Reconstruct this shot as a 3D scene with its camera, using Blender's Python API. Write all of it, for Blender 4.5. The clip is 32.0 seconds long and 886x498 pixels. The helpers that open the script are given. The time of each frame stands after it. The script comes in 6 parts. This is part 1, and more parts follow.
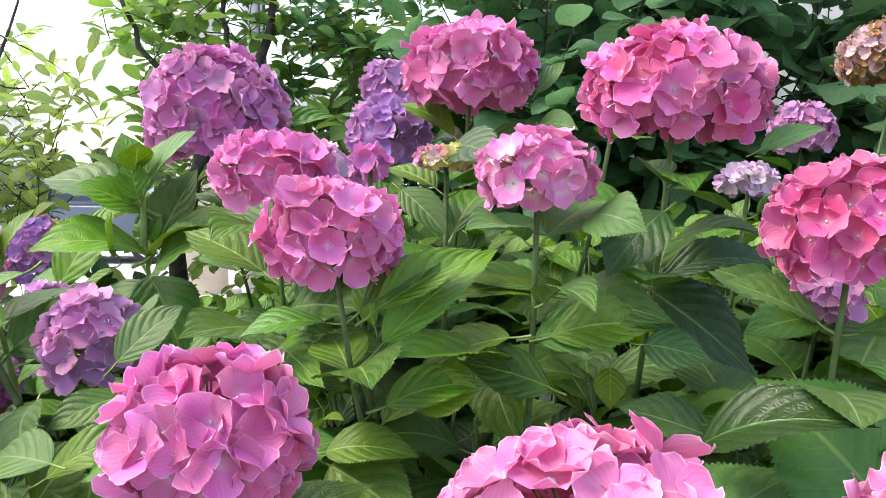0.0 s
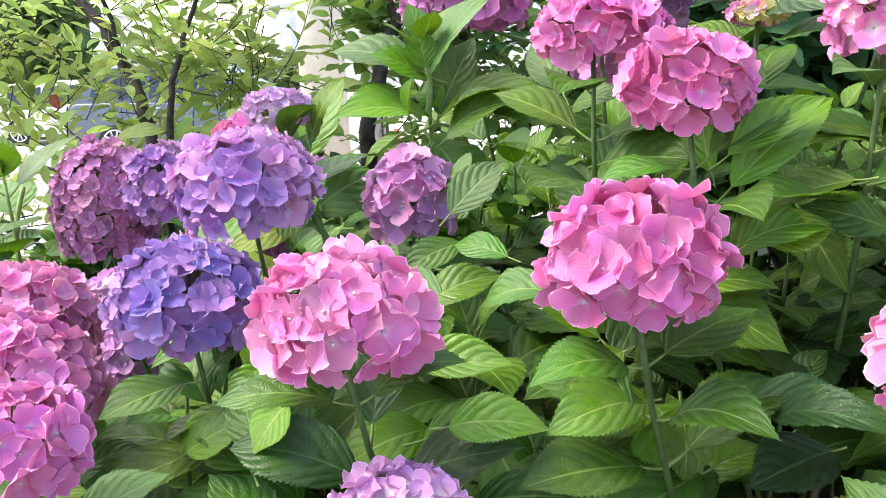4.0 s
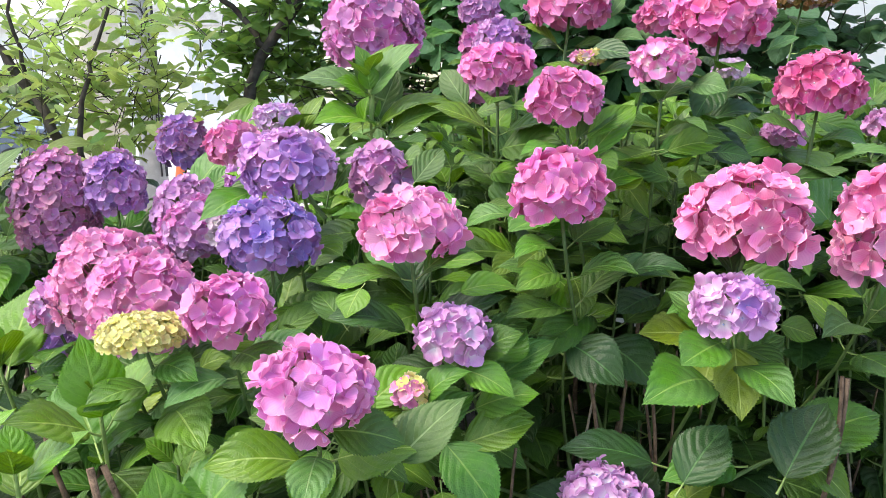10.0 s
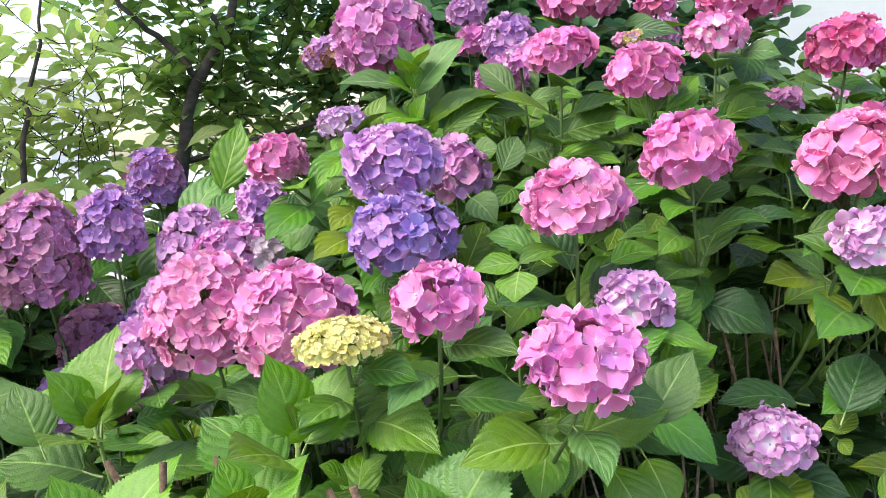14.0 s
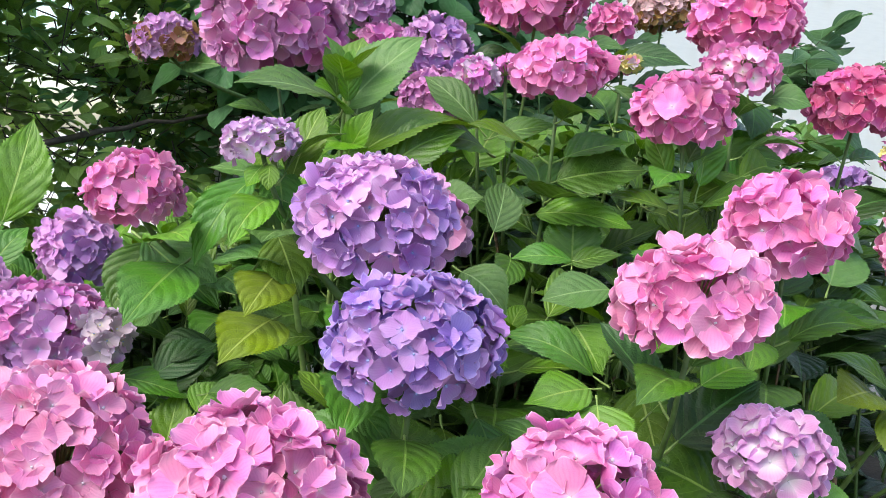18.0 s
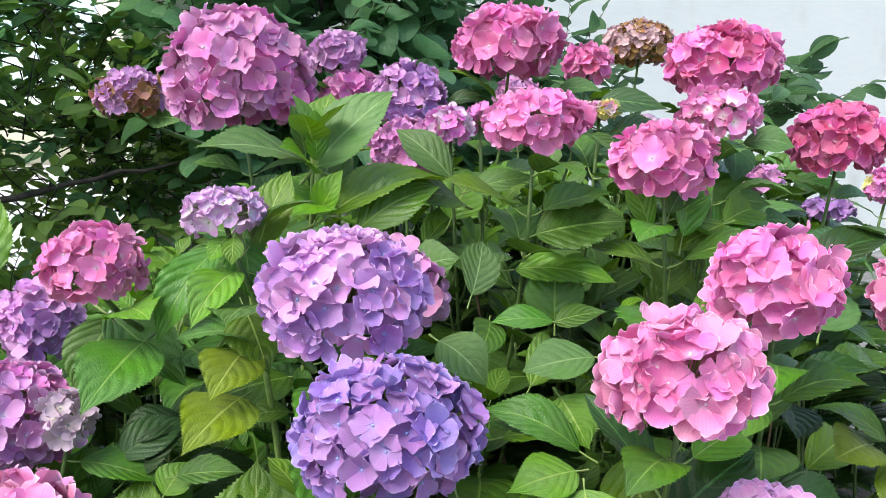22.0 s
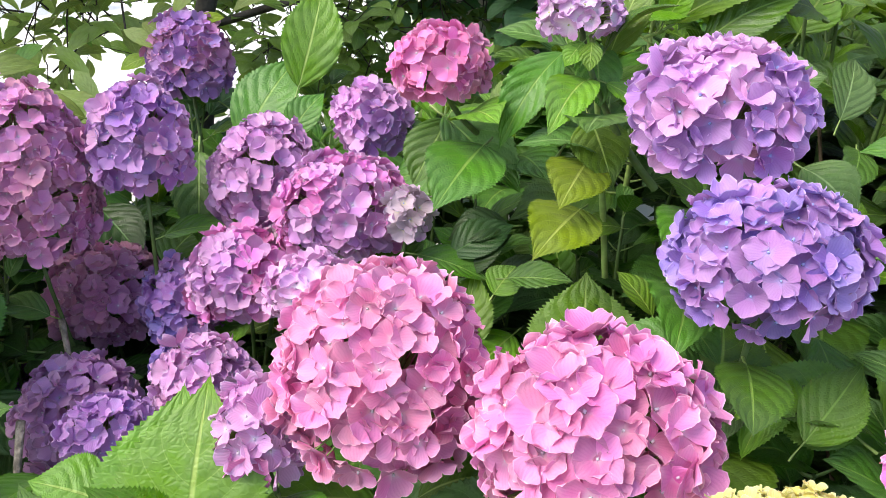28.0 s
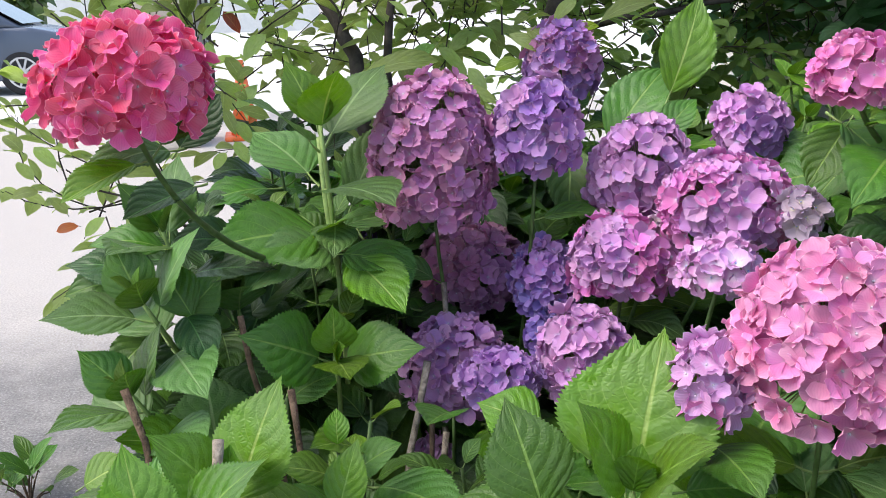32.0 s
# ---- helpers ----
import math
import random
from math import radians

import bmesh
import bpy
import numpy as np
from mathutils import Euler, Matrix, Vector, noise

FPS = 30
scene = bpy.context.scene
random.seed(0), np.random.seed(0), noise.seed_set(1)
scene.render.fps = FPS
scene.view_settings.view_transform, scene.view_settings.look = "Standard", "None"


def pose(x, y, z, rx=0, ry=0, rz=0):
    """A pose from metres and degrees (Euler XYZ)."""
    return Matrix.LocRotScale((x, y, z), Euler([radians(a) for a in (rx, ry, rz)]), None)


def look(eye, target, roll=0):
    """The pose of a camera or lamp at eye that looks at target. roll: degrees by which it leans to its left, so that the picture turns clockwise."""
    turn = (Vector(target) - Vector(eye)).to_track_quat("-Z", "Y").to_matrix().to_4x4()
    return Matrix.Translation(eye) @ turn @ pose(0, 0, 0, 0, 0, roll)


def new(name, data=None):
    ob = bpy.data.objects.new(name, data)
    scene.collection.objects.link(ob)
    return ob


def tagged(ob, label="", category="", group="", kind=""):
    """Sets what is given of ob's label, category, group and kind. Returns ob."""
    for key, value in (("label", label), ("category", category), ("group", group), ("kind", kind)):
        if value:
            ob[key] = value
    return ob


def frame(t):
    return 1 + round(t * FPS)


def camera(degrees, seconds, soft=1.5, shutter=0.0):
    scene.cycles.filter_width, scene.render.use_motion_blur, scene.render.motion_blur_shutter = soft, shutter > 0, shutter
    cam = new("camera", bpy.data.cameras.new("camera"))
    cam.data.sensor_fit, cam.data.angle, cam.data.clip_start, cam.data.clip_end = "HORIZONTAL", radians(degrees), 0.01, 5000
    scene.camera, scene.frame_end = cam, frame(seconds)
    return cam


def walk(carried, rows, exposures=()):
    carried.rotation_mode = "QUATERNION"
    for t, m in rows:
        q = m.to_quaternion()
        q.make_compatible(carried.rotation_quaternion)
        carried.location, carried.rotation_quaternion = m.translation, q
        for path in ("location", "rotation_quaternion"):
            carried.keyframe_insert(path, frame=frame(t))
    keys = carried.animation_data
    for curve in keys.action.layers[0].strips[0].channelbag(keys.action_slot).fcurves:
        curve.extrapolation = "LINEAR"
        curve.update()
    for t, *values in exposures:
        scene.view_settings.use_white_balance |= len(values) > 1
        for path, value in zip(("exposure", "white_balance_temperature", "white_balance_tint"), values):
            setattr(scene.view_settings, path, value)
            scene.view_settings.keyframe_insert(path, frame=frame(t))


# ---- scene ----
cam = camera(54.6, 32.0, 0.7)
METRES, EYE, TILT, LEAN, TURN = 4.7, 1.35, -4.5, 0.5, 0.0
ROWS = [
    (0.0, 0.0, 0.0, 0.0, 0.0, 0.0, -0.0),
    (0.5, -0.0037, -0.0019, -0.0034, -0.19, -0.65, 0.43),
    (1.0, 0.0029, -0.017, -0.0062, 0.03, -1.92, 0.98),
    (1.5, 0.0154, -0.0349, -0.0161, 1.42, -4.63, 1.18),
    (2.0, 0.0164, -0.0434, -0.0209, 2.97, -6.16, 1.41),
    (2.5, 0.0132, -0.0531, -0.015, 5.24, -6.01, 1.85),
    (3.0, -0.0141, -0.0441, -0.011, 6.57, -5.86, 1.49),
    (3.5, -0.0485, -0.0302, -0.0107, 6.75, -6.33, 0.98),
    (5.5, -0.0796, -0.0103, -0.0094, 2.24, -9.42, 3.02),
    (6.0, -0.0866, -0.0093, -0.0119, 2.08, -10.1, 3.5),
    (6.5, -0.0864, -0.0157, -0.0124, 2.16, -10.54, 3.65),
    (7.0, -0.0723, -0.0417, -0.0114, 2.12, -10.42, 3.71),
    (7.5, -0.0635, -0.0779, -0.012, 2.01, -9.86, 4.12),
    (8.0, -0.0671, -0.1, -0.0119, 1.8, -7.78, 5.06),
    (8.5, -0.0884, -0.1144, -0.0151, 1.31, -6.71, 6.54),
    (9.0, -0.1248, -0.1361, -0.0198, -3.36, -6.55, 4.73),
    (9.5, -0.1516, -0.1541, -0.0213, -8.75, -6.17, 2.81),
    (10.0, -0.1534, -0.1649, -0.0219, -10.86, -5.88, 2.24),
    (10.5, -0.145, -0.1712, -0.0233, -10.2, -6.46, 2.73),
    (11.0, -0.1564, -0.1793, -0.0315, -9.22, -7.32, 3.58),
    (11.5, -0.1968, -0.1807, -0.0335, -11.18, -7.73, 3.4),
    (12.0, -0.2411, -0.1805, -0.0292, -19.96, -5.29, 2.21),
    (12.5, -0.2705, -0.1806, -0.0286, -22.39, -4.0, 4.86),
    (13.0, -0.2791, -0.1733, -0.0373, -22.41, -3.64, 5.91),
    (13.5, -0.2831, -0.1484, -0.0351, -22.99, -3.71, 7.68),
    (15.5, -0.2858, -0.0315, -0.0166, -31.92, -7.11, 6.57),
    (16.0, -0.2839, -0.0082, -0.0084, -34.42, -5.82, 6.39),
    (16.5, -0.2924, 0.0229, -0.005, -38.49, -5.65, 7.4),
    (17.0, -0.3028, 0.0409, -0.0077, -40.22, -5.3, 6.43),
    (17.5, -0.3031, 0.0452, -0.0098, -42.01, -5.01, 4.93),
    (18.0, -0.2906, 0.044, -0.0113, -43.02, -5.03, 4.31),
    (18.5, -0.285, 0.0423, -0.012, -43.62, -5.06, 4.48),
    (19.0, -0.2876, 0.0372, -0.0098, -44.01, -5.12, 4.75),
    (19.5, -0.2852, 0.0388, -0.0095, -44.12, -5.22, 4.8),
    (20.0, -0.2855, 0.043, -0.0076, -44.09, -5.22, 4.66),
    (20.5, -0.2818, 0.0476, -0.0061, -43.91, -5.19, 4.68),
    (21.0, -0.2776, 0.0505, -0.0054, -43.87, -5.3, 4.88),
    (21.5, -0.277, 0.0502, -0.0043, -43.8, -4.94, 5.58),
    (22.0, -0.2785, 0.0499, 0.0011, -44.04, -3.74, 6.15),
    (22.5, -0.2813, 0.0521, 0.0054, -44.36, -2.21, 5.95),
    (23.0, -0.2835, 0.0508, 0.0055, -44.72, -1.36, 5.95),
    (23.5, -0.2824, 0.0527, 0.004, -44.6, -1.35, 5.64),
    (24.0, -0.2784, 0.0478, 0.0029, -44.1, -1.49, 5.81),
    (24.5, -0.2717, 0.0403, 0.0003, -43.46, -1.88, 5.96),
    (26.5, -0.2525, 0.0712, 0.0027, -36.23, -13.85, 5.73),
    (27.0, -0.2662, 0.0754, 0.0004, -34.19, -14.71, 5.46),
    (27.5, -0.2861, 0.0765, 0.0014, -30.81, -14.76, 4.92),
    (28.0, -0.2993, 0.0751, 0.0015, -28.0, -14.42, 4.21),
    (28.5, -0.3122, 0.0726, 0.0003, -25.05, -14.26, 4.04),
    (29.0, -0.3261, 0.0726, -0.0008, -23.2, -14.02, 3.27),
    (29.5, -0.3386, 0.0703, -0.0024, -21.8, -13.78, 2.57),
    (30.0, -0.3485, 0.0687, -0.0046, -19.82, -13.6, 2.27),
    (30.5, -0.3545, 0.0672, -0.0024, -17.82, -13.18, 2.17),
    (31.0, -0.3585, 0.068, -0.0018, -15.69, -12.64, 2.17),
    (31.5, -0.3629, 0.0676, -0.0029, -13.94, -12.3, 2.0),
    (32.0, -0.3658, 0.0681, -0.0032, -12.72, -12.02, 1.75),
]
walk(cam, [(t, pose(0, 0, EYE, TILT, LEAN, TURN) @ pose(METRES * x, METRES * y, METRES * z, 90 + pitch, roll, yaw)) for t, x, y, z, yaw, pitch, roll in ROWS],
     exposures=((0.0, 1.69, 7050, 10), (3.0, 1.92, 7050, 10), (6.0, 1.79, 6900, 9), (13.0, 1.66, 6900, 8), (16.0, 1.50, 6850, 5), (19.0, 1.38, 6700, 4), (22.0, 1.42, 6700, 4), (23.0, 1.20, 6700, 4), (27.0, 1.50, 7050, 8), (28.0, 1.48, 6950, 9), (31.0, 1.40, 6650, 10), (32.0, 1.12, 6600, 11)))

# ---- world, sun ----
world = bpy.data.worlds.new("overcast_sky")
scene.world = world
world.use_nodes = True
wt = world.node_tree
sky = wt.nodes.new("ShaderNodeTexSky")
sky.sky_type = "NISHITA"
sky.sun_disc = False
sky.sun_elevation = radians(52)
sky.sun_rotation = radians(-70)
sky.air_density = 1.0
sky.dust_density = 2.0
sky.ozone_density = 0.6
wt.links.new(sky.outputs[0], wt.nodes["Background"].inputs[0])
wt.nodes["Background"].inputs[1].default_value = 0.15
sun_data = bpy.data.lights.new("sun", "SUN")
sun_data.energy, sun_data.angle, sun_data.color = 1.35, radians(30), (1.0, 0.96, 0.9)
sun = new("sun", sun_data)
sun.matrix_world = look((-6, -2, 9), (0, 0, 0))


# ---- material helpers ----
class Nodes:
    """A small builder of node trees for one material."""

    def __init__(self, name):
        self.mat = bpy.data.materials.new(name)
        self.mat.use_nodes = True
        self.t = self.mat.node_tree
        self.bsdf = self.t.nodes["Principled BSDF"]
        self.out = self.t.nodes["Material Output"]

    def put(self, sock, v):
        if isinstance(v, bpy.types.NodeSocket):
            self.t.links.new(v, sock)
        elif isinstance(v, (tuple, list)) and len(v) == 3 and sock.type == "RGBA":
            sock.default_value = (*v, 1)
        else:
            sock.default_value = v

    def math(self, op, a, b=0.0, c=0.0):
        n = self.t.nodes.new("ShaderNodeMath")
        n.operation = op
        for s, v in zip(n.inputs, (a, b, c)):
            self.put(s, v)
        return n.outputs[0]

    def ramp(self, v, a, b, lo=0.0, hi=1.0):
        n = self.t.nodes.new("ShaderNodeMapRange")
        n.interpolation_type = "SMOOTHSTEP"
        for s, x in zip(n.inputs, (v, a, b, lo, hi)):
            self.put(s, x)
        return n.outputs[0]

    def mix(self, f, a, b, kind="MIX"):
        n = self.t.nodes.new("ShaderNodeMix")
        n.data_type, n.blend_type = "RGBA", kind
        self.put(n.inputs[0], f), self.put(n.inputs[6], a), self.put(n.inputs[7], b)
        return n.outputs[2]

    def noise(self, scale, detail=3.0, vec=None, rough=0.55):
        n = self.t.nodes.new("ShaderNodeTexNoise")
        n.inputs["Scale"].default_value, n.inputs["Detail"].default_value, n.inputs["Roughness"].default_value = scale, detail, rough
        self.t.links.new(vec if vec else self.coord("Object"), n.inputs["Vector"])
        return n.outputs[0]

    def coord(self, which):
        return self.t.nodes.new("ShaderNodeTexCoord").outputs[which]

    def world_place(self):
        return self.t.nodes.new("ShaderNodeNewGeometry").outputs["Position"]

    def stretch(self, vec, sx, sy, sz):
        n = self.t.nodes.new("ShaderNodeMapping")
        self.t.links.new(vec, n.inputs[0])
        n.inputs["Scale"].default_value = (sx, sy, sz)
        return n.outputs[0]

    def uv(self):
        n = self.t.nodes.new("ShaderNodeSeparateXYZ")
        self.t.links.new(self.coord("UV"), n.inputs[0])
        return n.outputs[0], n.outputs[1]

    def chance(self, island=0.35):
        a = self.t.nodes.new("ShaderNodeObjectInfo").outputs["Random"]
        b = self.t.nodes.new("ShaderNodeNewGeometry").outputs["Random Per Island"]
        return self.math("FRACT", self.math("ADD", a, self.math("MULTIPLY", b, island)))

    def hsv(self, col, h=0.5, s=1.0, v=1.0):
        n = self.t.nodes.new("ShaderNodeHueSaturation")
        self.put(n.inputs[0], h), self.put(n.inputs[1], s), self.put(n.inputs[2], v), self.put(n.inputs[4], col)
        return n.outputs[0]

    def bump(self, height, strength=0.3, distance=0.002):
        n = self.t.nodes.new("ShaderNodeBump")
        n.inputs["Strength"].default_value, n.inputs["Distance"].default_value = strength, distance
        self.t.links.new(height, n.inputs["Height"])
        self.t.links.new(n.outputs[0], self.bsdf.inputs["Normal"])
        return n.outputs[0]

    def end(self, col, rough=0.6, metal=0.0, spec=0.5, thin=0.0, thin_col=None):
        self.put(self.bsdf.inputs["Base Color"], col)
        self.put(self.bsdf.inputs["Roughness"], rough)
        self.put(self.bsdf.inputs["Metallic"], metal)
        self.put(self.bsdf.inputs["Specular IOR Level"], spec)
        if thin:
            tr = self.t.nodes.new("ShaderNodeBsdfTranslucent")
            self.put(tr.inputs[0], thin_col if thin_col else col)
            m = self.t.nodes.new("ShaderNodeMixShader")
            m.inputs[0].default_value = thin
            self.t.links.new(self.bsdf.outputs[0], m.inputs[1])
            self.t.links.new(tr.outputs[0], m.inputs[2])
            self.t.links.new(m.outputs[0], self.out.inputs[0])
        return self.mat


def petal_material(name, main, edge, heart, second=None, reach=0.30):
    """A sepal: paler rim, tinted heart, fine fan of veins, each floret a little different."""
    n = Nodes(name)
    u, v = n.uv()
    r = n.chance(0.3)
    base = n.mix(n.ramp(r, 0.55, 1.0, 0.0, 0.85), main, second) if second else main
    base = n.mix(n.ramp(u, 0.45, 1.0, 0.0, 0.26), base, edge)
    rim = n.math("MAXIMUM", n.ramp(u, 0.94, 1.0), n.math("MULTIPLY", n.ramp(n.math("ABSOLUTE", n.math("SUBTRACT", v, 0.5)), 0.45, 0.5), n.ramp(u, 0.4, 0.8)))
    base = n.mix(n.math("MULTIPLY", rim, 0.72), base, n.hsv(edge, 0.5, 0.7, 1.15))
    base = n.mix(n.ramp(u, 0.02, reach, 0.8, 0.0), base, heart)
    blotch = n.noise(26.0, 3.0, n.world_place())
    base = n.hsv(base, n.ramp(n.chance(0.9), 0.0, 1.0, 0.485, 0.515), n.ramp(blotch, 0.3, 0.7, 1.08, 0.9), n.ramp(r, 0.0, 1.0, 0.80, 1.03))
    fan = n.math("SINE", n.math("ADD", n.math("MULTIPLY", v, 52.0), n.math("MULTIPLY", n.noise(60.0, 2.0), 7.0)))
    vein = n.math("MULTIPLY", n.ramp(fan, 0.2, 1.0, 0.0, 0.24), n.ramp(u, 0.1, 0.5))
    base = n.mix(vein, base, n.hsv(base, 0.495, 1.15, 0.72))
    n.bump(n.math("ADD", fan, n.math("MULTIPLY", blotch, 2.0)), 0.22, 0.0012)
    return n.end(base, 0.58, 0.0, 0.30, 0.2)


def leaf_material(name, base, vein, gloss=0.42, thin=0.22, veins=6.2, spot=None, net_scale=26.0):
    """A leaf blade: pale midrib, side veins that sweep forward, a fine net of veins, quilted between."""
    n = Nodes(name)
    u, v = n.uv()
    side = n.math("ABSOLUTE", n.math("SUBTRACT", v, 0.5))
    r = n.chance(0.0)
    patch = n.noise(18.0, 4.0, n.world_place())
    col = n.hsv(base, n.ramp(r, 0.0, 1.0, 0.486, 0.506), n.ramp(patch, 0.3, 0.7, 1.1, 0.92), n.ramp(r, 0.0, 1.0, 0.72, 1.18))
    curve = n.math("MULTIPLY", n.math("POWER", n.math("MULTIPLY", side, 2.0), 1.3), veins * 0.38)
    sweep = n.math("SUBTRACT", n.math("MULTIPLY", u, veins), curve)
    near = n.math("ABSOLUTE", n.math("SUBTRACT", n.math("FRACT", sweep), 0.5))
    lat = n.math("MULTIPLY", n.ramp(near, 0.008, 0.034, 1.0, 0.0), n.ramp(side, 0.30, 0.48, 1.0, 0.25))
    mid = n.ramp(side, 0.008, 0.026, 1.0, 0.0)
    vor = n.t.nodes.new("ShaderNodeTexVoronoi")
    vor.feature = "DISTANCE_TO_EDGE"
    vor.inputs["Scale"].default_value = net_scale
    n.t.links.new(n.stretch(n.coord("UV"), 1.0, 0.62, 1.0), vor.inputs["Vector"])
    cell = n.ramp(vor.outputs["Distance"], 0.0, 0.30, 0.0, 1.0)
    blotch = n.noise(7.0, 4.0, n.coord("UV"), 0.65)
    col = n.mix(n.ramp(blotch, 0.42, 0.68, 0.0, 0.38), col, n.hsv(col, 0.505, 1.0, 0.58))
    if spot:
        col = n.mix(n.ramp(n.noise(7.0, 5.0, n.world_place(), 0.7), 0.60, 0.72, 0.0, 0.22), col, spot)
    col = n.mix(n.math("MULTIPLY", n.math("SUBTRACT", 1.0, cell), 0.05), col, vein)
    col = n.mix(n.math("MAXIMUM", n.math("MULTIPLY", mid, 0.72), n.math("MULTIPLY", lat, 0.26)), col, vein)
    quilt = n.math("ADD", n.ramp(near, 0.0, 0.42, 0.0, 1.0), n.math("MULTIPLY", cell, 0.30))
    n.bump(n.math("SUBTRACT", quilt, n.math("MULTIPLY", mid, 0.7)), 0.40, 0.0030)
    return n.end(col, n.ramp(patch, 0.2, 0.8, gloss - 0.06, gloss + 0.12), 0.0, 0.36, thin, n.hsv(col, 0.49, 1.1, 1.15))


def plain_material(name, col, rough=0.7, scale=12.0, vary=0.25, metal=0.0, bump=0.2, spec=0.4, fine=90.0, grit=0.25):
    n = Nodes(name)
    a = n.noise(scale, 5.0, n.world_place(), 0.6)
    b = n.noise(fine, 3.0, n.world_place())
    c = n.mix(n.ramp(a, 0.3, 0.7), n.hsv(col, 0.5, 1.0, 1 - vary), n.hsv(col, 0.5, 0.95, 1 + vary * 0.6))
    c = n.mix(n.ramp(b, 0.35, 0.65, 0.0, grit), c, n.hsv(c, 0.5, 1.0, 0.7))
    if bump:
        n.bump(n.math("ADD", a, b), bump, 0.004)
    return n.end(c, rough, metal, spec)


PETAL = {
    "pink": petal_material("petal_pink", (0.78, 0.207, 0.47), (0.88, 0.387, 0.64), (0.86, 0.5, 0.68), (0.78, 0.22, 0.52)),
    "rose": petal_material("petal_rose", (0.78, 0.211, 0.44), (0.92, 0.44, 0.63), (0.88, 0.48, 0.6), (0.84, 0.255, 0.48)),
    "deep_pink": petal_material("petal_deep_pink", (0.70, 0.125, 0.32), (0.82, 0.28, 0.50), (0.82, 0.38, 0.55), (0.70, 0.15, 0.39)),
    "orchid": petal_material("petal_orchid", (0.74, 0.207, 0.53), (0.82, 0.37, 0.68), (0.8, 0.54, 0.78), (0.68, 0.229, 0.58)),
    "pale_pink": petal_material("petal_pale_pink", (0.8, 0.29, 0.53), (0.92, 0.484, 0.66), (0.88, 0.6, 0.7), (0.82, 0.246, 0.5)),
    "warm_pink": petal_material("petal_warm_pink", (0.77, 0.246, 0.52), (0.9, 0.405, 0.64), (0.86, 0.54, 0.68), (0.8, 0.255, 0.55)),
    "blue": petal_material("petal_blue_violet", (0.33, 0.215, 0.61), (0.46, 0.34, 0.71), (0.33, 0.34, 0.74), (0.41, 0.225, 0.59)),
    "violet": petal_material("petal_violet", (0.48, 0.24, 0.58), (0.58, 0.37, 0.68), (0.42, 0.34, 0.70), (0.44, 0.24, 0.60)),
    "lilac": petal_material("petal_lilac", (0.69, 0.34, 0.63), (0.73, 0.47, 0.75), (0.74, 0.68, 0.86), (0.60, 0.27, 0.60)),
    "pale_lilac": petal_material("petal_pale_lilac", (0.68, 0.36, 0.67), (0.72, 0.48, 0.80), (0.90, 0.89, 0.88), (0.66, 0.31, 0.66), 0.85),
    "pearl": petal_material("petal_pearl_lilac", (0.68, 0.31, 0.60), (0.76, 0.46, 0.74), (0.90, 0.88, 0.89), (0.70, 0.34, 0.64), 0.72),
    "mauve": petal_material("petal_mauve", (0.66, 0.27, 0.52), (0.75, 0.42, 0.61), (0.64, 0.42, 0.60), (0.56, 0.23, 0.49)),
    "dusky": petal_material("petal_dusky_mauve", (0.60, 0.245, 0.42), (0.70, 0.39, 0.50), (0.60, 0.34, 0.46), (0.58, 0.23, 0.41)),
    "thistle": petal_material("petal_thistle", (0.64, 0.32, 0.60), (0.72, 0.46, 0.68), (0.54, 0.42, 0.68), (0.53, 0.26, 0.56)),
    "red": petal_material("petal_crimson", (0.92, 0.135, 0.30), (0.95, 0.26, 0.42), (0.92, 0.38, 0.52), (0.92, 0.17, 0.34)),
    "white_heart": petal_material("petal_pink_white_heart", (0.80, 0.24, 0.50), (0.82, 0.34, 0.60), (0.92, 0.88, 0.86), (0.78, 0.28, 0.54), 0.60),
    "bud": petal_material("petal_bud_yellow", (0.87, 0.79, 0.27), (0.94, 0.89, 0.50), (0.60, 0.66, 0.20), (0.90, 0.76, 0.50)),
    "cream": petal_material("petal_cream_lilac", (0.62, 0.48, 0.56), (0.68, 0.50, 0.78), (0.76, 0.74, 0.42), (0.76, 0.52, 0.70)),
    "faded": petal_material("petal_faded", (0.66, 0.42, 0.46), (0.74, 0.55, 0.54), (0.60, 0.44, 0.34), (0.60, 0.35, 0.46)),
    "dried": petal_material("petal_dried", (0.34, 0.17, 0.06), (0.46, 0.26, 0.10), (0.24, 0.12, 0.05), (0.46, 0.20, 0.28)),
}
BEAD = {
    "pale": plain_material("floret_bead_pale", (0.72, 0.66, 0.72), 0.5, 40.0, 0.2, bump=0),
    "blue": plain_material("floret_bead_blue", (0.40, 0.48, 0.86), 0.5, 40.0, 0.2, bump=0),
    "green": plain_material("floret_bead_green", (0.46, 0.52, 0.20), 0.5, 40.0, 0.2, bump=0),
}
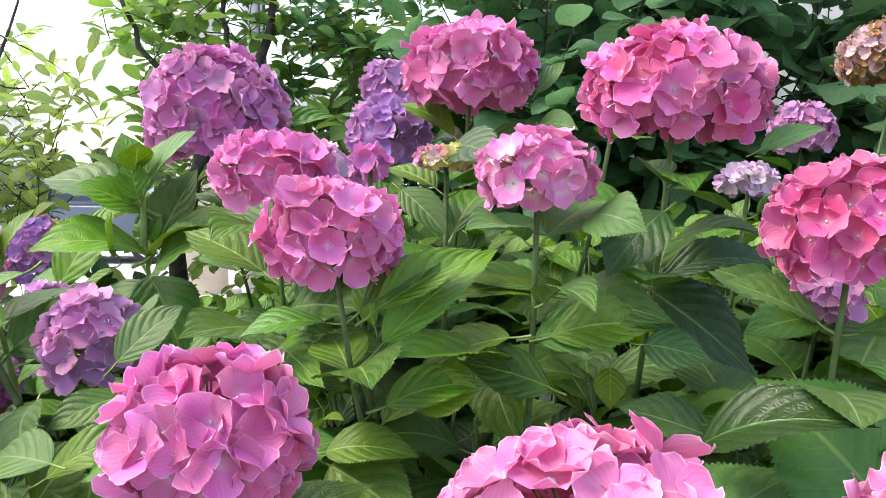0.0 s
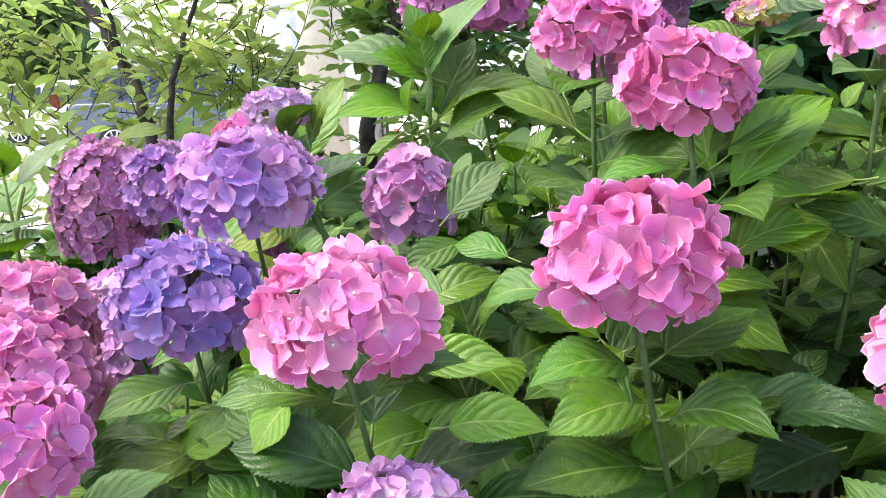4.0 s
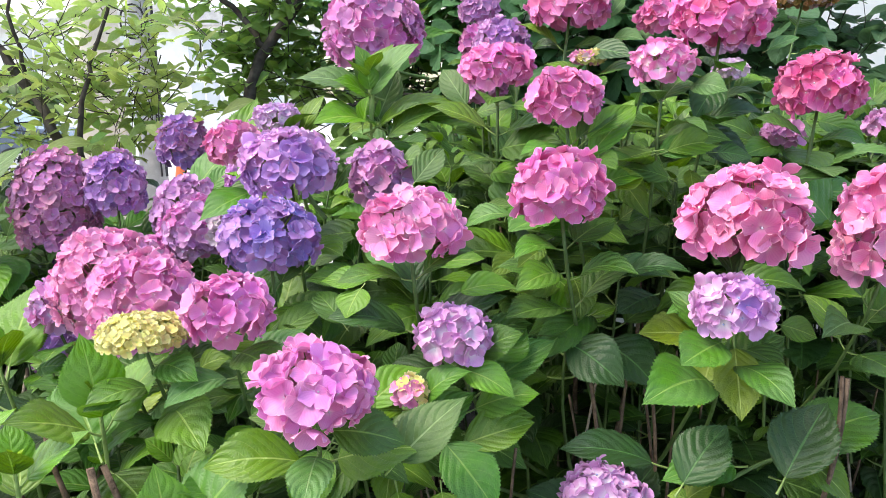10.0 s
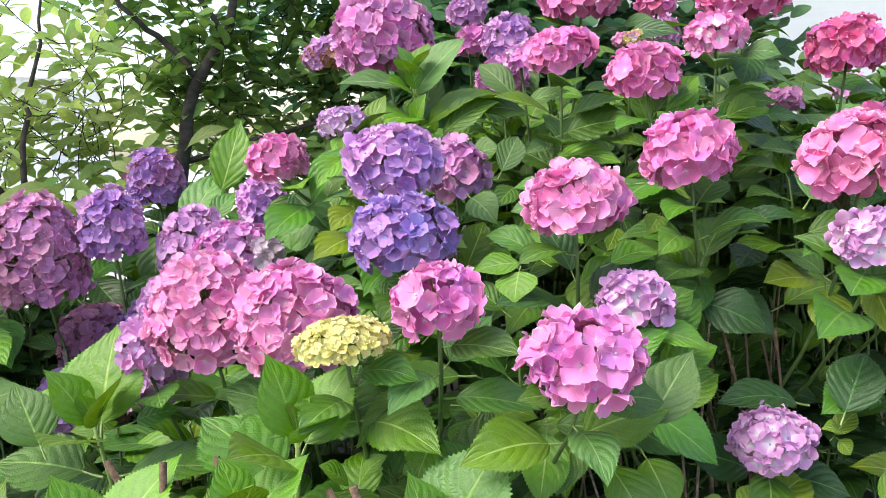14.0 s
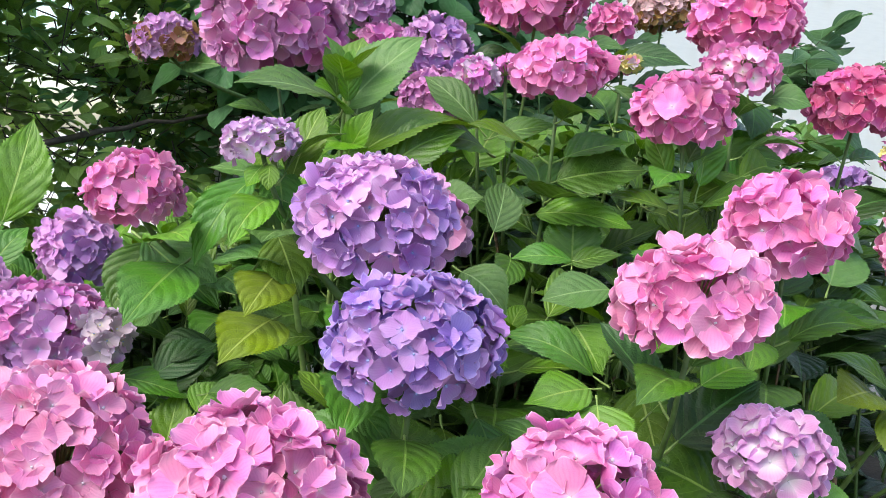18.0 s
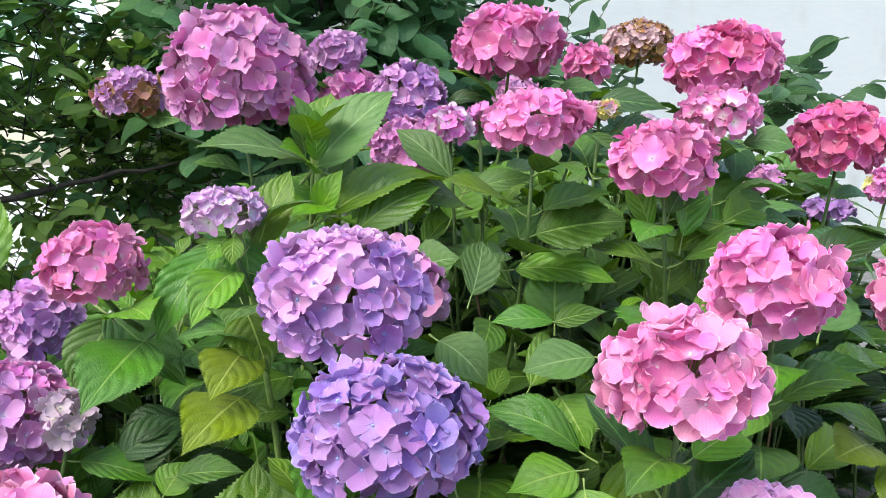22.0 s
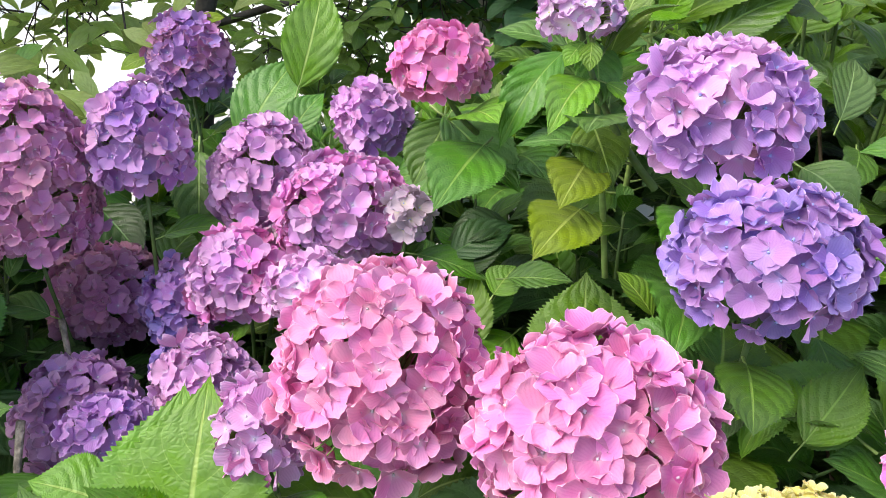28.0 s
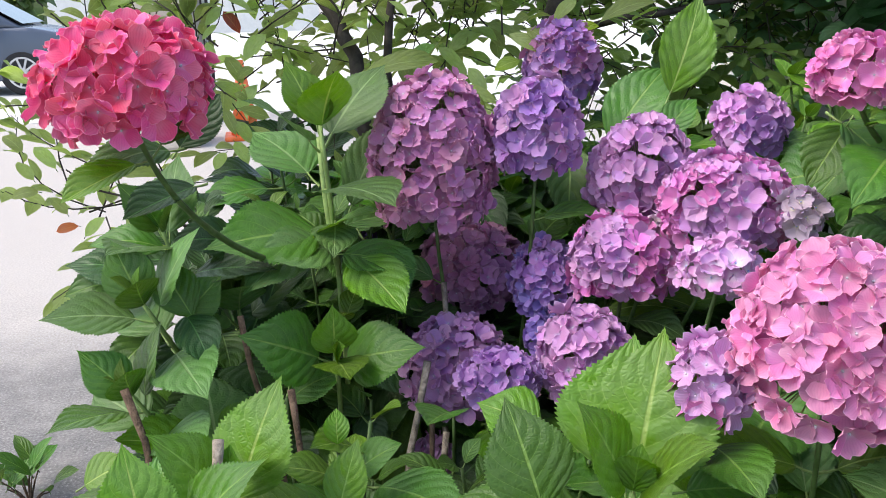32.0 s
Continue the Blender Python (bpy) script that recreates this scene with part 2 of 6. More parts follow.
LEAF = {
    # Mature leaf, darkened so that the shrubs' inner shade is in its colour.
    "dark": leaf_material("leaf_shade_dark_green", (0.033, 0.080, 0.020), (0.10, 0.23, 0.06), 0.36, 0.12),
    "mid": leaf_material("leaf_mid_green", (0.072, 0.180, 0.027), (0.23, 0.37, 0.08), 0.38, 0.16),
    "grey": leaf_material("leaf_matt_green", (0.098, 0.205, 0.052), (0.26, 0.38, 0.15), 0.46, 0.18),
    "light": leaf_material("leaf_light_green", (0.124, 0.262, 0.028), (0.36, 0.48, 0.12), 0.38, 0.22),
    "young": leaf_material("leaf_young_green", (0.112, 0.250, 0.026), (0.25, 0.42, 0.09), 0.38, 0.25),
    "yellow": leaf_material("leaf_yellow_green", (0.235, 0.365, 0.040), (0.48, 0.56, 0.15), 0.40, 0.26, 6.2, (0.07, 0.14, 0.02)),
    "tree": leaf_material("leaf_tree_green", (0.185, 0.335, 0.085), (0.22, 0.36, 0.10), 0.45, 0.5, 6.0),
    "tree_light": leaf_material("leaf_tree_light_green", (0.340, 0.465, 0.150), (0.38, 0.50, 0.18), 0.45, 0.6, 6.0),
    "tree_dark": leaf_material("leaf_tree_dark_green", (0.130, 0.260, 0.108), (0.17, 0.30, 0.14), 0.42, 0.5, 6.0),
    "broad": leaf_material("leaf_broad_dark_green", (0.132, 0.270, 0.125), (0.17, 0.31, 0.16), 0.40, 0.5, 5.0),
    "rust": leaf_material("leaf_rust_tip", (0.330, 0.090, 0.030), (0.40, 0.20, 0.06), 0.50, 0.30),
}
STEM = {
    "green": plain_material("stem_green", (0.085, 0.150, 0.035), 0.55, 40.0, 0.3),
    "pale": plain_material("stem_pale_green", (0.24, 0.35, 0.09), 0.5, 40.0, 0.25),
    "wood": plain_material("stem_brown_wood", (0.165, 0.105, 0.065), 0.9, 34.0, 0.6, bump=1.0, fine=160.0, grit=0.6),
    "grey": plain_material("stub_grey_wood", (0.34, 0.28, 0.215), 0.9, 60.0, 0.55, bump=1.0, fine=160.0, grit=0.6),
    "bark": plain_material("bark_dark", (0.060, 0.048, 0.040), 0.9, 25.0, 0.5, bump=0.9),
}
SOIL = plain_material("soil_dark", (0.045, 0.032, 0.022), 0.95, 9.0, 0.5, bump=1.0, fine=70.0)
n = Nodes("asphalt_pale_worn")
wear = n.noise(1.6, 5.0, n.world_place(), 0.6)
chips = n.noise(105.0, 3.0, n.world_place(), 0.7)
dust = n.noise(9.0, 4.0, n.world_place(), 0.6)
tar = n.mix(n.ramp(wear, 0.3, 0.7), (0.17, 0.163, 0.158), (0.27, 0.257, 0.245))
tar = n.mix(n.ramp(chips, 0.36, 0.60, 0.75, 0.0), tar, (0.10, 0.095, 0.09))
tar = n.mix(n.ramp(chips, 0.58, 0.72, 0.0, 0.5), tar, (0.60, 0.57, 0.53))
tar = n.mix(n.ramp(dust, 0.45, 0.7, 0.0, 0.30), tar, (0.38, 0.355, 0.325))
# Paler away from the bed; brighter light there is put into the colour.
split = n.t.nodes.new("ShaderNodeSeparateXYZ")
n.t.links.new(n.world_place(), split.inputs[0])
lit_far = n.math("ADD", split.outputs[1], n.math("MULTIPLY", wear, 1.6))
tar = n.mix(n.ramp(lit_far, 3.6, 5.4, 0.0, 0.85), tar, n.mix(n.ramp(chips, 0.3, 0.7), (0.44, 0.40, 0.36), (0.60, 0.55, 0.50)))
n.bump(chips, 0.8, 0.004)
ASPHALT = n.end(tar, 0.9)


# ---- mesh helpers ----
rng = np.random.default_rng(7)


def raw_mesh(name, verts, faces, uvs=None, mats=(), index=None, smooth=True):
    """A mesh from arrays: faces are quads (n, 4) or triangles (n, 3)."""
    me = bpy.data.meshes.new(name)
    k = faces.shape[1]
    me.vertices.add(len(verts)), me.loops.add(faces.size), me.polygons.add(len(faces))
    me.vertices.foreach_set("co", np.ascontiguousarray(verts, dtype=np.float32).ravel())
    me.loops.foreach_set("vertex_index", np.ascontiguousarray(faces, dtype=np.int32).ravel())
    me.polygons.foreach_set("loop_start", np.arange(0, faces.size, k, dtype=np.int32))
    me.polygons.foreach_set("loop_total", np.full(len(faces), k, dtype=np.int32))
    for m in mats:
        me.materials.append(m)
    if index is not None:
        me.polygons.foreach_set("material_index", np.ascontiguousarray(index, dtype=np.int32))
    if uvs is not None:
        layer = me.uv_layers.new(name="UVMap")
        layer.data.foreach_set("uv", np.ascontiguousarray(uvs[faces.ravel()], dtype=np.float32).ravel())
    me.polygons.foreach_set("use_smooth", np.full(len(faces), smooth))
    me.update(calc_edges=True)
    me.validate()
    return me


def bm_mesh(name, bm, mats, smooth=False):
    me = bpy.data.meshes.new(name)
    bm.normal_update()
    bm.to_mesh(me)
    bm.free()
    for m in mats if isinstance(mats, (tuple, list)) else (mats,):
        me.materials.append(m)
    for p in me.polygons:
        p.use_smooth = smooth
    return me


WORLD_OF = {}


def hang(ob, parent, m=None):
    """Puts ob under parent, its own pose m given in the world."""
    m = m if m is not None else Matrix.Identity(4)
    ob.matrix_basis = m
    WORLD_OF[ob.name] = m
    if parent is not None:
        ob.parent = parent
        ob.matrix_parent_inverse = WORLD_OF[parent.name].inverted()
    return ob


def thing(name, m, label, category, group="", kind=""):
    return tagged(hang(new(name), None, m), label, category, group, kind)


def part(name, bm, material, parent, label="", smooth=False, m=None):
    """Links a bmesh as one mesh object under a thing or a part; its places are in the world."""
    me = bm_mesh(name, bm, material, smooth) if isinstance(bm, bmesh.types.BMesh) else bm
    return tagged(hang(new(name, me), parent, m), label)


def box(bm, x0, y0, z0, x1, y1, z1, bevel=0.0):
    made = bmesh.ops.create_cube(bm, size=1.0, matrix=Matrix.LocRotScale(((x0 + x1) / 2, (y0 + y1) / 2, (z0 + z1) / 2), None, (abs(x1 - x0), abs(y1 - y0), abs(z1 - z0))))
    if bevel:
        edges = list({e for v in made["verts"] for e in v.link_edges})
        bmesh.ops.bevel(bm, geom=edges, offset=bevel, segments=2, affect="EDGES", profile=0.5)
    return bm


def tube_arrays(points, radii, sides=6):
    """Verts and quads of a tapered tube along points."""
    pts = np.array(points, dtype=float)
    n = len(pts)
    tang = np.gradient(pts, axis=0)
    tang /= np.linalg.norm(tang, axis=1)[:, None] + 1e-9
    ref = np.array([0.31, 0.95, 0.05])
    a = np.cross(tang, ref)
    a /= np.linalg.norm(a, axis=1)[:, None] + 1e-9
    b = np.cross(tang, a)
    ang = np.arange(sides) * 2 * np.pi / sides
    ring = np.cos(ang)[None, :, None] * a[:, None, :] + np.sin(ang)[None, :, None] * b[:, None, :]
    V = pts[:, None, :] + ring * np.array(radii)[:, None, None]
    F = []
    for i in range(n - 1):
        for j in range(sides):
            k = (j + 1) % sides
            F.append((i * sides + j, i * sides + k, (i + 1) * sides + k, (i + 1) * sides + j))
    V = V.reshape(-1, 3)
    V = np.vstack([V, pts[-1]])
    for j in range(0, sides, 2):
        F.append(((n - 1) * sides + j, (n - 1) * sides + (j + 1) % sides, (n - 1) * sides + (j + 2) % sides, len(V) - 1))
    return V, np.array(F)


def bend(a, b, sag=(0, 0, 0), n=8):
    """A curved line from a to b that bows by sag in its middle."""
    a, b, s = np.array(a, float), np.array(b, float), np.array(sag, float)
    t = np.linspace(0, 1, n)[:, None]
    return a * (1 - t) + b * t + 4 * t * (1 - t) * s


def joined(pieces):
    """One set of arrays out of many (verts, faces, uvs, index)."""
    V, F, U, I, off = [], [], [], [], 0
    for v, f, u, i in pieces:
        V.append(v), F.append(f + off), U.append(u), I.append(i)
        off += len(v)
    return np.vstack(V), np.vstack(F), np.vstack(U), np.concatenate(I)


# ---- florets and leaves: the shapes that repeat ----
def floret_arrays(r, us=(0.05, 0.34, 0.66, 0.90, 1.0), nv=7):
    """Four broad rounded sepals that overlap in a shallow bowl, each spoon-shaped with a waved rim, round a small bead; 1 across."""
    pieces = []
    dish = r.uniform(0.10, 0.34)
    for k in range(4):
        ln, wide, ph = r.uniform(0.47, 0.56), r.uniform(0.27, 0.34), r.uniform(0, 6.28)
        lift, flare, spoon, roll = dish + r.uniform(-0.09, 0.09), r.uniform(0.02, 0.20), r.uniform(0.03, 0.13), r.uniform(-0.16, 0.16)
        point, skew, wave = r.uniform(-0.02, 0.05), r.uniform(-0.05, 0.05), r.uniform(0.015, 0.04)
        V, U = [], []
        for u in us:
            # narrow claw, broad rounded blade
            half = wide * (0.13 + 0.87 * math.sin(math.pi * 0.5 * min(1, u / 0.68)) ** 1.1) * (1 - 0.62 * max(0, (u - 0.62) / 0.38) ** 2.2)
            for j in range(nv):
                v = j / (nv - 1) * 2 - 1
                w = abs(v)
                x = v * half + skew * u * u
                y = ln * (u - 0.13 * w * w * u ** 3 + point * (1 - w) ** 2 * u ** 4)
                z = lift * ln * 2 * (u ** 1.25 - flare * 2 * u ** 4) + spoon * w * w * u + roll * x * u
                z += wave * math.sin(3.6 * v + ph) * u ** 3 + (0.028 if k % 2 else 0.0) * u
                V.append((x, y, z)), U.append((u, (v + 1) / 2))
        n = len(us)
        F = [(i * nv + j, i * nv + j + 1, (i + 1) * nv + j + 1, (i + 1) * nv + j) for i in range(n - 1) for j in range(nv - 1)]
        a = math.radians(90 * k + r.uniform(-8, 8))
        R = np.array([[math.cos(a), -math.sin(a), 0], [math.sin(a), math.cos(a), 0], [0, 0, 1]])
        pieces.append((np.array(V) @ R.T, np.array(F), np.array(U), np.zeros(len(F), int)))
    s = 0.038
    V = np.array([(s, 0, 0.02), (0, s, 0.02), (-s, 0, 0.02), (0, -s, 0.02), (s * 0.6, 0, 0.075), (0, s * 0.6, 0.075), (-s * 0.6, 0, 0.075), (0, -s * 0.6, 0.075)])
    F = np.array([(0, 1, 5, 4), (1, 2, 6, 5), (2, 3, 7, 6), (3, 0, 4, 7), (4, 5, 6, 7)])
    pieces.append((V, F, np.zeros((8, 2)), np.ones(5, int)))
    return joined(pieces)


FLORETS = [floret_arrays(rng) for _ in range(14)]
FAR_FLORETS = [floret_arrays(rng, (0.05, 0.50, 0.86, 1.0), 5) for _ in range(14)]


def leaf_arrays(r, rows=49, width=0.62, tooth=0.06, tipness=1.12, droop=0.14, fold=0.20, wave=0.02, veins=7, stalk=0.2, shoulder=0.66, bulge=1.0, across=(-1.0, -0.86, -0.45, 0.0, 0.45, 0.86, 1.0)):
    """A toothed, pointed leaf, 1 long along y; its stalk reaches back."""
    V, U = [], []
    c = len(across)
    um = (shoulder / (shoulder + tipness * bulge)) ** (1 / bulge)
    top = um ** shoulder * (1 - um ** bulge) ** tipness
    ph = r.uniform(0, 6.28)
    twist, rim = r.uniform(-0.16, 0.16), r.uniform(0.004, 0.012)
    for i in range(rows):
        u = i / (rows - 1)
        f = (max(u, 1e-4) ** shoulder) * (max(1 - u ** bulge, 0) ** tipness) / top
        tooth_in = (1 - tooth * (1 + 0.6 * u)) if i % 2 else 1.0
        for v in across:
            e = abs(v) > 0.9
            hw = 0.5 * width * f
            y = u + (0.012 if (e and not i % 2) else 0.0) + 0.035 * abs(v) * f
            z = fold * abs(v) * hw * (1.25 - 0.5 * abs(v)) - droop * (2.2 * (u - 0.45) ** 2 - 0.45) + wave * math.sin(5 * u + ph) * v * f
            z += rim * math.sin(veins * 6.28 * (u - 0.4 * abs(v)) + (1.5 if v > 0 else 0)) * abs(v) ** 3 * f
            z += twist * v * hw * u
            V.append((v * hw * (tooth_in if e else 1.0), y, z)), U.append((u, (v + 1) / 2))
    F = [(i * c + j, i * c + j + 1, (i + 1) * c + j + 1, (i + 1) * c + j) for i in range(rows - 1) for j in range(c - 1)]
    blade = (np.array(V), np.array(F), np.array(U), np.zeros(len(F), int))
    z0 = -droop * (2.2 * 0.45 ** 2 - 0.45)
    sv, sf = tube_arrays(bend((0, -stalk, z0 - 0.05), (0, 0.02, z0), (0, 0, -0.01), 3), (0.018, 0.014, 0.010), 4)
    return joined([blade, (sv, sf, np.full((len(sv), 2), 0.5), np.ones(len(sf), int))])


LEAF_FORMS = ((0.66, 0.10, 0.26, 0.03), (0.62, 0.24, 0.34, 0.03), (0.70, 0.18, 0.18, 0.04), (0.74, 0.08, 0.34, 0.03),
              (0.58, 0.32, 0.40, 0.03), (0.64, 0.22, 0.26, 0.06), (0.60, 0.04, 0.50, 0.03), (0.68, 0.28, 0.20, 0.05))
LEAVES = [leaf_arrays(rng, width=w, droop=d, fold=f, wave=wv, tooth=0.05, bulge=2.0, tipness=1.28, shoulder=0.56) for w, d, f, wv in LEAF_FORMS]
LEAVES.append(leaf_arrays(rng, width=0.80, droop=0.10, fold=0.14, wave=0.02, tooth=0.05, bulge=1.7, tipness=1.6, shoulder=0.55, rows=61))
DEEP_LEAVES = [leaf_arrays(rng, rows=21, across=(-1.0, -0.5, 0.0, 0.5, 1.0), width=w, droop=d, fold=f, wave=wv, tooth=0.05, bulge=2.0, tipness=1.28, shoulder=0.56) for w, d, f, wv in LEAF_FORMS]
FINE_LEAVES = [leaf_arrays(rng, rows=7, across=(-1.0, 0.0, 1.0), width=w, tooth=0.0, droop=d, fold=f, wave=0.03, veins=5, stalk=0.06, tipness=0.85, shoulder=0.8) for w, d, f in (
    (0.40, 0.10, 0.3), (0.44, 0.2, 0.25), (0.36, 0.05, 0.45), (0.42, 0.28, 0.3))]
SMALL_LEAVES = [leaf_arrays(rng, rows=7, across=(-1.0, 0.0, 1.0), width=w, tooth=0.0, droop=d, fold=f, wave=0.03, veins=5, stalk=0.08, tipness=0.75, shoulder=0.7) for w, d, f in (
    (0.50, 0.12, 0.3), (0.56, 0.2, 0.2), (0.46, 0.05, 0.45), (0.52, 0.25, 0.25))]
BROAD_LEAVES = [leaf_arrays(rng, rows=10, across=(-1.0, -0.5, 0.0, 0.5, 1.0), width=w, tooth=0.0, droop=d, fold=f, wave=0.05, veins=5, stalk=0.25, tipness=0.7, shoulder=0.42) for w, d, f in (
    (0.80, 0.15, 0.2), (0.74, 0.25, 0.3), (0.86, 0.05, 0.25))]
LEAF_MESH = [raw_mesh("leaf_blade", *a[:3], mats=(LEAF["mid"], STEM["pale"]), index=a[3]) for a in LEAVES]
FLORET_MESH = [raw_mesh("floret_shape", *a[:3], mats=(PETAL["pink"], BEAD["pale"]), index=a[3]) for a in FLORETS]


def frame_of(y_dir, up, sx, sy, sz, at):
    """A 4 x 4 array: y along y_dir, z as near up as can be, scaled, set at a place."""
    y = np.array(y_dir, float)
    y /= np.linalg.norm(y) + 1e-9
    z = np.array(up, float)
    z -= y * z.dot(y)
    z /= np.linalg.norm(z) + 1e-9
    x = np.cross(y, z)
    m = np.eye(4)
    m[:3, 0], m[:3, 1], m[:3, 2], m[:3, 3] = x * sx, y * sy, z * sz, at
    return m


def moved(arrays, m, shift=0):
    v, f, u, i = arrays
    return v @ m[:3, :3].T + m[:3, 3], f, u, i + shift


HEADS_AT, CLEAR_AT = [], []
# Two places near the camera's path; leaves that block heads from there are dropped.
CAMERA_SIDE = (np.array((-0.4, -0.5, 1.38)), np.array((-1.5, 0.15, 1.38)))


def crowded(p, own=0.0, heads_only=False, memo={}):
    """True where a leaf would cover a flower head or a standing leaf, seen from the camera's side of the bed."""
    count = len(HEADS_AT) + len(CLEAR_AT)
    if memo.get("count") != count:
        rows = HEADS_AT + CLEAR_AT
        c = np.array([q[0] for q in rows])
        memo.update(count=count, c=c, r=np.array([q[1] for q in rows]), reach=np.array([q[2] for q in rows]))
        memo["d"] = [(s - c) / np.linalg.norm(s - c, axis=1)[:, None] for s in CAMERA_SIDE]
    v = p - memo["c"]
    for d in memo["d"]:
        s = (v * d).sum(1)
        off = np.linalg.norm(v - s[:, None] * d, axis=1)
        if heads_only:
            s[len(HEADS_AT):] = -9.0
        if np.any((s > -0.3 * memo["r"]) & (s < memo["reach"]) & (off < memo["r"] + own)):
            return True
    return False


class Shrub:
    """One hydrangea: an empty at its foot, stems, leaves and flower heads under it."""

    def __init__(self, x, y, label, spread=0.12):
        self.root = thing("hydrangea_shrub", pose(x, y, 0.03), label, "shrub", "hydrangeas along the bed")
        self.foot = np.array((x, y, 0.03))
        self.spread = spread
        self.single = 0
        self.rest = {}
        self.later = []

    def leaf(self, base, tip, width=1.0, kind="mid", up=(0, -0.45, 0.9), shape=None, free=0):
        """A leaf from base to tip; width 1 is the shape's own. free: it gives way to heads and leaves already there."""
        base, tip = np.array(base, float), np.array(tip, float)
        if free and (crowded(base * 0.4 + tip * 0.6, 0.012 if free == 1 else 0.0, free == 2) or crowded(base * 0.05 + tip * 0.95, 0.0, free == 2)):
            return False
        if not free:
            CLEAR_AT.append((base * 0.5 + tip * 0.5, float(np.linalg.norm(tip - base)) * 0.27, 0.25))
        ln = float(np.linalg.norm(tip - base))
        s = int(rng.integers(len(LEAVES))) if shape is None else shape
        m = frame_of(tip - base, up, ln * width, ln, ln, base)
        if self.single < 300:
            self.single += 1
            ob = new("leaf", LEAF_MESH[s])
            ob.material_slots[0].link = "OBJECT"
            ob.material_slots[0].material = LEAF[kind]
            hang(ob, self.root, Matrix(m.tolist()))
        else:
            self.rest.setdefault(kind, []).append(moved(DEEP_LEAVES[s % 8], m))
        return True

    def stem(self, a, b, r0=0.006, r1=0.004, kind="green", sag=None, name="stem"):
        a, b = np.array(a, float), np.array(b, float)
        sag = sag if sag is not None else (rng.uniform(-0.03, 0.03), rng.uniform(-0.03, 0.03), 0)
        line = bend(a, b, sag, 9)
        radii = np.linspace(r0, r1, 9)
        if name == "stub":
            radii *= np.array((1.0, 0.90, 1.28, 0.90, 0.86, 1.30, 0.90, 0.84, 1.06))
            line[1:-1] += rng.normal(0, 0.004, (7, 3))
        v, f = tube_arrays(line, radii, 8 if name == "stub" else 6)
        hang(new(name, raw_mesh(name, v, f, mats=(STEM[kind],))), self.root)
        return line

    def pairs(self, line, at, lengths, kinds, lift=0.35, spin=None, free=1):
        """Opposite pairs of leaves down a line, each pair turned by a right angle."""
        d = line[-1] - line[-3]
        d /= np.linalg.norm(d)
        side = np.cross(d, (0.3, 1, 0.1))
        side /= np.linalg.norm(side)
        other = np.cross(d, side)
        a0 = rng.uniform(0, 3.14) if spin is None else spin
        top = 0.0
        for k, (s, ln) in enumerate(zip(at, lengths)):
            i = max(0.0, min(1.0, s)) * (len(line) - 1)
            p = line[int(i)] + (line[min(int(i) + 1, len(line) - 1)] - line[int(i)]) * (i - int(i))
            a = a0 + k * 1.5708 + rng.uniform(-0.25, 0.25)
            for sg in (1, -1):
                out = sg * (math.cos(a) * side + math.sin(a) * other)
                way = out + d * (lift + rng.uniform(-0.25, 0.2))
                way /= np.linalg.norm(way)
                l = ln * rng.uniform(0.82, 1.15)
                base = p + way * 0.2 * l
                tip = base + way * l + np.array((0, 0, -0.12 * l))
                if self.leaf(base, tip, rng.uniform(0.9, 1.2), str(rng.choice(kinds)), d + np.array((0, -0.25, 0.35)), None, free):
                    top = max(top, s)
        return top

    def head(self, x, y, z, w, h, colours, floret=0.05, bead="pale", near=False, gap=1.0, kinds=("mid", "mid", "light", "grey"), leaves=3, lean=(0, 0), leaf_len=0.14, low=-0.6, foot=None):
        """A flower head w wide and h high, with the stem that bears it and the leaves below it."""
        c = np.array((x, y, z))
        rx, rz = w / 2 - 0.42 * floret, h / 2 - 0.36 * floret
        if foot is None:
            foot = self.foot + np.array((rng.uniform(-1, 1), rng.uniform(-1, 1), 0)) * self.spread
        foot = np.array(foot, float)
        neck = c + np.array((lean[0] * 0.04, lean[1] * 0.04, -rz * 0.45))
        sag = np.array((neck[0] - foot[0], neck[1] - foot[1], 0)) * 0.18
        line = self.stem(foot, neck, 0.006, 0.0034, "green", sag)
        reach = float(np.linalg.norm(neck - foot))
        if leaves:
            at = [1 - (rz * 0.9 + 0.035 + 0.075 * k) / reach for k in range(leaves)]
            self.later.append((line, at, [leaf_len * (0.8 + 0.15 * k) for k in range(leaves)], kinds))
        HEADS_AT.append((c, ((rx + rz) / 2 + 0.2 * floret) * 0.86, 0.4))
        # places on the head by a golden spiral, loosened
        area = 4 * math.pi * ((rx * rx) ** 1.6 / 3 + 2 * (rx * rz) ** 1.6 / 3) ** (1 / 1.6)
        count = int(max(9, 3.0 * gap * area / floret ** 2))
        k = np.arange(count) + 0.5
        zz = 1 - 2 * k / count
        az = k * 2.39996 + rng.uniform(0, 6.28)
        rr = np.sqrt(1 - zz * zz)
        dirs = np.stack([rr * np.cos(az), rr * np.sin(az), zz], 1)
        dirs = dirs[zz > low]
        dirs += rng.normal(0, 0.05, dirs.shape)
        dirs /= np.linalg.norm(dirs, axis=1)[:, None]
        pieces, mats = [], [PETAL[q] for q in colours] + [BEAD[bead], STEM["pale"]]
        nb = len(colours)
        loose = []
        for d in dirs:
            depth = rng.uniform(0.84, 1.0)
            lump = 1 + 0.12 * noise.noise(Vector((d * 1.9 + c * 7).tolist()))
            p = c + d * np.array((rx, rx, rz)) * depth * lump
            nrm = d * np.array((1 / rx, 1 / rx, 1 / rz))
            nrm /= np.linalg.norm(nrm)
            nrm = nrm + rng.normal(0, 0.34 if rng.uniform() < 0.18 else 0.15, 3) + np.array((0, 0, 0.10))
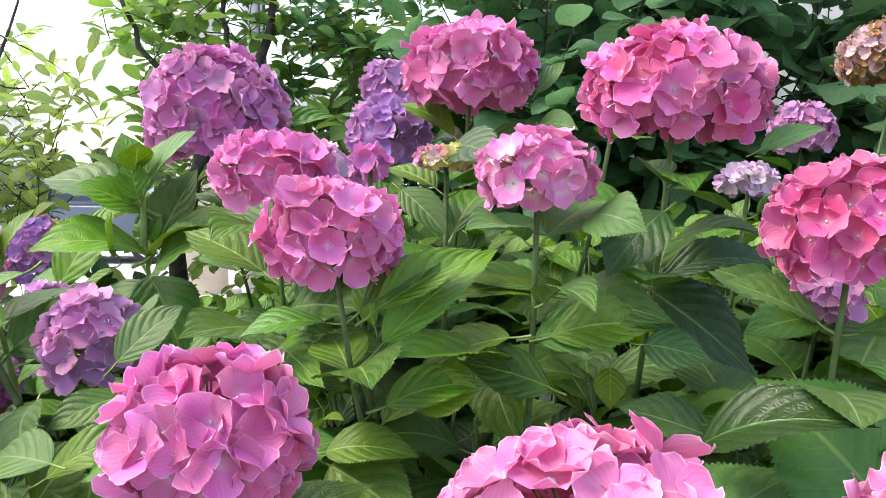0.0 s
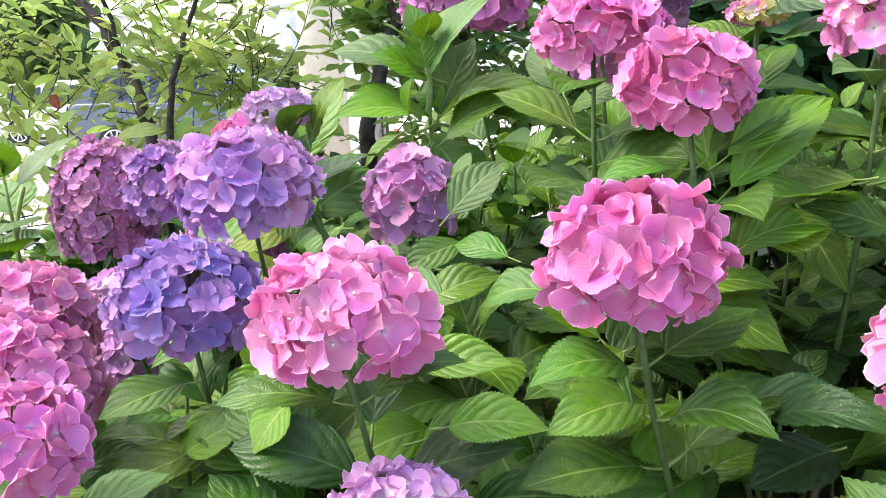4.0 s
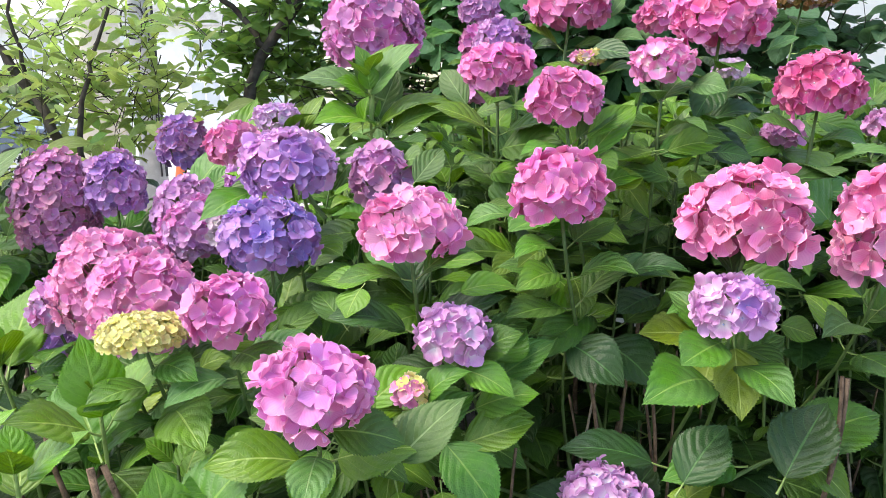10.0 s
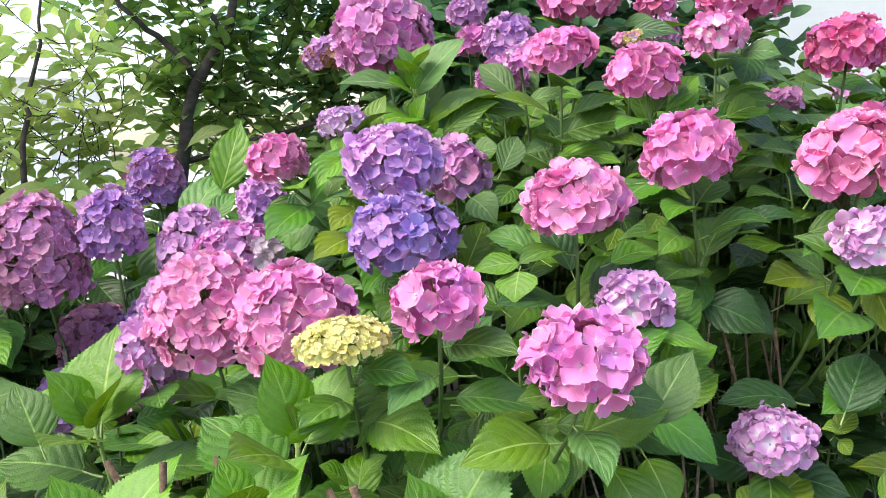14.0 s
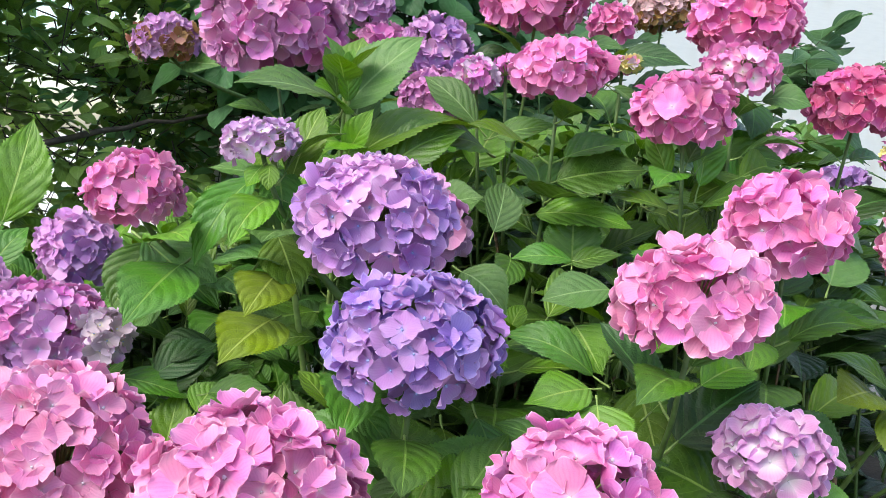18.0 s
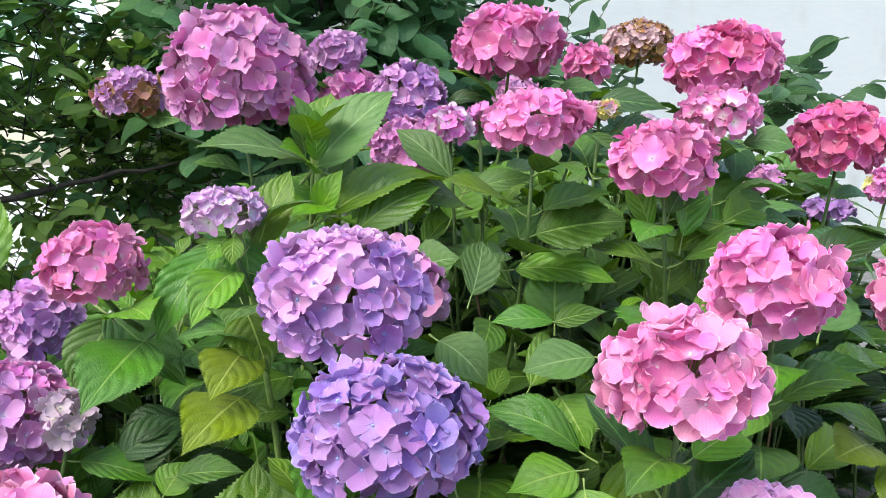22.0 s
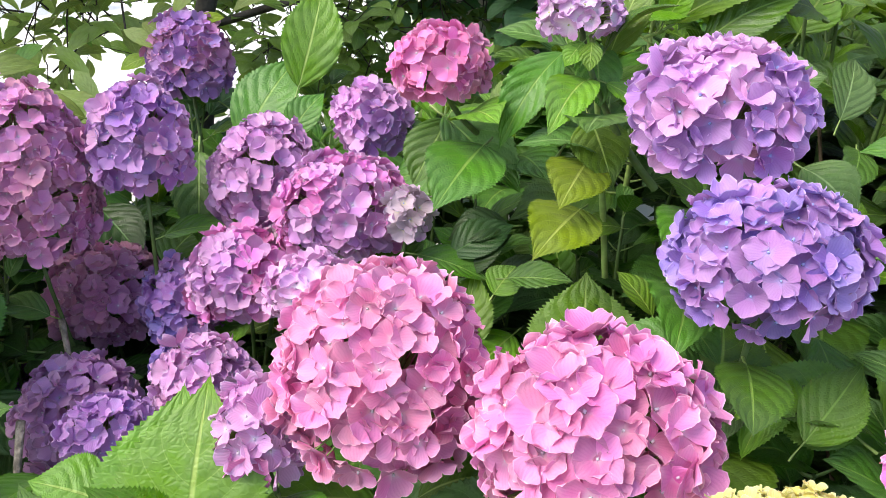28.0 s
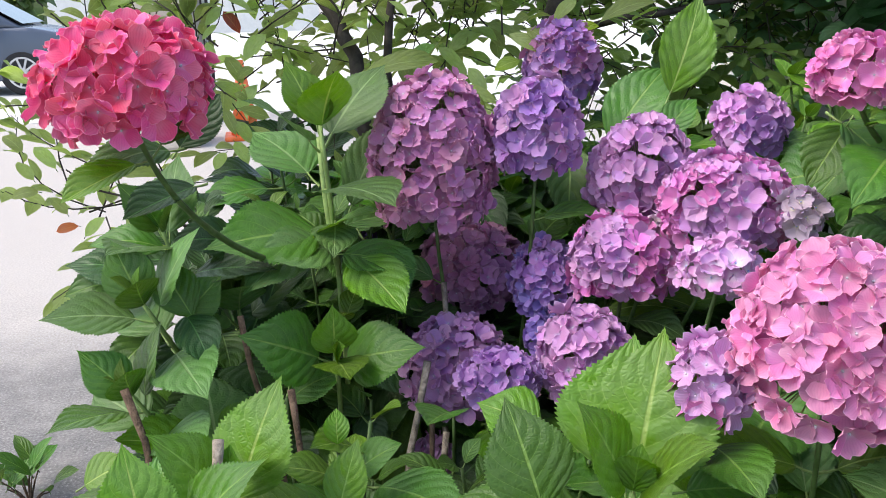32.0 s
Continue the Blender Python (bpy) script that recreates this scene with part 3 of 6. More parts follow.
            size = floret * rng.uniform(0.84, 1.2)
            m = frame_of(np.cross(nrm, rng.normal(0, 1, 3)), nrm, size, size, size, p)
            sel = 0
            if nb > 1:
                t = noise.noise(Vector((p * 11.0).tolist())) + rng.normal(0, 0.22)
                sel = min(nb - 1, max(0, int((t * 0.9 + 0.5) * nb)))
            loose.append((int(rng.integers(len(FLORETS))), m, sel))
            v, f = tube_arrays(np.array([c + (0, 0, -rz * 0.4), (c + p) / 2 + (0, 0, -rz * 0.1), p]), (0.0016, 0.0013, 0.001), 3)
            pieces.append((v, f, np.zeros((len(v), 2)), np.full(len(f), nb + 1)))
        if not near:
            for s, m, sel in loose:
                v, f, u, i = moved(FAR_FLORETS[s], m)
                pieces.append((v, f, u, np.where(i == 0, sel, nb)))
        V, F, U, I = joined(pieces)
        ob = hang(new("flower_head", raw_mesh("flower_head", V, F, U, mats, I)), self.root)
        if near:
            for s, m, sel in loose:
                fl = new("floret", FLORET_MESH[s])
                for slot, mat in zip(fl.material_slots, (PETAL[colours[sel]], BEAD[bead])):
                    slot.link = "OBJECT"
                    slot.material = mat
                hang(fl, ob, Matrix(m.tolist()))
        return ob

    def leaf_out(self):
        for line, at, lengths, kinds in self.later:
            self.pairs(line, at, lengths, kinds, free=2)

    def shoot(self, x, y, z, size=0.13, kinds=("mid", "light"), top="young", pairs=3, lean=(0, 0), spin=None, foot=None):
        """A leafy shoot without flowers; (x, y, z) is its growing tip."""
        tipp = np.array((x, y, z))
        if foot is None:
            foot = np.array((x - lean[0] * 0.2 + rng.uniform(-0.05, 0.05), y + 0.06 - lean[1] * 0.2 + rng.uniform(-0.05, 0.05), max(0.03, z - rng.uniform(0.35, 0.6))))
        line = bend(foot, tipp, (rng.uniform(-0.03, 0.03), rng.uniform(-0.03, 0.03), 0), 9)
        reach = float(np.linalg.norm(tipp - foot))
        at = [1 - (0.012 + 0.055 * k) / reach for k in range(pairs + 1)]
        a0 = rng.uniform(0, 3.14) if spin is None else spin
        top = max(self.pairs(line, at[:1], [size * 0.45], (top,), 1.1, a0),
                  self.pairs(line, at[1:2], [size * 0.8], (top, kinds[-1]), 0.65, a0 + 1.57),
                  self.pairs(line, at[2:], [size * (1.0 + 0.08 * k) for k in range(pairs - 1)], kinds, 0.25, a0))
        if top > 0.2:
            t = np.linspace(0, top, 7)[:, None]
            i = np.minimum((t[:, 0] * 8).astype(int), 7)
            v, f = tube_arrays(line[i] + (line[i + 1] - line[i]) * (t * 8 - i[:, None]), np.linspace(0.0045, 0.003, 7), 5)
            hang(new("stem", raw_mesh("stem", v, f, mats=(STEM["green"],))), self.root)

    def whorl(self, x, y, z, size=0.16, spin=0.0, axis=(0, -0.25, 1), kinds=("young", "young", "light", "mid"), rows=4, foot=None, shape=8):
        """The leafy end of a strong young shoot: opposite pairs, each at a right angle to the last, small and upright at the tip, broad and spread below."""
        d = np.array(axis, float)
        d /= np.linalg.norm(d)
        e1 = np.cross(d, (0, 1, 0.2))
        e1 /= np.linalg.norm(e1)
        e2 = np.cross(d, e1)
        tip = np.array((x, y, z), float)
        for k, (grow, rise, back) in enumerate(((0.45, 74, 0.0), (0.80, 58, 0.08), (1.08, 38, 0.26), (1.15, 10, 0.70), (1.1, -10, 1.25))[:rows]):
            at = tip - d * back * size
            for sg in (1, -1):
                a = spin + k * 1.5708 + rng.uniform(-0.18, 0.18)
                o = sg * (math.cos(a) * e1 + math.sin(a) * e2)
                e = math.radians(rise + rng.uniform(-9, 9))
                way = math.cos(e) * o + math.sin(e) * d
                ln = size * grow * rng.uniform(0.9, 1.1)
                base = at + way * ln * (0.06 + 0.06 * k)
                self.leaf(base, base + way * ln, rng.uniform(0.9, 1.08), kinds[min(k, len(kinds) - 1)], math.cos(e) * d - math.sin(e) * o, shape if k else 3)
        self.stem(foot if foot is not None else tip - d * size * 2.6, tip, 0.0062, 0.0040, "pale", (0.006, 0.004, 0))

    def done(self):
        for kind, pieces in self.rest.items():
            V, F, U, I = joined(pieces)
            hang(tagged(new("leaf_mass", raw_mesh("leaf_mass", V, F, U, (LEAF[kind], STEM["pale"]), I)), kind="stuff"), self.root)


# ---- ground, road, building ----
def grid_sheet(name, x0, y0, x1, y1, step, rise, mat):
    xs, ys = np.arange(x0, x1 + 1e-6, step), np.arange(y0, y1 + 1e-6, step)
    V = np.array([(x, y, rise(x, y)) for y in ys for x in xs])
    n = len(xs)
    F = np.array([(j * n + i, j * n + i + 1, (j + 1) * n + i + 1, (j + 1) * n + i) for j in range(len(ys) - 1) for i in range(n - 1)])
    return new(name, raw_mesh(name, V, F, mats=(mat,)))


ground = part("ground", box(bmesh.new(), -400, -400, -0.3, 400, 400, 0), ASPHALT, None)
tagged(ground, "pale worn grey asphalt yard and street", "ground", kind="structure")

# Sheet added on the far street; its bright light is put into the colour.
yard = part("pavement", box(bmesh.new(), -70, 11.0, -0.05, 60, 60, 0.006), plain_material("far_street_bright_pale", (0.70, 0.68, 0.64), 0.85, 1.5, 0.12, fine=60.0), None)
tagged(yard, "pale paving sheet added beyond the yard, bright light put into its colour", "pavement", kind="structure")


def bed_rise(x, y):
    e = min(x + 1.8, 2.4 - x, y - 0.25, 3.2 - y)
    return 0.004 + max(0.0, min(1.0, e / 0.35)) * 0.05 + 0.018 * noise.noise(Vector((x * 6, y * 6, 0))) * max(0, min(1, e / 0.3))


bed = grid_sheet("planting_bed", -1.8, 0.25, 2.4, 3.2, 0.06, bed_rise, SOIL)
tagged(bed, "dark crumbly soil of the planting bed", "soil", kind="structure")

n = Nodes("painted_board_wall")
streak = n.noise(3.0, 5.0, n.stretch(n.world_place(), 1.0, 1.0, 16.0), 0.6)
grain = n.noise(14.0, 4.0, n.stretch(n.world_place(), 1.0, 1.0, 12.0), 0.7)
stain = n.noise(0.9, 4.0, n.world_place())
wall_col = n.mix(n.ramp(streak, 0.3, 0.75, 0.0, 0.5), (0.90, 0.86, 0.80), (0.82, 0.785, 0.73))
wall_col = n.mix(n.ramp(stain, 0.5, 0.75, 0.0, 0.6), wall_col, (0.66, 0.58, 0.48))
wall_col = n.mix(n.ramp(grain, 0.6, 0.8, 0.0, 0.3), wall_col, (0.80, 0.80, 0.79))
n.bump(n.math("ADD", streak, grain), 0.25, 0.004)
WALL = n.end(wall_col, 0.75)
wall = part("wall_building", box(bmesh.new(), 0.1, 3.30, 0.0, 14.0, 3.5, 4.2), WALL, None)
tagged(wall, "white painted board wall with faint streaks and stains", "wall", kind="structure")

# ---- the shrubs ----
rose = Shrub(0.1, 1.5, "large hydrangea shrub with rose-pink mophead flowers and toothed green leaves", 0.3)
blue = Shrub(-0.66, 1.72, "hydrangea shrub with violet-blue, orchid and pale pink flower heads", 0.25)
mauve = Shrub(-0.1, 2.05, "tall hydrangea shrub with large mauve and pink flower heads", 0.25)
dusky = Shrub(-1.15, 2.3, "hydrangea shrub with dusky mauve and violet heads beside bare stubs", 0.22)
red = Shrub(-1.72, 1.62, "hydrangea shrub with one crimson flower head and fresh green shoots", 0.12)

# flower heads of the rose shrub
rose.head(-0.501, 0.711, 1.076, 0.204, 0.162, ("pink", "pale_pink",), 0.056, near=True, kinds=("mid", "dark", "mid"))
rose.head(-0.208, 0.743, 1.123, 0.198, 0.176, ("pink",), 0.056, near=True, kinds=("mid", "dark", "mid"))
rose.head(0.097, 0.610, 1.072, 0.252, 0.216, ("rose",), 0.066, near=True, kinds=("mid", "dark", "mid"))
rose.head(0.378, 0.600, 1.023, 0.212, 0.271, ("rose", "pale_pink",), 0.062, near=True, lean=(0,0))
rose.head(-0.124, 0.959, 1.293, 0.180, 0.142, ("pink",), 0.048, near=True)
rose.head(-0.223, 1.133, 1.365, 0.186, 0.116, ("pink",), 0.046, "blue", near=True)
rose.head(-0.114, 1.356, 1.379, 0.076, 0.067, ("orchid",), 0.0368, "green", leaves=1)
rose.head(0.109, 0.989, 1.360, 0.154, 0.110, ("white_heart",), 0.0414, "green", near=True)
rose.head(0.287, 1.072, 1.460, 0.243, 0.175, ("pink", "deep_pink",), 0.0546, near=True)
rose.head(0.432, 0.909, 1.293, 0.198, 0.170, ("deep_pink",), 0.05, near=True)
rose.head(0.029, 0.535, 0.934, 0.159, 0.121, ("violet", "lilac", "pearl",), 0.0446, "blue", near=True, kinds=("mid", "dark", "mid"))
rose.head(-0.439, 0.645, 0.893, 0.150, 0.124, ("pearl",), 0.0446, near=True, kinds=("mid", "dark", "mid"))
rose.head(-0.177, 0.611, 0.570, 0.171, 0.137, ("pearl",), 0.0446, "blue", near=True, kinds=("mid", "dark", "mid"))
rose.head(0.005, 1.168, 1.381, 0.092, 0.041, ("bud", "pale_pink", "cream",), 0.0221, "green", leaves=2)
rose.head(0.494, 1.390, 1.346, 0.106, 0.064, ("cream", "pale_lilac", "cream",), 0.0313, "green", leaves=2)
rose.head(-0.524, 0.612, 0.811, 0.075, 0.066, ("bud", "pale_pink",), 0.0276, "green", leaves=1)
rose.head(0.542, 1.218, 1.178, 0.124, 0.076, ("mauve",), 0.0414, leaves=2)
rose.head(0.881, 1.276, 1.188, 0.114, 0.083, ("mauve", "thistle",), 0.0414, leaves=2)
rose.head(0.895, 1.111, 1.114, 0.138, 0.065, ("violet",), 0.0414, leaves=2)
rose.head(1.003, 1.010, 1.161, 0.116, 0.109, ("bud", "orchid",), 0.0322, "green", leaves=2)
rose.head(0.880, 2.116, 1.466, 0.173, 0.152, ("thistle", "mauve",), 0.0414, leaves=2)

# flower heads of the blue shrub
blue.head(-0.697, 1.043, 1.171, 0.220, 0.179, ("violet", "lilac",), 0.0458, "blue", near=True)
blue.head(-0.748, 0.920, 1.042, 0.212, 0.174, ("blue", "violet",), 0.041, "blue", near=True)
blue.head(-0.492, 1.190, 1.128, 0.165, 0.165, ("thistle", "mauve",), 0.0485, near=True)
blue.head(-0.688, 0.438, 0.888, 0.198, 0.155, ("orchid", "warm_pink",), 0.0543, near=True)
blue.head(-0.820, 0.634, 0.973, 0.163, 0.134, ("orchid", "warm_pink",), 0.0485, near=True)
blue.head(-0.964, 0.680, 0.930, 0.163, 0.083, ("bud",), 0.0202, "green", low=-0.3)
blue.head(-1.096, 1.104, 0.932, 0.241, 0.271, ("pale_pink",), 0.0432, near=True)
blue.head(-0.985, 0.893, 0.925, 0.240, 0.230, ("warm_pink", "pale_pink",), 0.0478, near=True)
blue.head(-1.220, 1.152, 0.880, 0.114, 0.141, ("lilac", "orchid",), 0.0405, leaves=1)
blue.head(-0.825, 1.454, 1.198, 0.157, 0.135, ("pale_pink", "pink",), 0.0377, near=True, foot=(-0.68, 1.50, 1.04))
blue.head(-0.718, 1.269, 1.268, 0.123, 0.075, ("pale_lilac",), 0.0331, "green", foot=(-0.62, 1.23, 1.03))
blue.head(-0.809, 1.754, 1.076, 0.148, 0.161, ("violet", "lilac",), 0.0405, near=True, leaves=1)

# flower heads of the mauve shrub
mauve.head(-0.437, 1.664, 1.483, 0.294, 0.277, ("mauve", "orchid",), 0.056, near=True)
mauve.head(-0.104, 1.789, 1.548, 0.142, 0.118, ("thistle",), 0.0423, near=True, leaves=1)
mauve.head(-0.107, 1.744, 1.461, 0.153, 0.112, ("mauve", "orchid",), 0.0423, leaves=1)
mauve.head(-0.098, 1.570, 1.431, 0.170, 0.170, ("violet", "thistle",), 0.0423, near=True, leaves=1)

# flower heads of the rose shrub
rose.head(-0.195, 1.356, 1.368, 0.097, 0.087, ("cream", "orchid",), 0.0313, "green", leaves=1)

# flower heads of the mauve shrub
mauve.head(-0.170, 1.509, 1.329, 0.160, 0.140, ("mauve",), 0.0405, leaves=1)
mauve.head(0.046, 1.413, 1.528, 0.239, 0.179, ("pink",), 0.058, near=True)
mauve.head(0.280, 1.390, 1.489, 0.122, 0.109, ("pink", "deep_pink",), 0.045, leaves=1)
mauve.head(-0.474, 2.039, 1.477, 0.170, 0.130, ("thistle", "dried", "thistle",), 0.0331, "green", leaves=1, foot=(-0.19, 2.21, 1.36))
mauve.head(0.856, 1.630, 1.577, 0.230, 0.156, ("dried", "faded", "dried", "faded",), 0.0276, "green", leaves=2)

# flower heads of the dusky shrub
dusky.head(-1.380, 1.933, 1.011, 0.269, 0.380, ("dusky", "mauve",), 0.0396, near=True, leaves=1)
dusky.head(-1.192, 1.863, 1.068, 0.189, 0.238, ("thistle", "violet",), 0.0414, near=True, leaves=2)
dusky.head(-1.025, 2.183, 1.167, 0.192, 0.223, ("mauve", "violet",), 0.0414, leaves=2)
dusky.head(-0.993, 1.823, 0.985, 0.218, 0.244, ("lilac", "thistle",), 0.0414, near=True, leaves=1)
dusky.head(-0.933, 1.617, 0.964, 0.240, 0.211, ("lilac", "orchid",), 0.0423, near=True, leaves=1)
dusky.head(-0.875, 1.486, 0.978, 0.086, 0.102, ("pale_lilac", "cream",), 0.0368, "blue", leaves=1)
dusky.head(-1.077, 1.379, 0.936, 0.138, 0.101, ("pale_lilac", "pearl",), 0.0368, "blue", leaves=1)
dusky.head(-1.080, 1.696, 0.854, 0.218, 0.189, ("thistle", "orchid",), 0.0414, near=True, leaves=1)
dusky.head(-1.028, 1.692, 0.901, 0.061, 0.079, ("cream",), 0.0239, "green", leaves=0)
dusky.head(-1.267, 2.079, 0.739, 0.262, 0.233, ("dusky", "mauve",), 0.0414, leaves=1)
dusky.head(-1.154, 1.898, 0.756, 0.166, 0.200, ("blue", "violet",), 0.0396, "blue", leaves=1)
dusky.head(-1.364, 1.824, 0.617, 0.242, 0.236, ("thistle",), 0.046, near=True, leaves=1)
dusky.head(-1.188, 1.607, 0.715, 0.186, 0.201, ("thistle", "lilac",), 0.0442, near=True, leaves=1)
dusky.head(-1.288, 1.709, 0.613, 0.111, 0.134, ("faded",), 0.0331, leaves=0)
dusky.head(-1.446, 2.260, 0.780, 0.098, 0.078, ("blue",), 0.0368, "blue", leaves=1)
dusky.head(-1.415, 1.844, 0.415, 0.107, 0.128, ("thistle",), 0.0414, leaves=0)
dusky.head(-1.215, 1.748, 0.703, 0.082, 0.094, ("blue",), 0.0368, "blue", leaves=0)
dusky.head(-1.338, 1.611, 0.694, 0.165, 0.118, ("violet",), 0.0414, leaves=1)
dusky.head(-1.445, 2.074, 0.568, 0.113, 0.141, ("violet",), 0.0414, leaves=0)

# flower heads of the red shrub
red.head(-1.859, 1.408, 1.227, 0.222, 0.181, ("red",), 0.0452, near=True, foot=(-1.70, 1.83, 0.87), leaves=1)

# leaves that show singly
rose.leaf((0.462, 0.898, 1.008), (0.344, 0.941, 1.132), 1.17, "mid", (-0.32, -0.63, 0.99), 8)
rose.leaf((0.270, 1.050, 1.311), (0.190, 1.001, 1.238), 1.01, "dark", (-0.19, -0.73, 0.78))
rose.leaf((0.124, 0.990, 1.169), (0.251, 0.979, 1.182), 0.90, "light", (-0.09, -0.73, 0.88))
rose.leaf((0.127, 1.041, 1.211), (0.003, 1.020, 1.216), 0.65, "light", (-0.09, -0.74, 0.85))
rose.leaf((-0.077, 0.952, 1.207), (0.043, 0.982, 1.273), 0.62, "light", (0.06, -0.74, 0.86))
rose.leaf((-0.074, 1.168, 1.113), (-0.207, 1.122, 1.099), 0.87, "light", (0.05, -0.73, 0.90))
rose.leaf((-0.039, 0.927, 1.107), (0.039, 0.925, 1.122), 1.38, "yellow", (0.03, -0.72, 0.94))
rose.leaf((0.121, 0.980, 1.111), (0.017, 0.991, 1.140), 0.82, "mid", (-0.09, -0.72, 0.93))
rose.leaf((-0.130, 0.910, 1.059), (-0.028, 0.887, 1.062), 0.92, "light", (0.10, -0.71, 0.98))
rose.leaf((-0.158, 0.942, 1.004), (-0.082, 0.948, 1.027), 1.09, "dark", (0.12, -0.70, 1.01))
blue.leaf((-0.420, 1.390, 1.171), (-0.481, 1.334, 1.090), 0.94, "mid", (0.22, -0.71, 0.84))
rose.leaf((0.290, 1.137, 1.221), (0.444, 1.132, 1.239), 0.66, "dark", (-0.18, -0.72, 0.83))
rose.leaf((0.278, 1.167, 1.202), (0.404, 1.094, 1.096), 0.87, "dark", (-0.17, -0.72, 0.84), 8)
rose.leaf((0.549, 1.226, 1.152), (0.420, 1.195, 1.133), 0.92, "mid", (-0.30, -0.68, 0.86))
rose.leaf((0.306, 0.946, 1.057), (0.200, 0.969, 1.090), 0.76, "grey", (-0.22, -0.68, 0.96))
rose.leaf((-0.226, 1.208, 1.145), (-0.306, 1.189, 1.145), 1.02, "grey", (0.14, -0.73, 0.87))
rose.leaf((0.372, 1.013, 1.384), (0.452, 1.019, 1.410), 0.63, "grey", (-0.26, -0.70, 0.73))
blue.leaf((-0.539, 1.094, 0.928), (-0.470, 1.122, 1.013), 1.16, "light", (0.31, -0.64, 1.00))
rose.leaf((-0.056, 1.144, 1.340), (0.004, 1.104, 1.282), 0.90, "grey", (0.04, -0.75, 0.76))
rose.leaf((0.205, 1.047, 1.119), (0.200, 1.022, 1.073), 1.15, "yellow", (-0.14, -0.72, 0.91))
rose.leaf((0.226, 0.961, 1.164), (0.298, 0.934, 1.149), 1.05, "dark", (-0.17, -0.72, 0.89))
rose.leaf((0.153, 1.404, 1.491), (0.201, 1.418, 1.544), 0.71, "grey", (-0.08, -0.74, 0.68))
mauve.leaf((-0.343, 1.732, 1.462), (-0.212, 1.725, 1.482), 0.60, "mid", (0.15, -0.73, 0.70))
rose.leaf((0.237, 0.864, 0.964), (0.387, 0.915, 1.035), 0.94, "grey", (-0.11, -0.71, 0.95), 8)
rose.leaf((0.206, 0.848, 0.890), (0.354, 0.804, 0.881), 0.81, "mid", (-0.09, -0.70, 1.00))
rose.leaf((0.109, 0.837, 0.745), (0.283, 0.829, 0.759), 0.74, "light", (-0.02, -0.67, 1.08))
rose.leaf((-0.120, 0.840, 0.853), (-0.273, 0.737, 0.798), 0.60, "mid", (0.13, -0.69, 1.02))
rose.leaf((-0.166, 0.887, 0.918), (-0.282, 0.843, 0.917), 1.07, "light", (0.15, -0.70, 0.97))
rose.leaf((-0.139, 0.868, 0.925), (-0.142, 0.817, 0.853), 1.47, "light", (0.14, -0.70, 0.97))
rose.leaf((-0.187, 0.944, 1.017), (-0.066, 0.895, 0.982), 0.79, "mid", (0.16, -0.72, 0.91))
rose.leaf((-0.237, 0.955, 0.970), (-0.303, 0.906, 0.935), 0.92, "light", (0.19, -0.70, 0.93))
blue.leaf((-0.744, 1.407, 0.775), (-0.890, 1.332, 0.758), 0.65, "light", (0.33, -0.65, 0.95))
rose.leaf((-0.436, 0.810, 0.905), (-0.320, 0.820, 0.924), 0.88, "light", (0.32, -0.64, 0.98))
rose.leaf((-0.402, 0.746, 0.789), (-0.303, 0.788, 0.855), 0.98, "light", (0.31, -0.61, 1.06))
rose.leaf((0.513, 1.277, 1.155), (0.395, 1.304, 1.220), 0.84, "mid", (-0.21, -0.72, 0.80))
rose.leaf((-0.449, 0.846, 0.984), (-0.333, 0.836, 0.988), 0.85, "light", (0.16, -0.70, 0.98))
blue.leaf((-0.460, 0.964, 1.013), (-0.353, 1.007, 1.054), 0.71, "light", (0.15, -0.71, 0.94))
rose.leaf((-0.401, 0.759, 0.943), (-0.293, 0.749, 0.947), 1.03, "light", (0.13, -0.68, 1.03))
rose.leaf((-0.208, 0.848, 0.998), (-0.278, 0.800, 0.973), 0.73, "light", (-0.01, -0.71, 0.98))
rose.leaf((-0.190, 0.806, 0.954), (-0.298, 0.746, 0.943), 0.96, "light", (-0.03, -0.70, 1.01))
rose.leaf((-0.167, 0.872, 0.922), (-0.120, 0.825, 0.859), 1.69, "light", (-0.04, -0.70, 1.02), 8)
rose.leaf((-0.124, 0.901, 1.047), (-0.024, 0.849, 0.995), 0.97, "light", (-0.07, -0.72, 0.93))
rose.leaf((-0.073, 0.823, 0.949), (0.041, 0.792, 0.938), 1.00, "dark", (-0.11, -0.69, 1.01))
rose.leaf((-0.064, 0.923, 1.106), (0.046, 0.942, 1.126), 0.89, "light", (-0.11, -0.73, 0.89))
rose.leaf((0.131, 1.046, 1.217), (0.018, 1.027, 1.236), 0.77, "mid", (-0.22, -0.72, 0.81))
rose.leaf((0.107, 1.003, 1.166), (0.216, 1.000, 1.171), 1.01, "mid", (-0.21, -0.71, 0.84))
rose.leaf((-0.070, 0.960, 1.168), (0.065, 1.026, 1.271), 0.60, "light", (-0.11, -0.74, 0.85))
rose.leaf((-0.210, 1.318, 1.230), (-0.397, 1.291, 1.260), 0.63, "mid", (-0.01, -0.75, 0.79))
blue.leaf((-0.691, 1.340, 1.084), (-0.576, 1.394, 1.151), 1.26, "grey", (0.22, -0.71, 0.86))
blue.leaf((-0.426, 1.098, 1.119), (-0.350, 1.141, 1.189), 0.91, "grey", (0.12, -0.73, 0.86))
dusky.leaf((-0.877, 1.945, 1.122), (-0.768, 2.040, 1.320), 0.61, "light", (0.22, -0.71, 0.82))
blue.leaf((-0.551, 1.090, 0.843), (-0.641, 1.000, 0.767), 0.93, "light", (0.18, -0.68, 1.01))
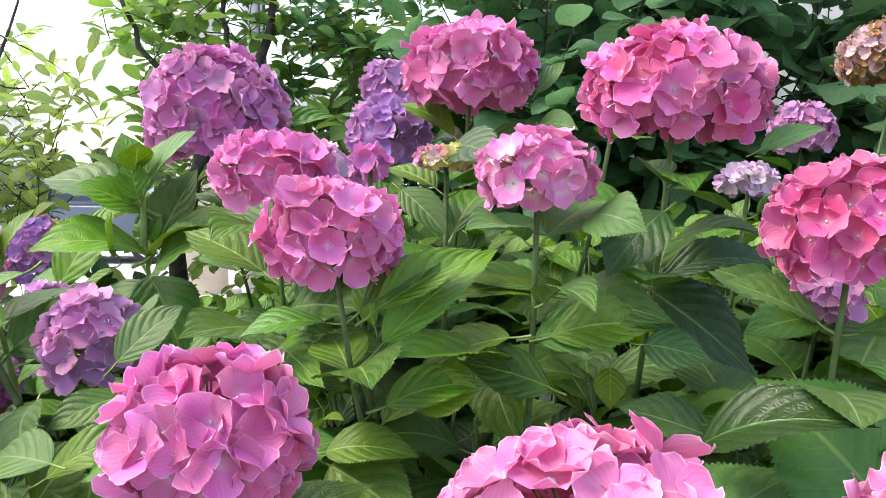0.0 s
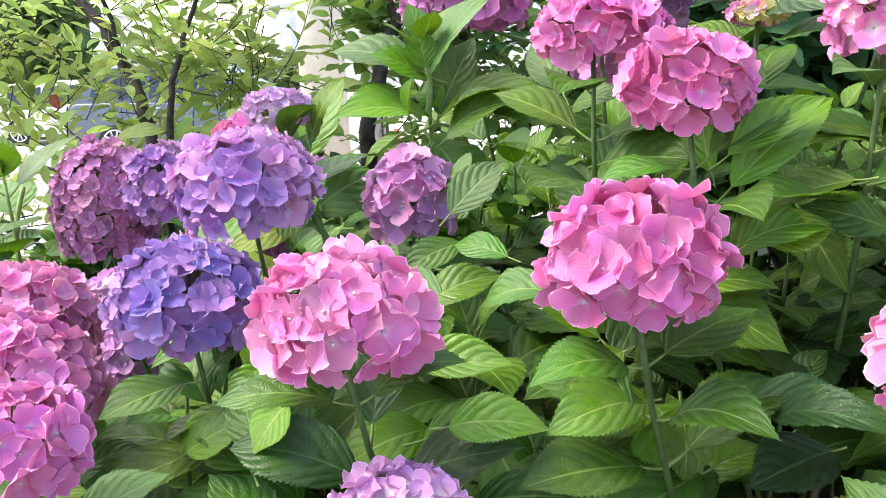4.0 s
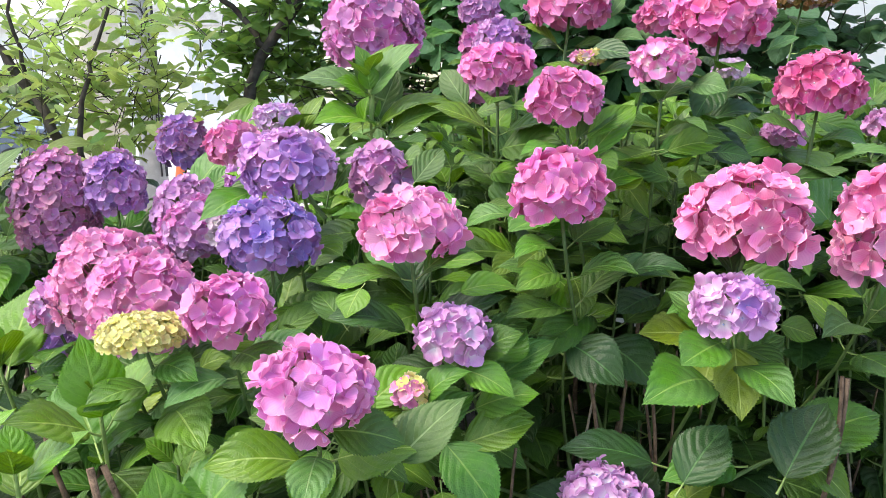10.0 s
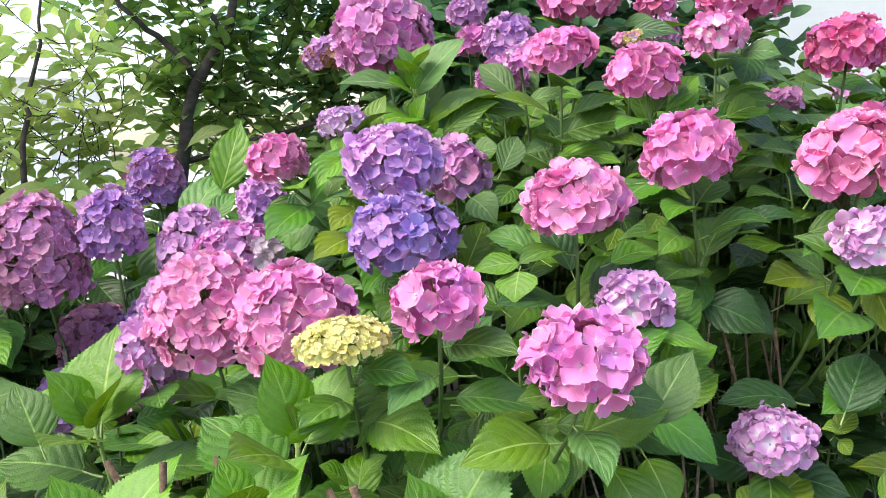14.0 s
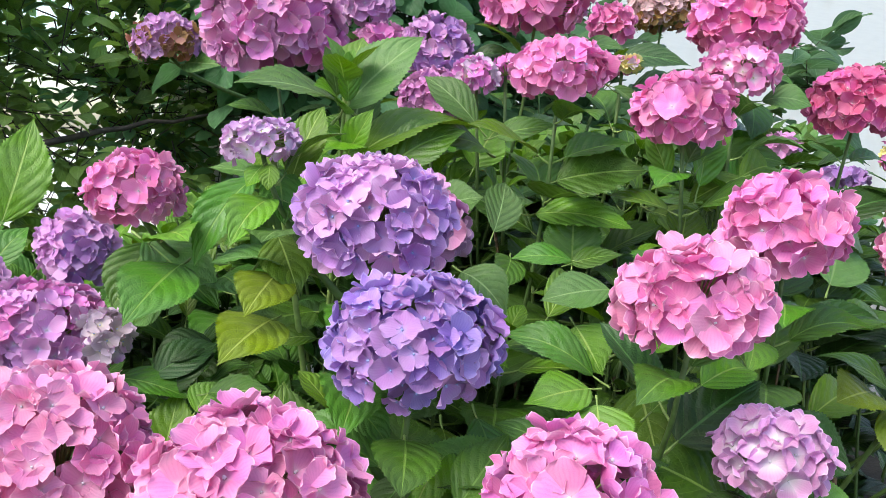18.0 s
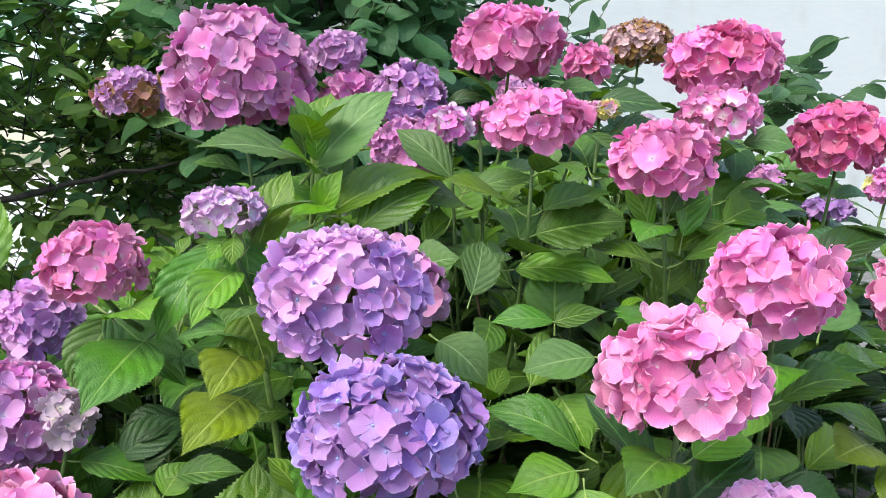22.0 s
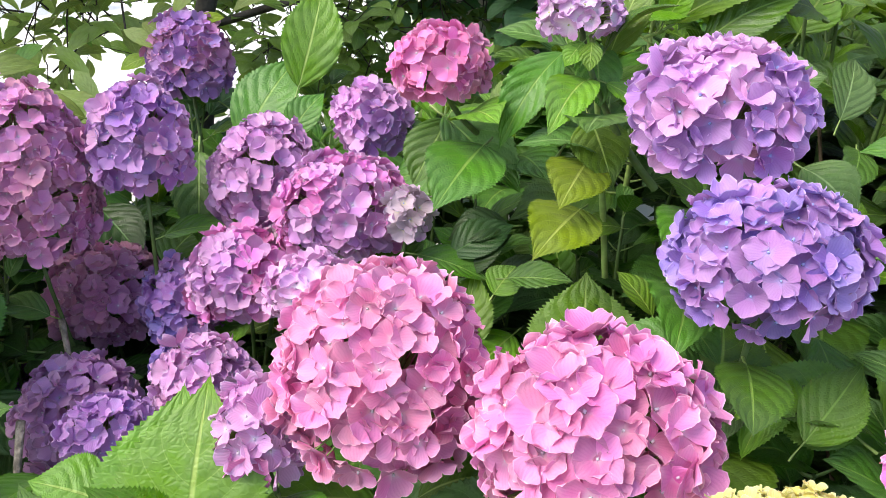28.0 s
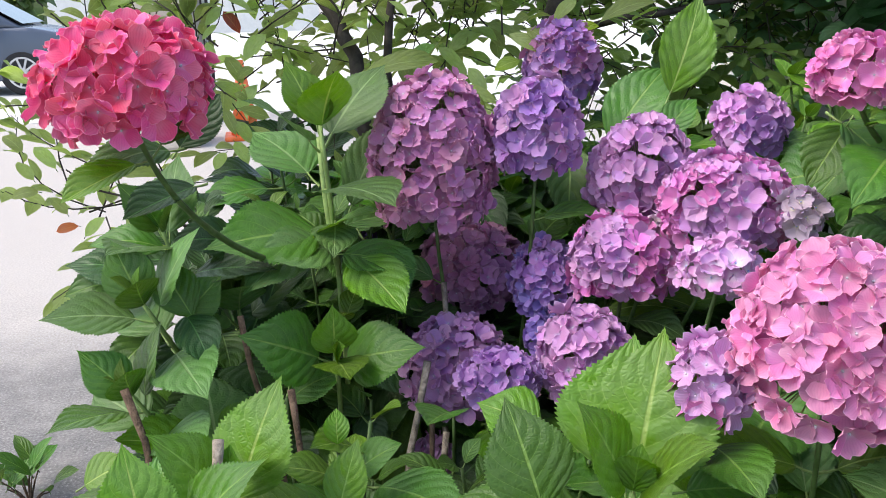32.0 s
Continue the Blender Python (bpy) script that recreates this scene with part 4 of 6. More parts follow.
blue.leaf((-0.449, 0.967, 0.849), (-0.573, 0.881, 0.820), 0.80, "light", (0.14, -0.68, 1.03))
blue.leaf((-0.606, 0.962, 0.904), (-0.665, 0.882, 0.822), 0.87, "mid", (0.23, -0.67, 1.00))
blue.leaf((-1.178, 1.413, 0.499), (-1.008, 1.505, 0.632), 0.65, "yellow", (0.36, -0.59, 1.06))
blue.leaf((-0.937, 1.125, 0.641), (-0.836, 1.175, 0.707), 0.70, "yellow", (0.33, -0.59, 1.06))
dusky.leaf((-1.538, 1.841, 0.306), (-1.456, 1.950, 0.559), 0.60, "light", (0.38, -0.58, 1.04))
rose.leaf((-0.371, 0.733, 0.871), (-0.270, 0.731, 0.879), 0.89, "mid", (0.11, -0.66, 1.08))
rose.leaf((-0.099, 0.864, 0.845), (-0.276, 0.764, 0.843), 0.64, "mid", (-0.09, -0.68, 1.06), 8)
rose.leaf((0.018, 0.827, 0.889), (-0.084, 0.768, 0.873), 0.96, "dark", (-0.17, -0.67, 1.04))
blue.leaf((-0.408, 1.081, 1.080), (-0.491, 1.027, 1.050), 0.76, "mid", (0.11, -0.73, 0.89))
rose.leaf((0.088, 0.700, 0.799), (0.026, 0.644, 0.712), 1.12, "yellow", (-0.35, -0.62, 0.97))
rose.leaf((0.055, 0.568, 0.848), (0.031, 0.496, 0.741), 1.11, "yellow", (-0.36, -0.62, 0.97))
rose.leaf((0.077, 0.723, 0.826), (-0.060, 0.723, 0.844), 0.92, "yellow", (-0.34, -0.63, 0.96))
rose.leaf((0.201, 0.657, 0.855), (0.256, 0.622, 0.834), 1.43, "light", (-0.40, -0.60, 0.95))
rose.leaf((-0.087, 0.844, 0.789), (-0.003, 0.754, 0.717), 1.38, "dark", (-0.26, -0.67, 0.97))
rose.leaf((-0.430, 0.618, 0.838), (-0.353, 0.560, 0.802), 1.09, "light", (-0.15, -0.69, 0.99))
rose.leaf((-0.345, 0.722, 0.817), (-0.277, 0.741, 0.880), 1.30, "mid", (-0.17, -0.69, 0.99))
blue.leaf((-0.599, 0.632, 0.781), (-0.497, 0.650, 0.840), 0.96, "light", (-0.06, -0.70, 1.02))
rose.leaf((-0.523, 0.617, 0.718), (-0.403, 0.639, 0.788), 0.93, "mid", (-0.10, -0.68, 1.05))
rose.leaf((-0.413, 0.627, 0.722), (-0.305, 0.609, 0.743), 1.33, "light", (-0.15, -0.67, 1.04))
rose.leaf((-0.445, 0.753, 0.652), (-0.357, 0.662, 0.578), 1.08, "mid", (-0.12, -0.68, 1.05))
blue.leaf((-0.631, 0.816, 0.629), (-0.466, 0.698, 0.584), 0.73, "light", (-0.04, -0.68, 1.05))
blue.leaf((-0.524, 0.798, 0.636), (-0.423, 0.714, 0.586), 0.79, "grey", (-0.08, -0.68, 1.05))
blue.leaf((-0.666, 0.740, 0.661), (-0.737, 0.697, 0.608), 1.33, "mid", (-0.02, -0.69, 1.05))
blue.leaf((-0.803, 0.785, 0.798), (-0.963, 0.750, 0.791), 0.84, "mid", (0.04, -0.71, 0.99))
blue.leaf((-0.823, 0.748, 0.787), (-0.964, 0.695, 0.757), 0.77, "light", (0.05, -0.70, 1.00))
blue.leaf((-0.743, 0.860, 0.862), (-0.636, 0.877, 0.917), 0.71, "young", (0.01, -0.72, 0.95), 8)
blue.leaf((-0.786, 0.794, 0.700), (-0.852, 0.750, 0.645), 1.28, "light", (0.03, -0.70, 1.03))
rose.leaf((-0.056, 0.663, 0.602), (-0.229, 0.693, 0.642), 0.83, "dark", (-0.29, -0.62, 1.06))
rose.leaf((-0.046, 0.554, 0.609), (0.051, 0.581, 0.700), 1.15, "dark", (-0.31, -0.60, 1.08))
rose.leaf((0.129, 0.514, 0.617), (0.232, 0.550, 0.735), 1.06, "dark", (-0.38, -0.56, 1.07))
red.leaf((-1.330, 0.701, 0.672), (-1.345, 0.748, 0.776), 1.14, "young", (0.18, -0.68, 1.01), 8)
red.leaf((-1.346, 0.710, 0.671), (-1.448, 0.735, 0.707), 1.41, "young", (0.18, -0.68, 1.01), 8)
red.leaf((-1.333, 0.661, 0.694), (-1.396, 0.662, 0.705), 1.48, "young", (0.18, -0.68, 1.01), 8)
rose.leaf((-0.260, 0.600, 0.445), (-0.205, 0.610, 0.492), 1.44, "yellow", (-0.20, -0.63, 1.11))
rose.leaf((-0.321, 0.600, 0.467), (-0.355, 0.615, 0.505), 1.63, "yellow", (-0.18, -0.64, 1.10))
rose.leaf((-0.216, 0.600, 0.441), (-0.098, 0.606, 0.482), 1.26, "yellow", (-0.22, -0.62, 1.11))
rose.leaf((0.213, 0.600, 0.365), (0.091, 0.662, 0.427), 0.87, "yellow", (-0.36, -0.56, 1.10))
rose.leaf((0.188, 0.600, 0.381), (0.256, 0.594, 0.411), 1.45, "yellow", (-0.36, -0.56, 1.10))
rose.leaf((-0.025, 0.600, 0.543), (0.038, 0.599, 0.576), 0.98, "yellow", (-0.30, -0.61, 1.06))
rose.leaf((-0.014, 0.600, 0.530), (-0.005, 0.581, 0.502), 1.70, "yellow", (-0.30, -0.61, 1.06))
rose.leaf((-0.007, 0.600, 0.546), (-0.052, 0.604, 0.563), 1.29, "yellow", (-0.31, -0.61, 1.06))
rose.leaf((0.080, 0.600, 0.606), (-0.071, 0.585, 0.607), 1.10, "mid", (-0.34, -0.61, 1.03))
rose.leaf((0.182, 0.600, 0.564), (0.278, 0.519, 0.526), 1.28, "mid", (-0.37, -0.59, 1.04))
rose.leaf((0.210, 0.600, 0.631), (0.394, 0.613, 0.675), 1.03, "mid", (-0.38, -0.59, 1.01))
rose.leaf((0.192, 0.600, 0.621), (0.265, 0.511, 0.555), 1.05, "light", (-0.38, -0.59, 1.02))
rose.leaf((-0.437, 0.600, 0.709), (-0.309, 0.594, 0.739), 1.07, "light", (-0.14, -0.69, 1.02))
rose.leaf((-0.468, 0.600, 0.713), (-0.401, 0.508, 0.623), 1.07, "mid", (-0.13, -0.69, 1.02))
rose.leaf((-0.478, 0.600, 0.625), (-0.480, 0.535, 0.540), 1.15, "light", (-0.12, -0.68, 1.05))
rose.leaf((-0.570, 0.460, 0.756), (-0.451, 0.487, 0.841), 0.80, "grey", (-0.09, -0.69, 1.02))
blue.leaf((-0.672, 0.600, 0.726), (-0.732, 0.540, 0.642), 1.00, "light", (-0.03, -0.70, 1.02))
blue.leaf((-0.652, 0.600, 0.734), (-0.546, 0.516, 0.691), 0.95, "mid", (-0.04, -0.70, 1.01))
blue.leaf((-0.613, 0.600, 0.719), (-0.698, 0.543, 0.647), 0.96, "mid", (-0.06, -0.70, 1.02))
blue.leaf((-0.556, 0.600, 0.635), (-0.546, 0.512, 0.524), 0.97, "light", (-0.08, -0.68, 1.05))
rose.leaf((-0.161, 0.612, 0.420), (-0.181, 0.635, 0.473), 1.70, "yellow", (-0.45, -0.51, 1.07))
rose.leaf((-0.111, 0.602, 0.410), (-0.034, 0.597, 0.465), 1.50, "yellow", (-0.46, -0.50, 1.07))
rose.leaf((0.046, 0.558, 0.394), (0.129, 0.542, 0.440), 1.20, "light", (-0.50, -0.46, 1.06))
blue.leaf((-0.512, 0.816, 0.668), (-0.567, 0.738, 0.525), 0.81, "light", (-0.34, -0.63, 0.99))
rose.leaf((-0.494, 0.791, 0.664), (-0.393, 0.682, 0.622), 0.96, "mid", (-0.35, -0.62, 0.99))
rose.leaf((-0.386, 0.800, 0.643), (-0.292, 0.698, 0.601), 0.92, "mid", (-0.38, -0.60, 0.99))
blue.leaf((-0.707, 0.829, 0.722), (-0.604, 0.741, 0.697), 0.98, "light", (-0.27, -0.66, 0.98))
blue.leaf((-0.736, 0.770, 0.800), (-0.900, 0.790, 0.809), 0.78, "mid", (-0.27, -0.67, 0.95))
rose.leaf((-0.182, 0.775, 0.818), (-0.108, 0.673, 0.758), 1.18, "dark", (-0.45, -0.58, 0.92))
blue.leaf((-0.716, 0.758, 0.719), (-0.762, 0.726, 0.650), 1.36, "light", (-0.28, -0.66, 0.99))
rose.leaf((-0.405, 0.638, 0.757), (-0.297, 0.605, 0.788), 1.04, "light", (-0.41, -0.59, 0.97))
blue.leaf((-0.897, 0.795, 0.818), (-0.832, 0.777, 0.852), 1.12, "light", (-0.20, -0.69, 0.95))
rose.leaf((-0.261, 1.292, 1.280), (-0.301, 1.383, 1.372), 0.75, "grey", (-0.52, -0.54, 0.76))
blue.leaf((-0.667, 1.275, 1.211), (-0.607, 1.270, 1.317), 0.78, "light", (-0.39, -0.64, 0.80))
blue.leaf((-0.729, 1.250, 1.235), (-0.756, 1.253, 1.207), 1.12, "light", (-0.37, -0.65, 0.79))
blue.leaf((-0.727, 1.235, 1.236), (-0.741, 1.222, 1.202), 1.09, "light", (-0.38, -0.65, 0.79))
blue.leaf((-0.673, 1.370, 1.209), (-0.789, 1.363, 1.093), 0.76, "mid", (-0.37, -0.65, 0.80))
blue.leaf((-0.675, 1.296, 1.226), (-0.698, 1.253, 1.149), 1.03, "mid", (-0.39, -0.64, 0.79))
blue.leaf((-0.781, 1.536, 1.111), (-0.740, 1.383, 1.012), 0.85, "mid", (-0.29, -0.69, 0.85))
blue.leaf((-0.782, 1.525, 1.107), (-0.856, 1.507, 1.016), 1.22, "mid", (-0.29, -0.69, 0.85))
blue.leaf((-0.692, 1.282, 1.129), (-0.702, 1.217, 1.046), 1.00, "light", (-0.38, -0.64, 0.85))
rose.leaf((-0.245, 1.259, 1.259), (-0.169, 1.177, 1.276), 0.72, "mid", (-0.53, -0.53, 0.77))
rose.leaf((-0.284, 0.820, 1.074), (-0.371, 0.857, 1.051), 1.06, "mid", (-0.63, -0.38, 0.88))
blue.leaf((-0.468, 1.393, 1.258), (-0.494, 1.432, 1.302), 1.53, "light", (-0.45, -0.60, 0.81))
blue.leaf((-0.451, 1.322, 1.210), (-0.330, 1.249, 1.274), 0.91, "mid", (-0.47, -0.58, 0.83))
rose.leaf((-0.173, 1.389, 1.196), (-0.124, 1.370, 1.274), 1.67, "light", (-0.53, -0.53, 0.83))
rose.leaf((-0.057, 1.300, 1.258), (-0.130, 1.357, 1.274), 0.93, "light", (-0.58, -0.48, 0.80))
rose.leaf((-0.209, 1.154, 1.180), (-0.104, 1.041, 1.196), 1.08, "mid", (-0.58, -0.47, 0.85))
rose.leaf((-0.230, 1.183, 1.123), (-0.151, 1.036, 1.103), 0.64, "light", (-0.56, -0.48, 0.88))
rose.leaf((-0.216, 1.115, 1.035), (-0.191, 1.129, 1.136), 1.31, "mid", (-0.57, -0.45, 0.92))
rose.leaf((-0.342, 1.016, 1.073), (-0.420, 1.069, 1.082), 0.70, "mid", (-0.57, -0.45, 0.92))
rose.leaf((-0.277, 1.067, 1.054), (-0.221, 1.004, 1.068), 0.75, "mid", (-0.57, -0.45, 0.92))
rose.leaf((-0.204, 1.214, 1.086), (-0.266, 1.321, 1.158), 0.72, "mid", (-0.56, -0.48, 0.89))
blue.leaf((-0.445, 1.199, 1.155), (-0.397, 1.145, 1.169), 1.70, "grey", (-0.50, -0.54, 0.87))
blue.leaf((-0.521, 1.073, 1.074), (-0.505, 1.000, 1.022), 1.42, "grey", (-0.51, -0.52, 0.93))
rose.leaf((0.069, 1.141, 1.101), (0.092, 1.020, 1.022), 0.88, "light", (-0.62, -0.40, 0.87))
rose.leaf((0.126, 1.093, 1.173), (0.257, 0.962, 1.195), 0.75, "mid", (-0.64, -0.38, 0.84))
rose.leaf((0.016, 1.174, 1.400), (0.076, 1.065, 1.377), 0.74, "dark", (-0.62, -0.43, 0.74))
rose.leaf((0.150, 1.374, 1.434), (0.202, 1.299, 1.428), 0.95, "grey", (-0.60, -0.46, 0.72))
mauve.leaf((-0.016, 1.543, 1.423), (0.041, 1.461, 1.417), 0.78, "dark", (-0.53, -0.53, 0.73))
rose.leaf((0.530, 1.047, 1.217), (0.577, 0.939, 1.170), 0.78, "mid", (-0.69, -0.30, 0.81))
mauve.leaf((-0.103, 1.560, 1.384), (-0.091, 1.463, 1.277), 0.84, "grey", (-0.51, -0.55, 0.74))
blue.leaf((-0.418, 0.889, 1.055), (-0.505, 0.938, 1.049), 1.07, "grey", (-0.59, -0.42, 0.95))
blue.leaf((-0.463, 0.913, 1.009), (-0.468, 0.864, 0.950), 1.44, "light", (-0.56, -0.44, 0.98))
blue.leaf((-0.461, 0.890, 0.961), (-0.545, 0.974, 0.990), 0.95, "mid", (-0.56, -0.42, 1.01))
blue.leaf((-0.705, 1.635, 1.006), (-0.812, 1.683, 0.981), 1.53, "mid", (-0.30, -0.67, 0.92), 8)
blue.leaf((-0.712, 1.460, 0.936), (-0.803, 1.502, 0.922), 1.18, "dark", (-0.32, -0.64, 0.98))
blue.leaf((-0.547, 1.406, 1.210), (-0.609, 1.416, 1.155), 0.87, "light", (-0.42, -0.62, 0.83))
rose.leaf((-0.083, 1.013, 1.180), (-0.087, 1.051, 1.266), 0.81, "light", (-0.63, -0.39, 0.85))
rose.leaf((0.272, 0.896, 1.067), (0.412, 0.803, 1.118), 0.88, "dark", (-0.68, -0.28, 0.88))
rose.leaf((-0.058, 0.790, 0.943), (0.036, 0.703, 0.965), 0.75, "dark", (-0.66, -0.28, 0.97))
rose.leaf((0.166, 0.972, 1.308), (0.211, 0.897, 1.299), 1.14, "grey", (-0.67, -0.33, 0.78))
rose.leaf((0.075, 0.963, 1.173), (-0.028, 1.005, 1.135), 0.81, "light", (-0.66, -0.34, 0.84))
blue.leaf((-0.741, 1.234, 0.778), (-0.695, 1.283, 0.910), 1.36, "light", (-0.29, -0.58, 1.12), 8)
blue.leaf((-0.850, 1.399, 0.771), (-0.793, 1.430, 0.884), 0.92, "light", (-0.20, -0.64, 1.09))
blue.leaf((-0.661, 0.859, 0.843), (-0.727, 0.956, 0.903), 1.03, "light", (-0.44, -0.44, 1.17), 8)
blue.leaf((-0.622, 0.797, 0.891), (-0.667, 0.871, 0.940), 0.86, "mid", (-0.49, -0.40, 1.15))
blue.leaf((-0.492, 0.862, 0.956), (-0.556, 0.960, 1.012), 0.82, "mid", (-0.55, -0.41, 1.06))
blue.leaf((-0.585, 0.786, 0.958), (-0.620, 0.754, 0.908), 1.52, "light", (-0.53, -0.40, 1.09), 8)
rose.leaf((-0.374, 0.872, 0.909), (-0.424, 0.802, 0.817), 1.03, "light", (-0.57, -0.38, 1.06), 8)
blue.leaf((-0.570, 0.808, 0.969), (-0.659, 0.834, 0.967), 0.88, "light", (-0.54, -0.41, 1.08))
blue.leaf((-0.814, 1.461, 0.872), (-0.721, 1.441, 0.931), 0.98, "dark", (-0.22, -0.66, 1.03))
blue.leaf((-0.778, 1.364, 0.892), (-0.711, 1.292, 0.894), 0.69, "mid", (-0.26, -0.64, 1.03))
blue.leaf((-0.753, 1.046, 0.946), (-0.740, 0.978, 0.899), 0.91, "mid", (-0.35, -0.58, 1.08))
blue.leaf((-0.627, 1.291, 0.960), (-0.687, 1.316, 0.962), 1.04, "light", (-0.36, -0.61, 1.00))
red.leaf((-1.324, 1.165, 0.767), (-1.275, 1.235, 0.917), 1.25, "light", (-0.11, -0.61, 1.17), 8)
red.leaf((-1.374, 1.306, 0.761), (-1.449, 1.354, 0.788), 1.31, "light", (-0.06, -0.64, 1.13))
dusky.leaf((-0.986, 1.985, 1.020), (-0.850, 2.020, 1.171), 0.92, "mid", (-0.21, -0.71, 0.89))
dusky.leaf((-0.927, 1.879, 1.040), (-0.846, 1.893, 1.116), 0.93, "mid", (-0.24, -0.70, 0.88))
dusky.leaf((-1.066, 2.009, 1.014), (-1.112, 1.895, 0.870), 0.91, "mid", (-0.17, -0.72, 0.89))
dusky.leaf((-1.244, 2.208, 0.888), (-1.189, 2.086, 0.801), 1.11, "dark", (-0.09, -0.72, 0.92))
dusky.leaf((-0.968, 2.211, 1.076), (-1.061, 2.293, 1.139), 1.08, "grey", (-0.19, -0.72, 0.85))
blue.leaf((-0.674, 1.592, 1.052), (-0.802, 1.564, 0.975), 1.07, "mid", (-0.39, -0.62, 0.89))
dusky.leaf((-1.260, 1.973, 1.107), (-1.384, 2.014, 1.126), 0.75, "yellow", (-0.09, -0.74, 0.85))
dusky.leaf((-1.295, 2.176, 0.772), (-1.483, 2.140, 0.702), 0.84, "dark", (-0.07, -0.71, 0.97))
red.leaf((-1.528, 1.875, 0.883), (-1.482, 1.741, 0.777), 1.02, "mid", (0.03, -0.72, 0.96), 8)
dusky.leaf((-1.581, 2.007, 0.523), (-1.440, 2.034, 0.670), 0.81, "mid", (0.05, -0.67, 1.08))
dusky.leaf((-1.537, 1.977, 0.928), (-1.448, 2.033, 1.085), 0.81, "grey", (0.03, -0.73, 0.93))
blue.leaf((-0.816, 1.468, 0.907), (-0.713, 1.447, 0.942), 1.04, "dark", (-0.36, -0.62, 0.99))
blue.leaf((-0.791, 1.384, 0.862), (-0.749, 1.386, 0.899), 1.70, "light", (-0.38, -0.59, 1.02))
dusky.leaf((-0.935, 1.772, 0.719), (-1.073, 1.796, 0.718), 0.86, "light", (-0.24, -0.65, 1.03))
blue.leaf((-0.783, 1.735, 1.034), (-0.713, 1.712, 1.060), 1.27, "mid", (-0.32, -0.66, 0.89))
blue.leaf((-0.743, 0.944, 0.874), (-0.810, 0.933, 0.842), 1.07, "dark", (-0.52, -0.43, 1.08))
blue.leaf((-0.684, 0.930, 0.893), (-0.779, 0.907, 0.833), 0.95, "light", (-0.55, -0.41, 1.06))
red.leaf((-1.612, 1.876, 0.904), (-1.818, 1.796, 0.914), 0.92, "mid", (-0.04, -0.58, 0.96), 8)
red.leaf((-1.606, 1.853, 0.906), (-1.518, 1.747, 0.971), 1.07, "light", (-0.02, -0.29, 1.08))
red.leaf((-1.557, 1.819, 0.863), (-1.487, 1.679, 0.805), 1.06, "light", (-0.06, -0.57, 0.98))
red.leaf((-1.824, 1.733, 0.562), (-1.838, 1.815, 0.680), 1.36, "grey", (0.06, -0.88, 0.72), 8)
red.leaf((-1.831, 1.696, 0.578), (-1.974, 1.644, 0.651), 0.85, "light", (0.04, -0.53, 1.09))
red.leaf((-1.807, 1.693, 0.584), (-1.722, 1.679, 0.671), 1.02, "young", (0.06, -0.88, 0.72), 8)
red.leaf((-1.811, 1.674, 0.587), (-1.825, 1.583, 0.558), 1.09, "young", (0.02, -0.26, 1.14), 8)
red.leaf((-1.829, 1.522, 1.130), (-1.941, 1.431, 1.102), 0.68, "grey", (0.05, -0.59, 0.90))
red.leaf((-1.804, 1.563, 1.071), (-1.893, 1.470, 1.052), 0.86, "dark", (0.04, -0.59, 0.92))
red.leaf((-1.817, 1.541, 1.131), (-1.757, 1.570, 1.199), 1.12, "dark", (0.08, -0.98, 0.41))
red.leaf((-1.753, 1.958, 0.862), (-1.883, 1.912, 0.898), 1.21, "dark", (0.01, -0.58, 0.96))
red.leaf((-1.707, 1.941, 0.771), (-1.756, 1.851, 0.717), 1.50, "dark", (-0.00, -0.57, 0.99))
red.leaf((-1.657, 1.956, 0.855), (-1.720, 1.859, 0.772), 1.23, "dark", (-0.02, -0.58, 0.97))
red.leaf((-1.856, 1.790, 0.796), (-1.793, 1.795, 0.861), 1.40, "mid", (0.09, -0.94, 0.59))
red.leaf((-1.845, 1.768, 0.802), (-1.897, 1.825, 0.882), 1.29, "mid", (0.08, -0.94, 0.59))
red.leaf((-1.855, 1.770, 0.803), (-1.815, 1.679, 0.742), 1.06, "dark", (0.05, -0.56, 1.00))
dusky.leaf((-1.516, 1.910, 0.666), (-1.468, 1.810, 0.583), 1.43, "dark", (-0.07, -0.55, 1.03))
dusky.leaf((-1.550, 1.893, 0.479), (-1.440, 1.841, 0.565), 1.35, "dark", (-0.06, -0.53, 1.08))
red.leaf((-1.731, 1.789, 0.535), (-1.658, 1.679, 0.505), 1.22, "dark", (0.00, -0.53, 1.08))
red.leaf((-1.647, 1.330, 0.664), (-1.612, 1.368, 0.750), 0.79, "young", (-0.04, -0.63, 1.16), 8)
red.leaf((-1.676, 1.345, 0.664), (-1.793, 1.369, 0.687), 0.75, "light", (-0.03, -0.63, 1.16))
red.leaf((-1.924, 1.936, 0.817), (-2.079, 1.918, 0.814), 1.08, "mid", (0.09, -0.71, 0.97))
red.leaf((-1.896, 1.930, 0.883), (-2.029, 1.940, 0.900), 0.81, "mid", (0.08, -0.72, 0.95))
red.leaf((-1.918, 1.919, 0.720), (-2.014, 1.858, 0.654), 1.10, "mid", (0.09, -0.70, 1.01))
dusky.leaf((-1.021, 1.800, 0.739), (-0.891, 1.729, 0.727), 0.66, "light", (-0.30, -0.64, 1.00))
red.leaf((-1.425, 1.146, 0.748), (-1.451, 1.214, 0.864), 1.01, "mid", (-0.21, -0.59, 1.16), 8)
blue.leaf((-1.256, 1.121, 0.759), (-1.180, 1.091, 0.769), 1.29, "mid", (-0.32, -0.55, 1.14))
red.leaf((-1.556, 1.824, 0.546), (-1.532, 1.768, 0.494), 1.52, "dark", (-0.07, -0.66, 1.09))
red.leaf((-1.860, 1.929, 0.835), (-1.803, 1.849, 0.768), 1.27, "dark", (0.06, -0.72, 0.97))
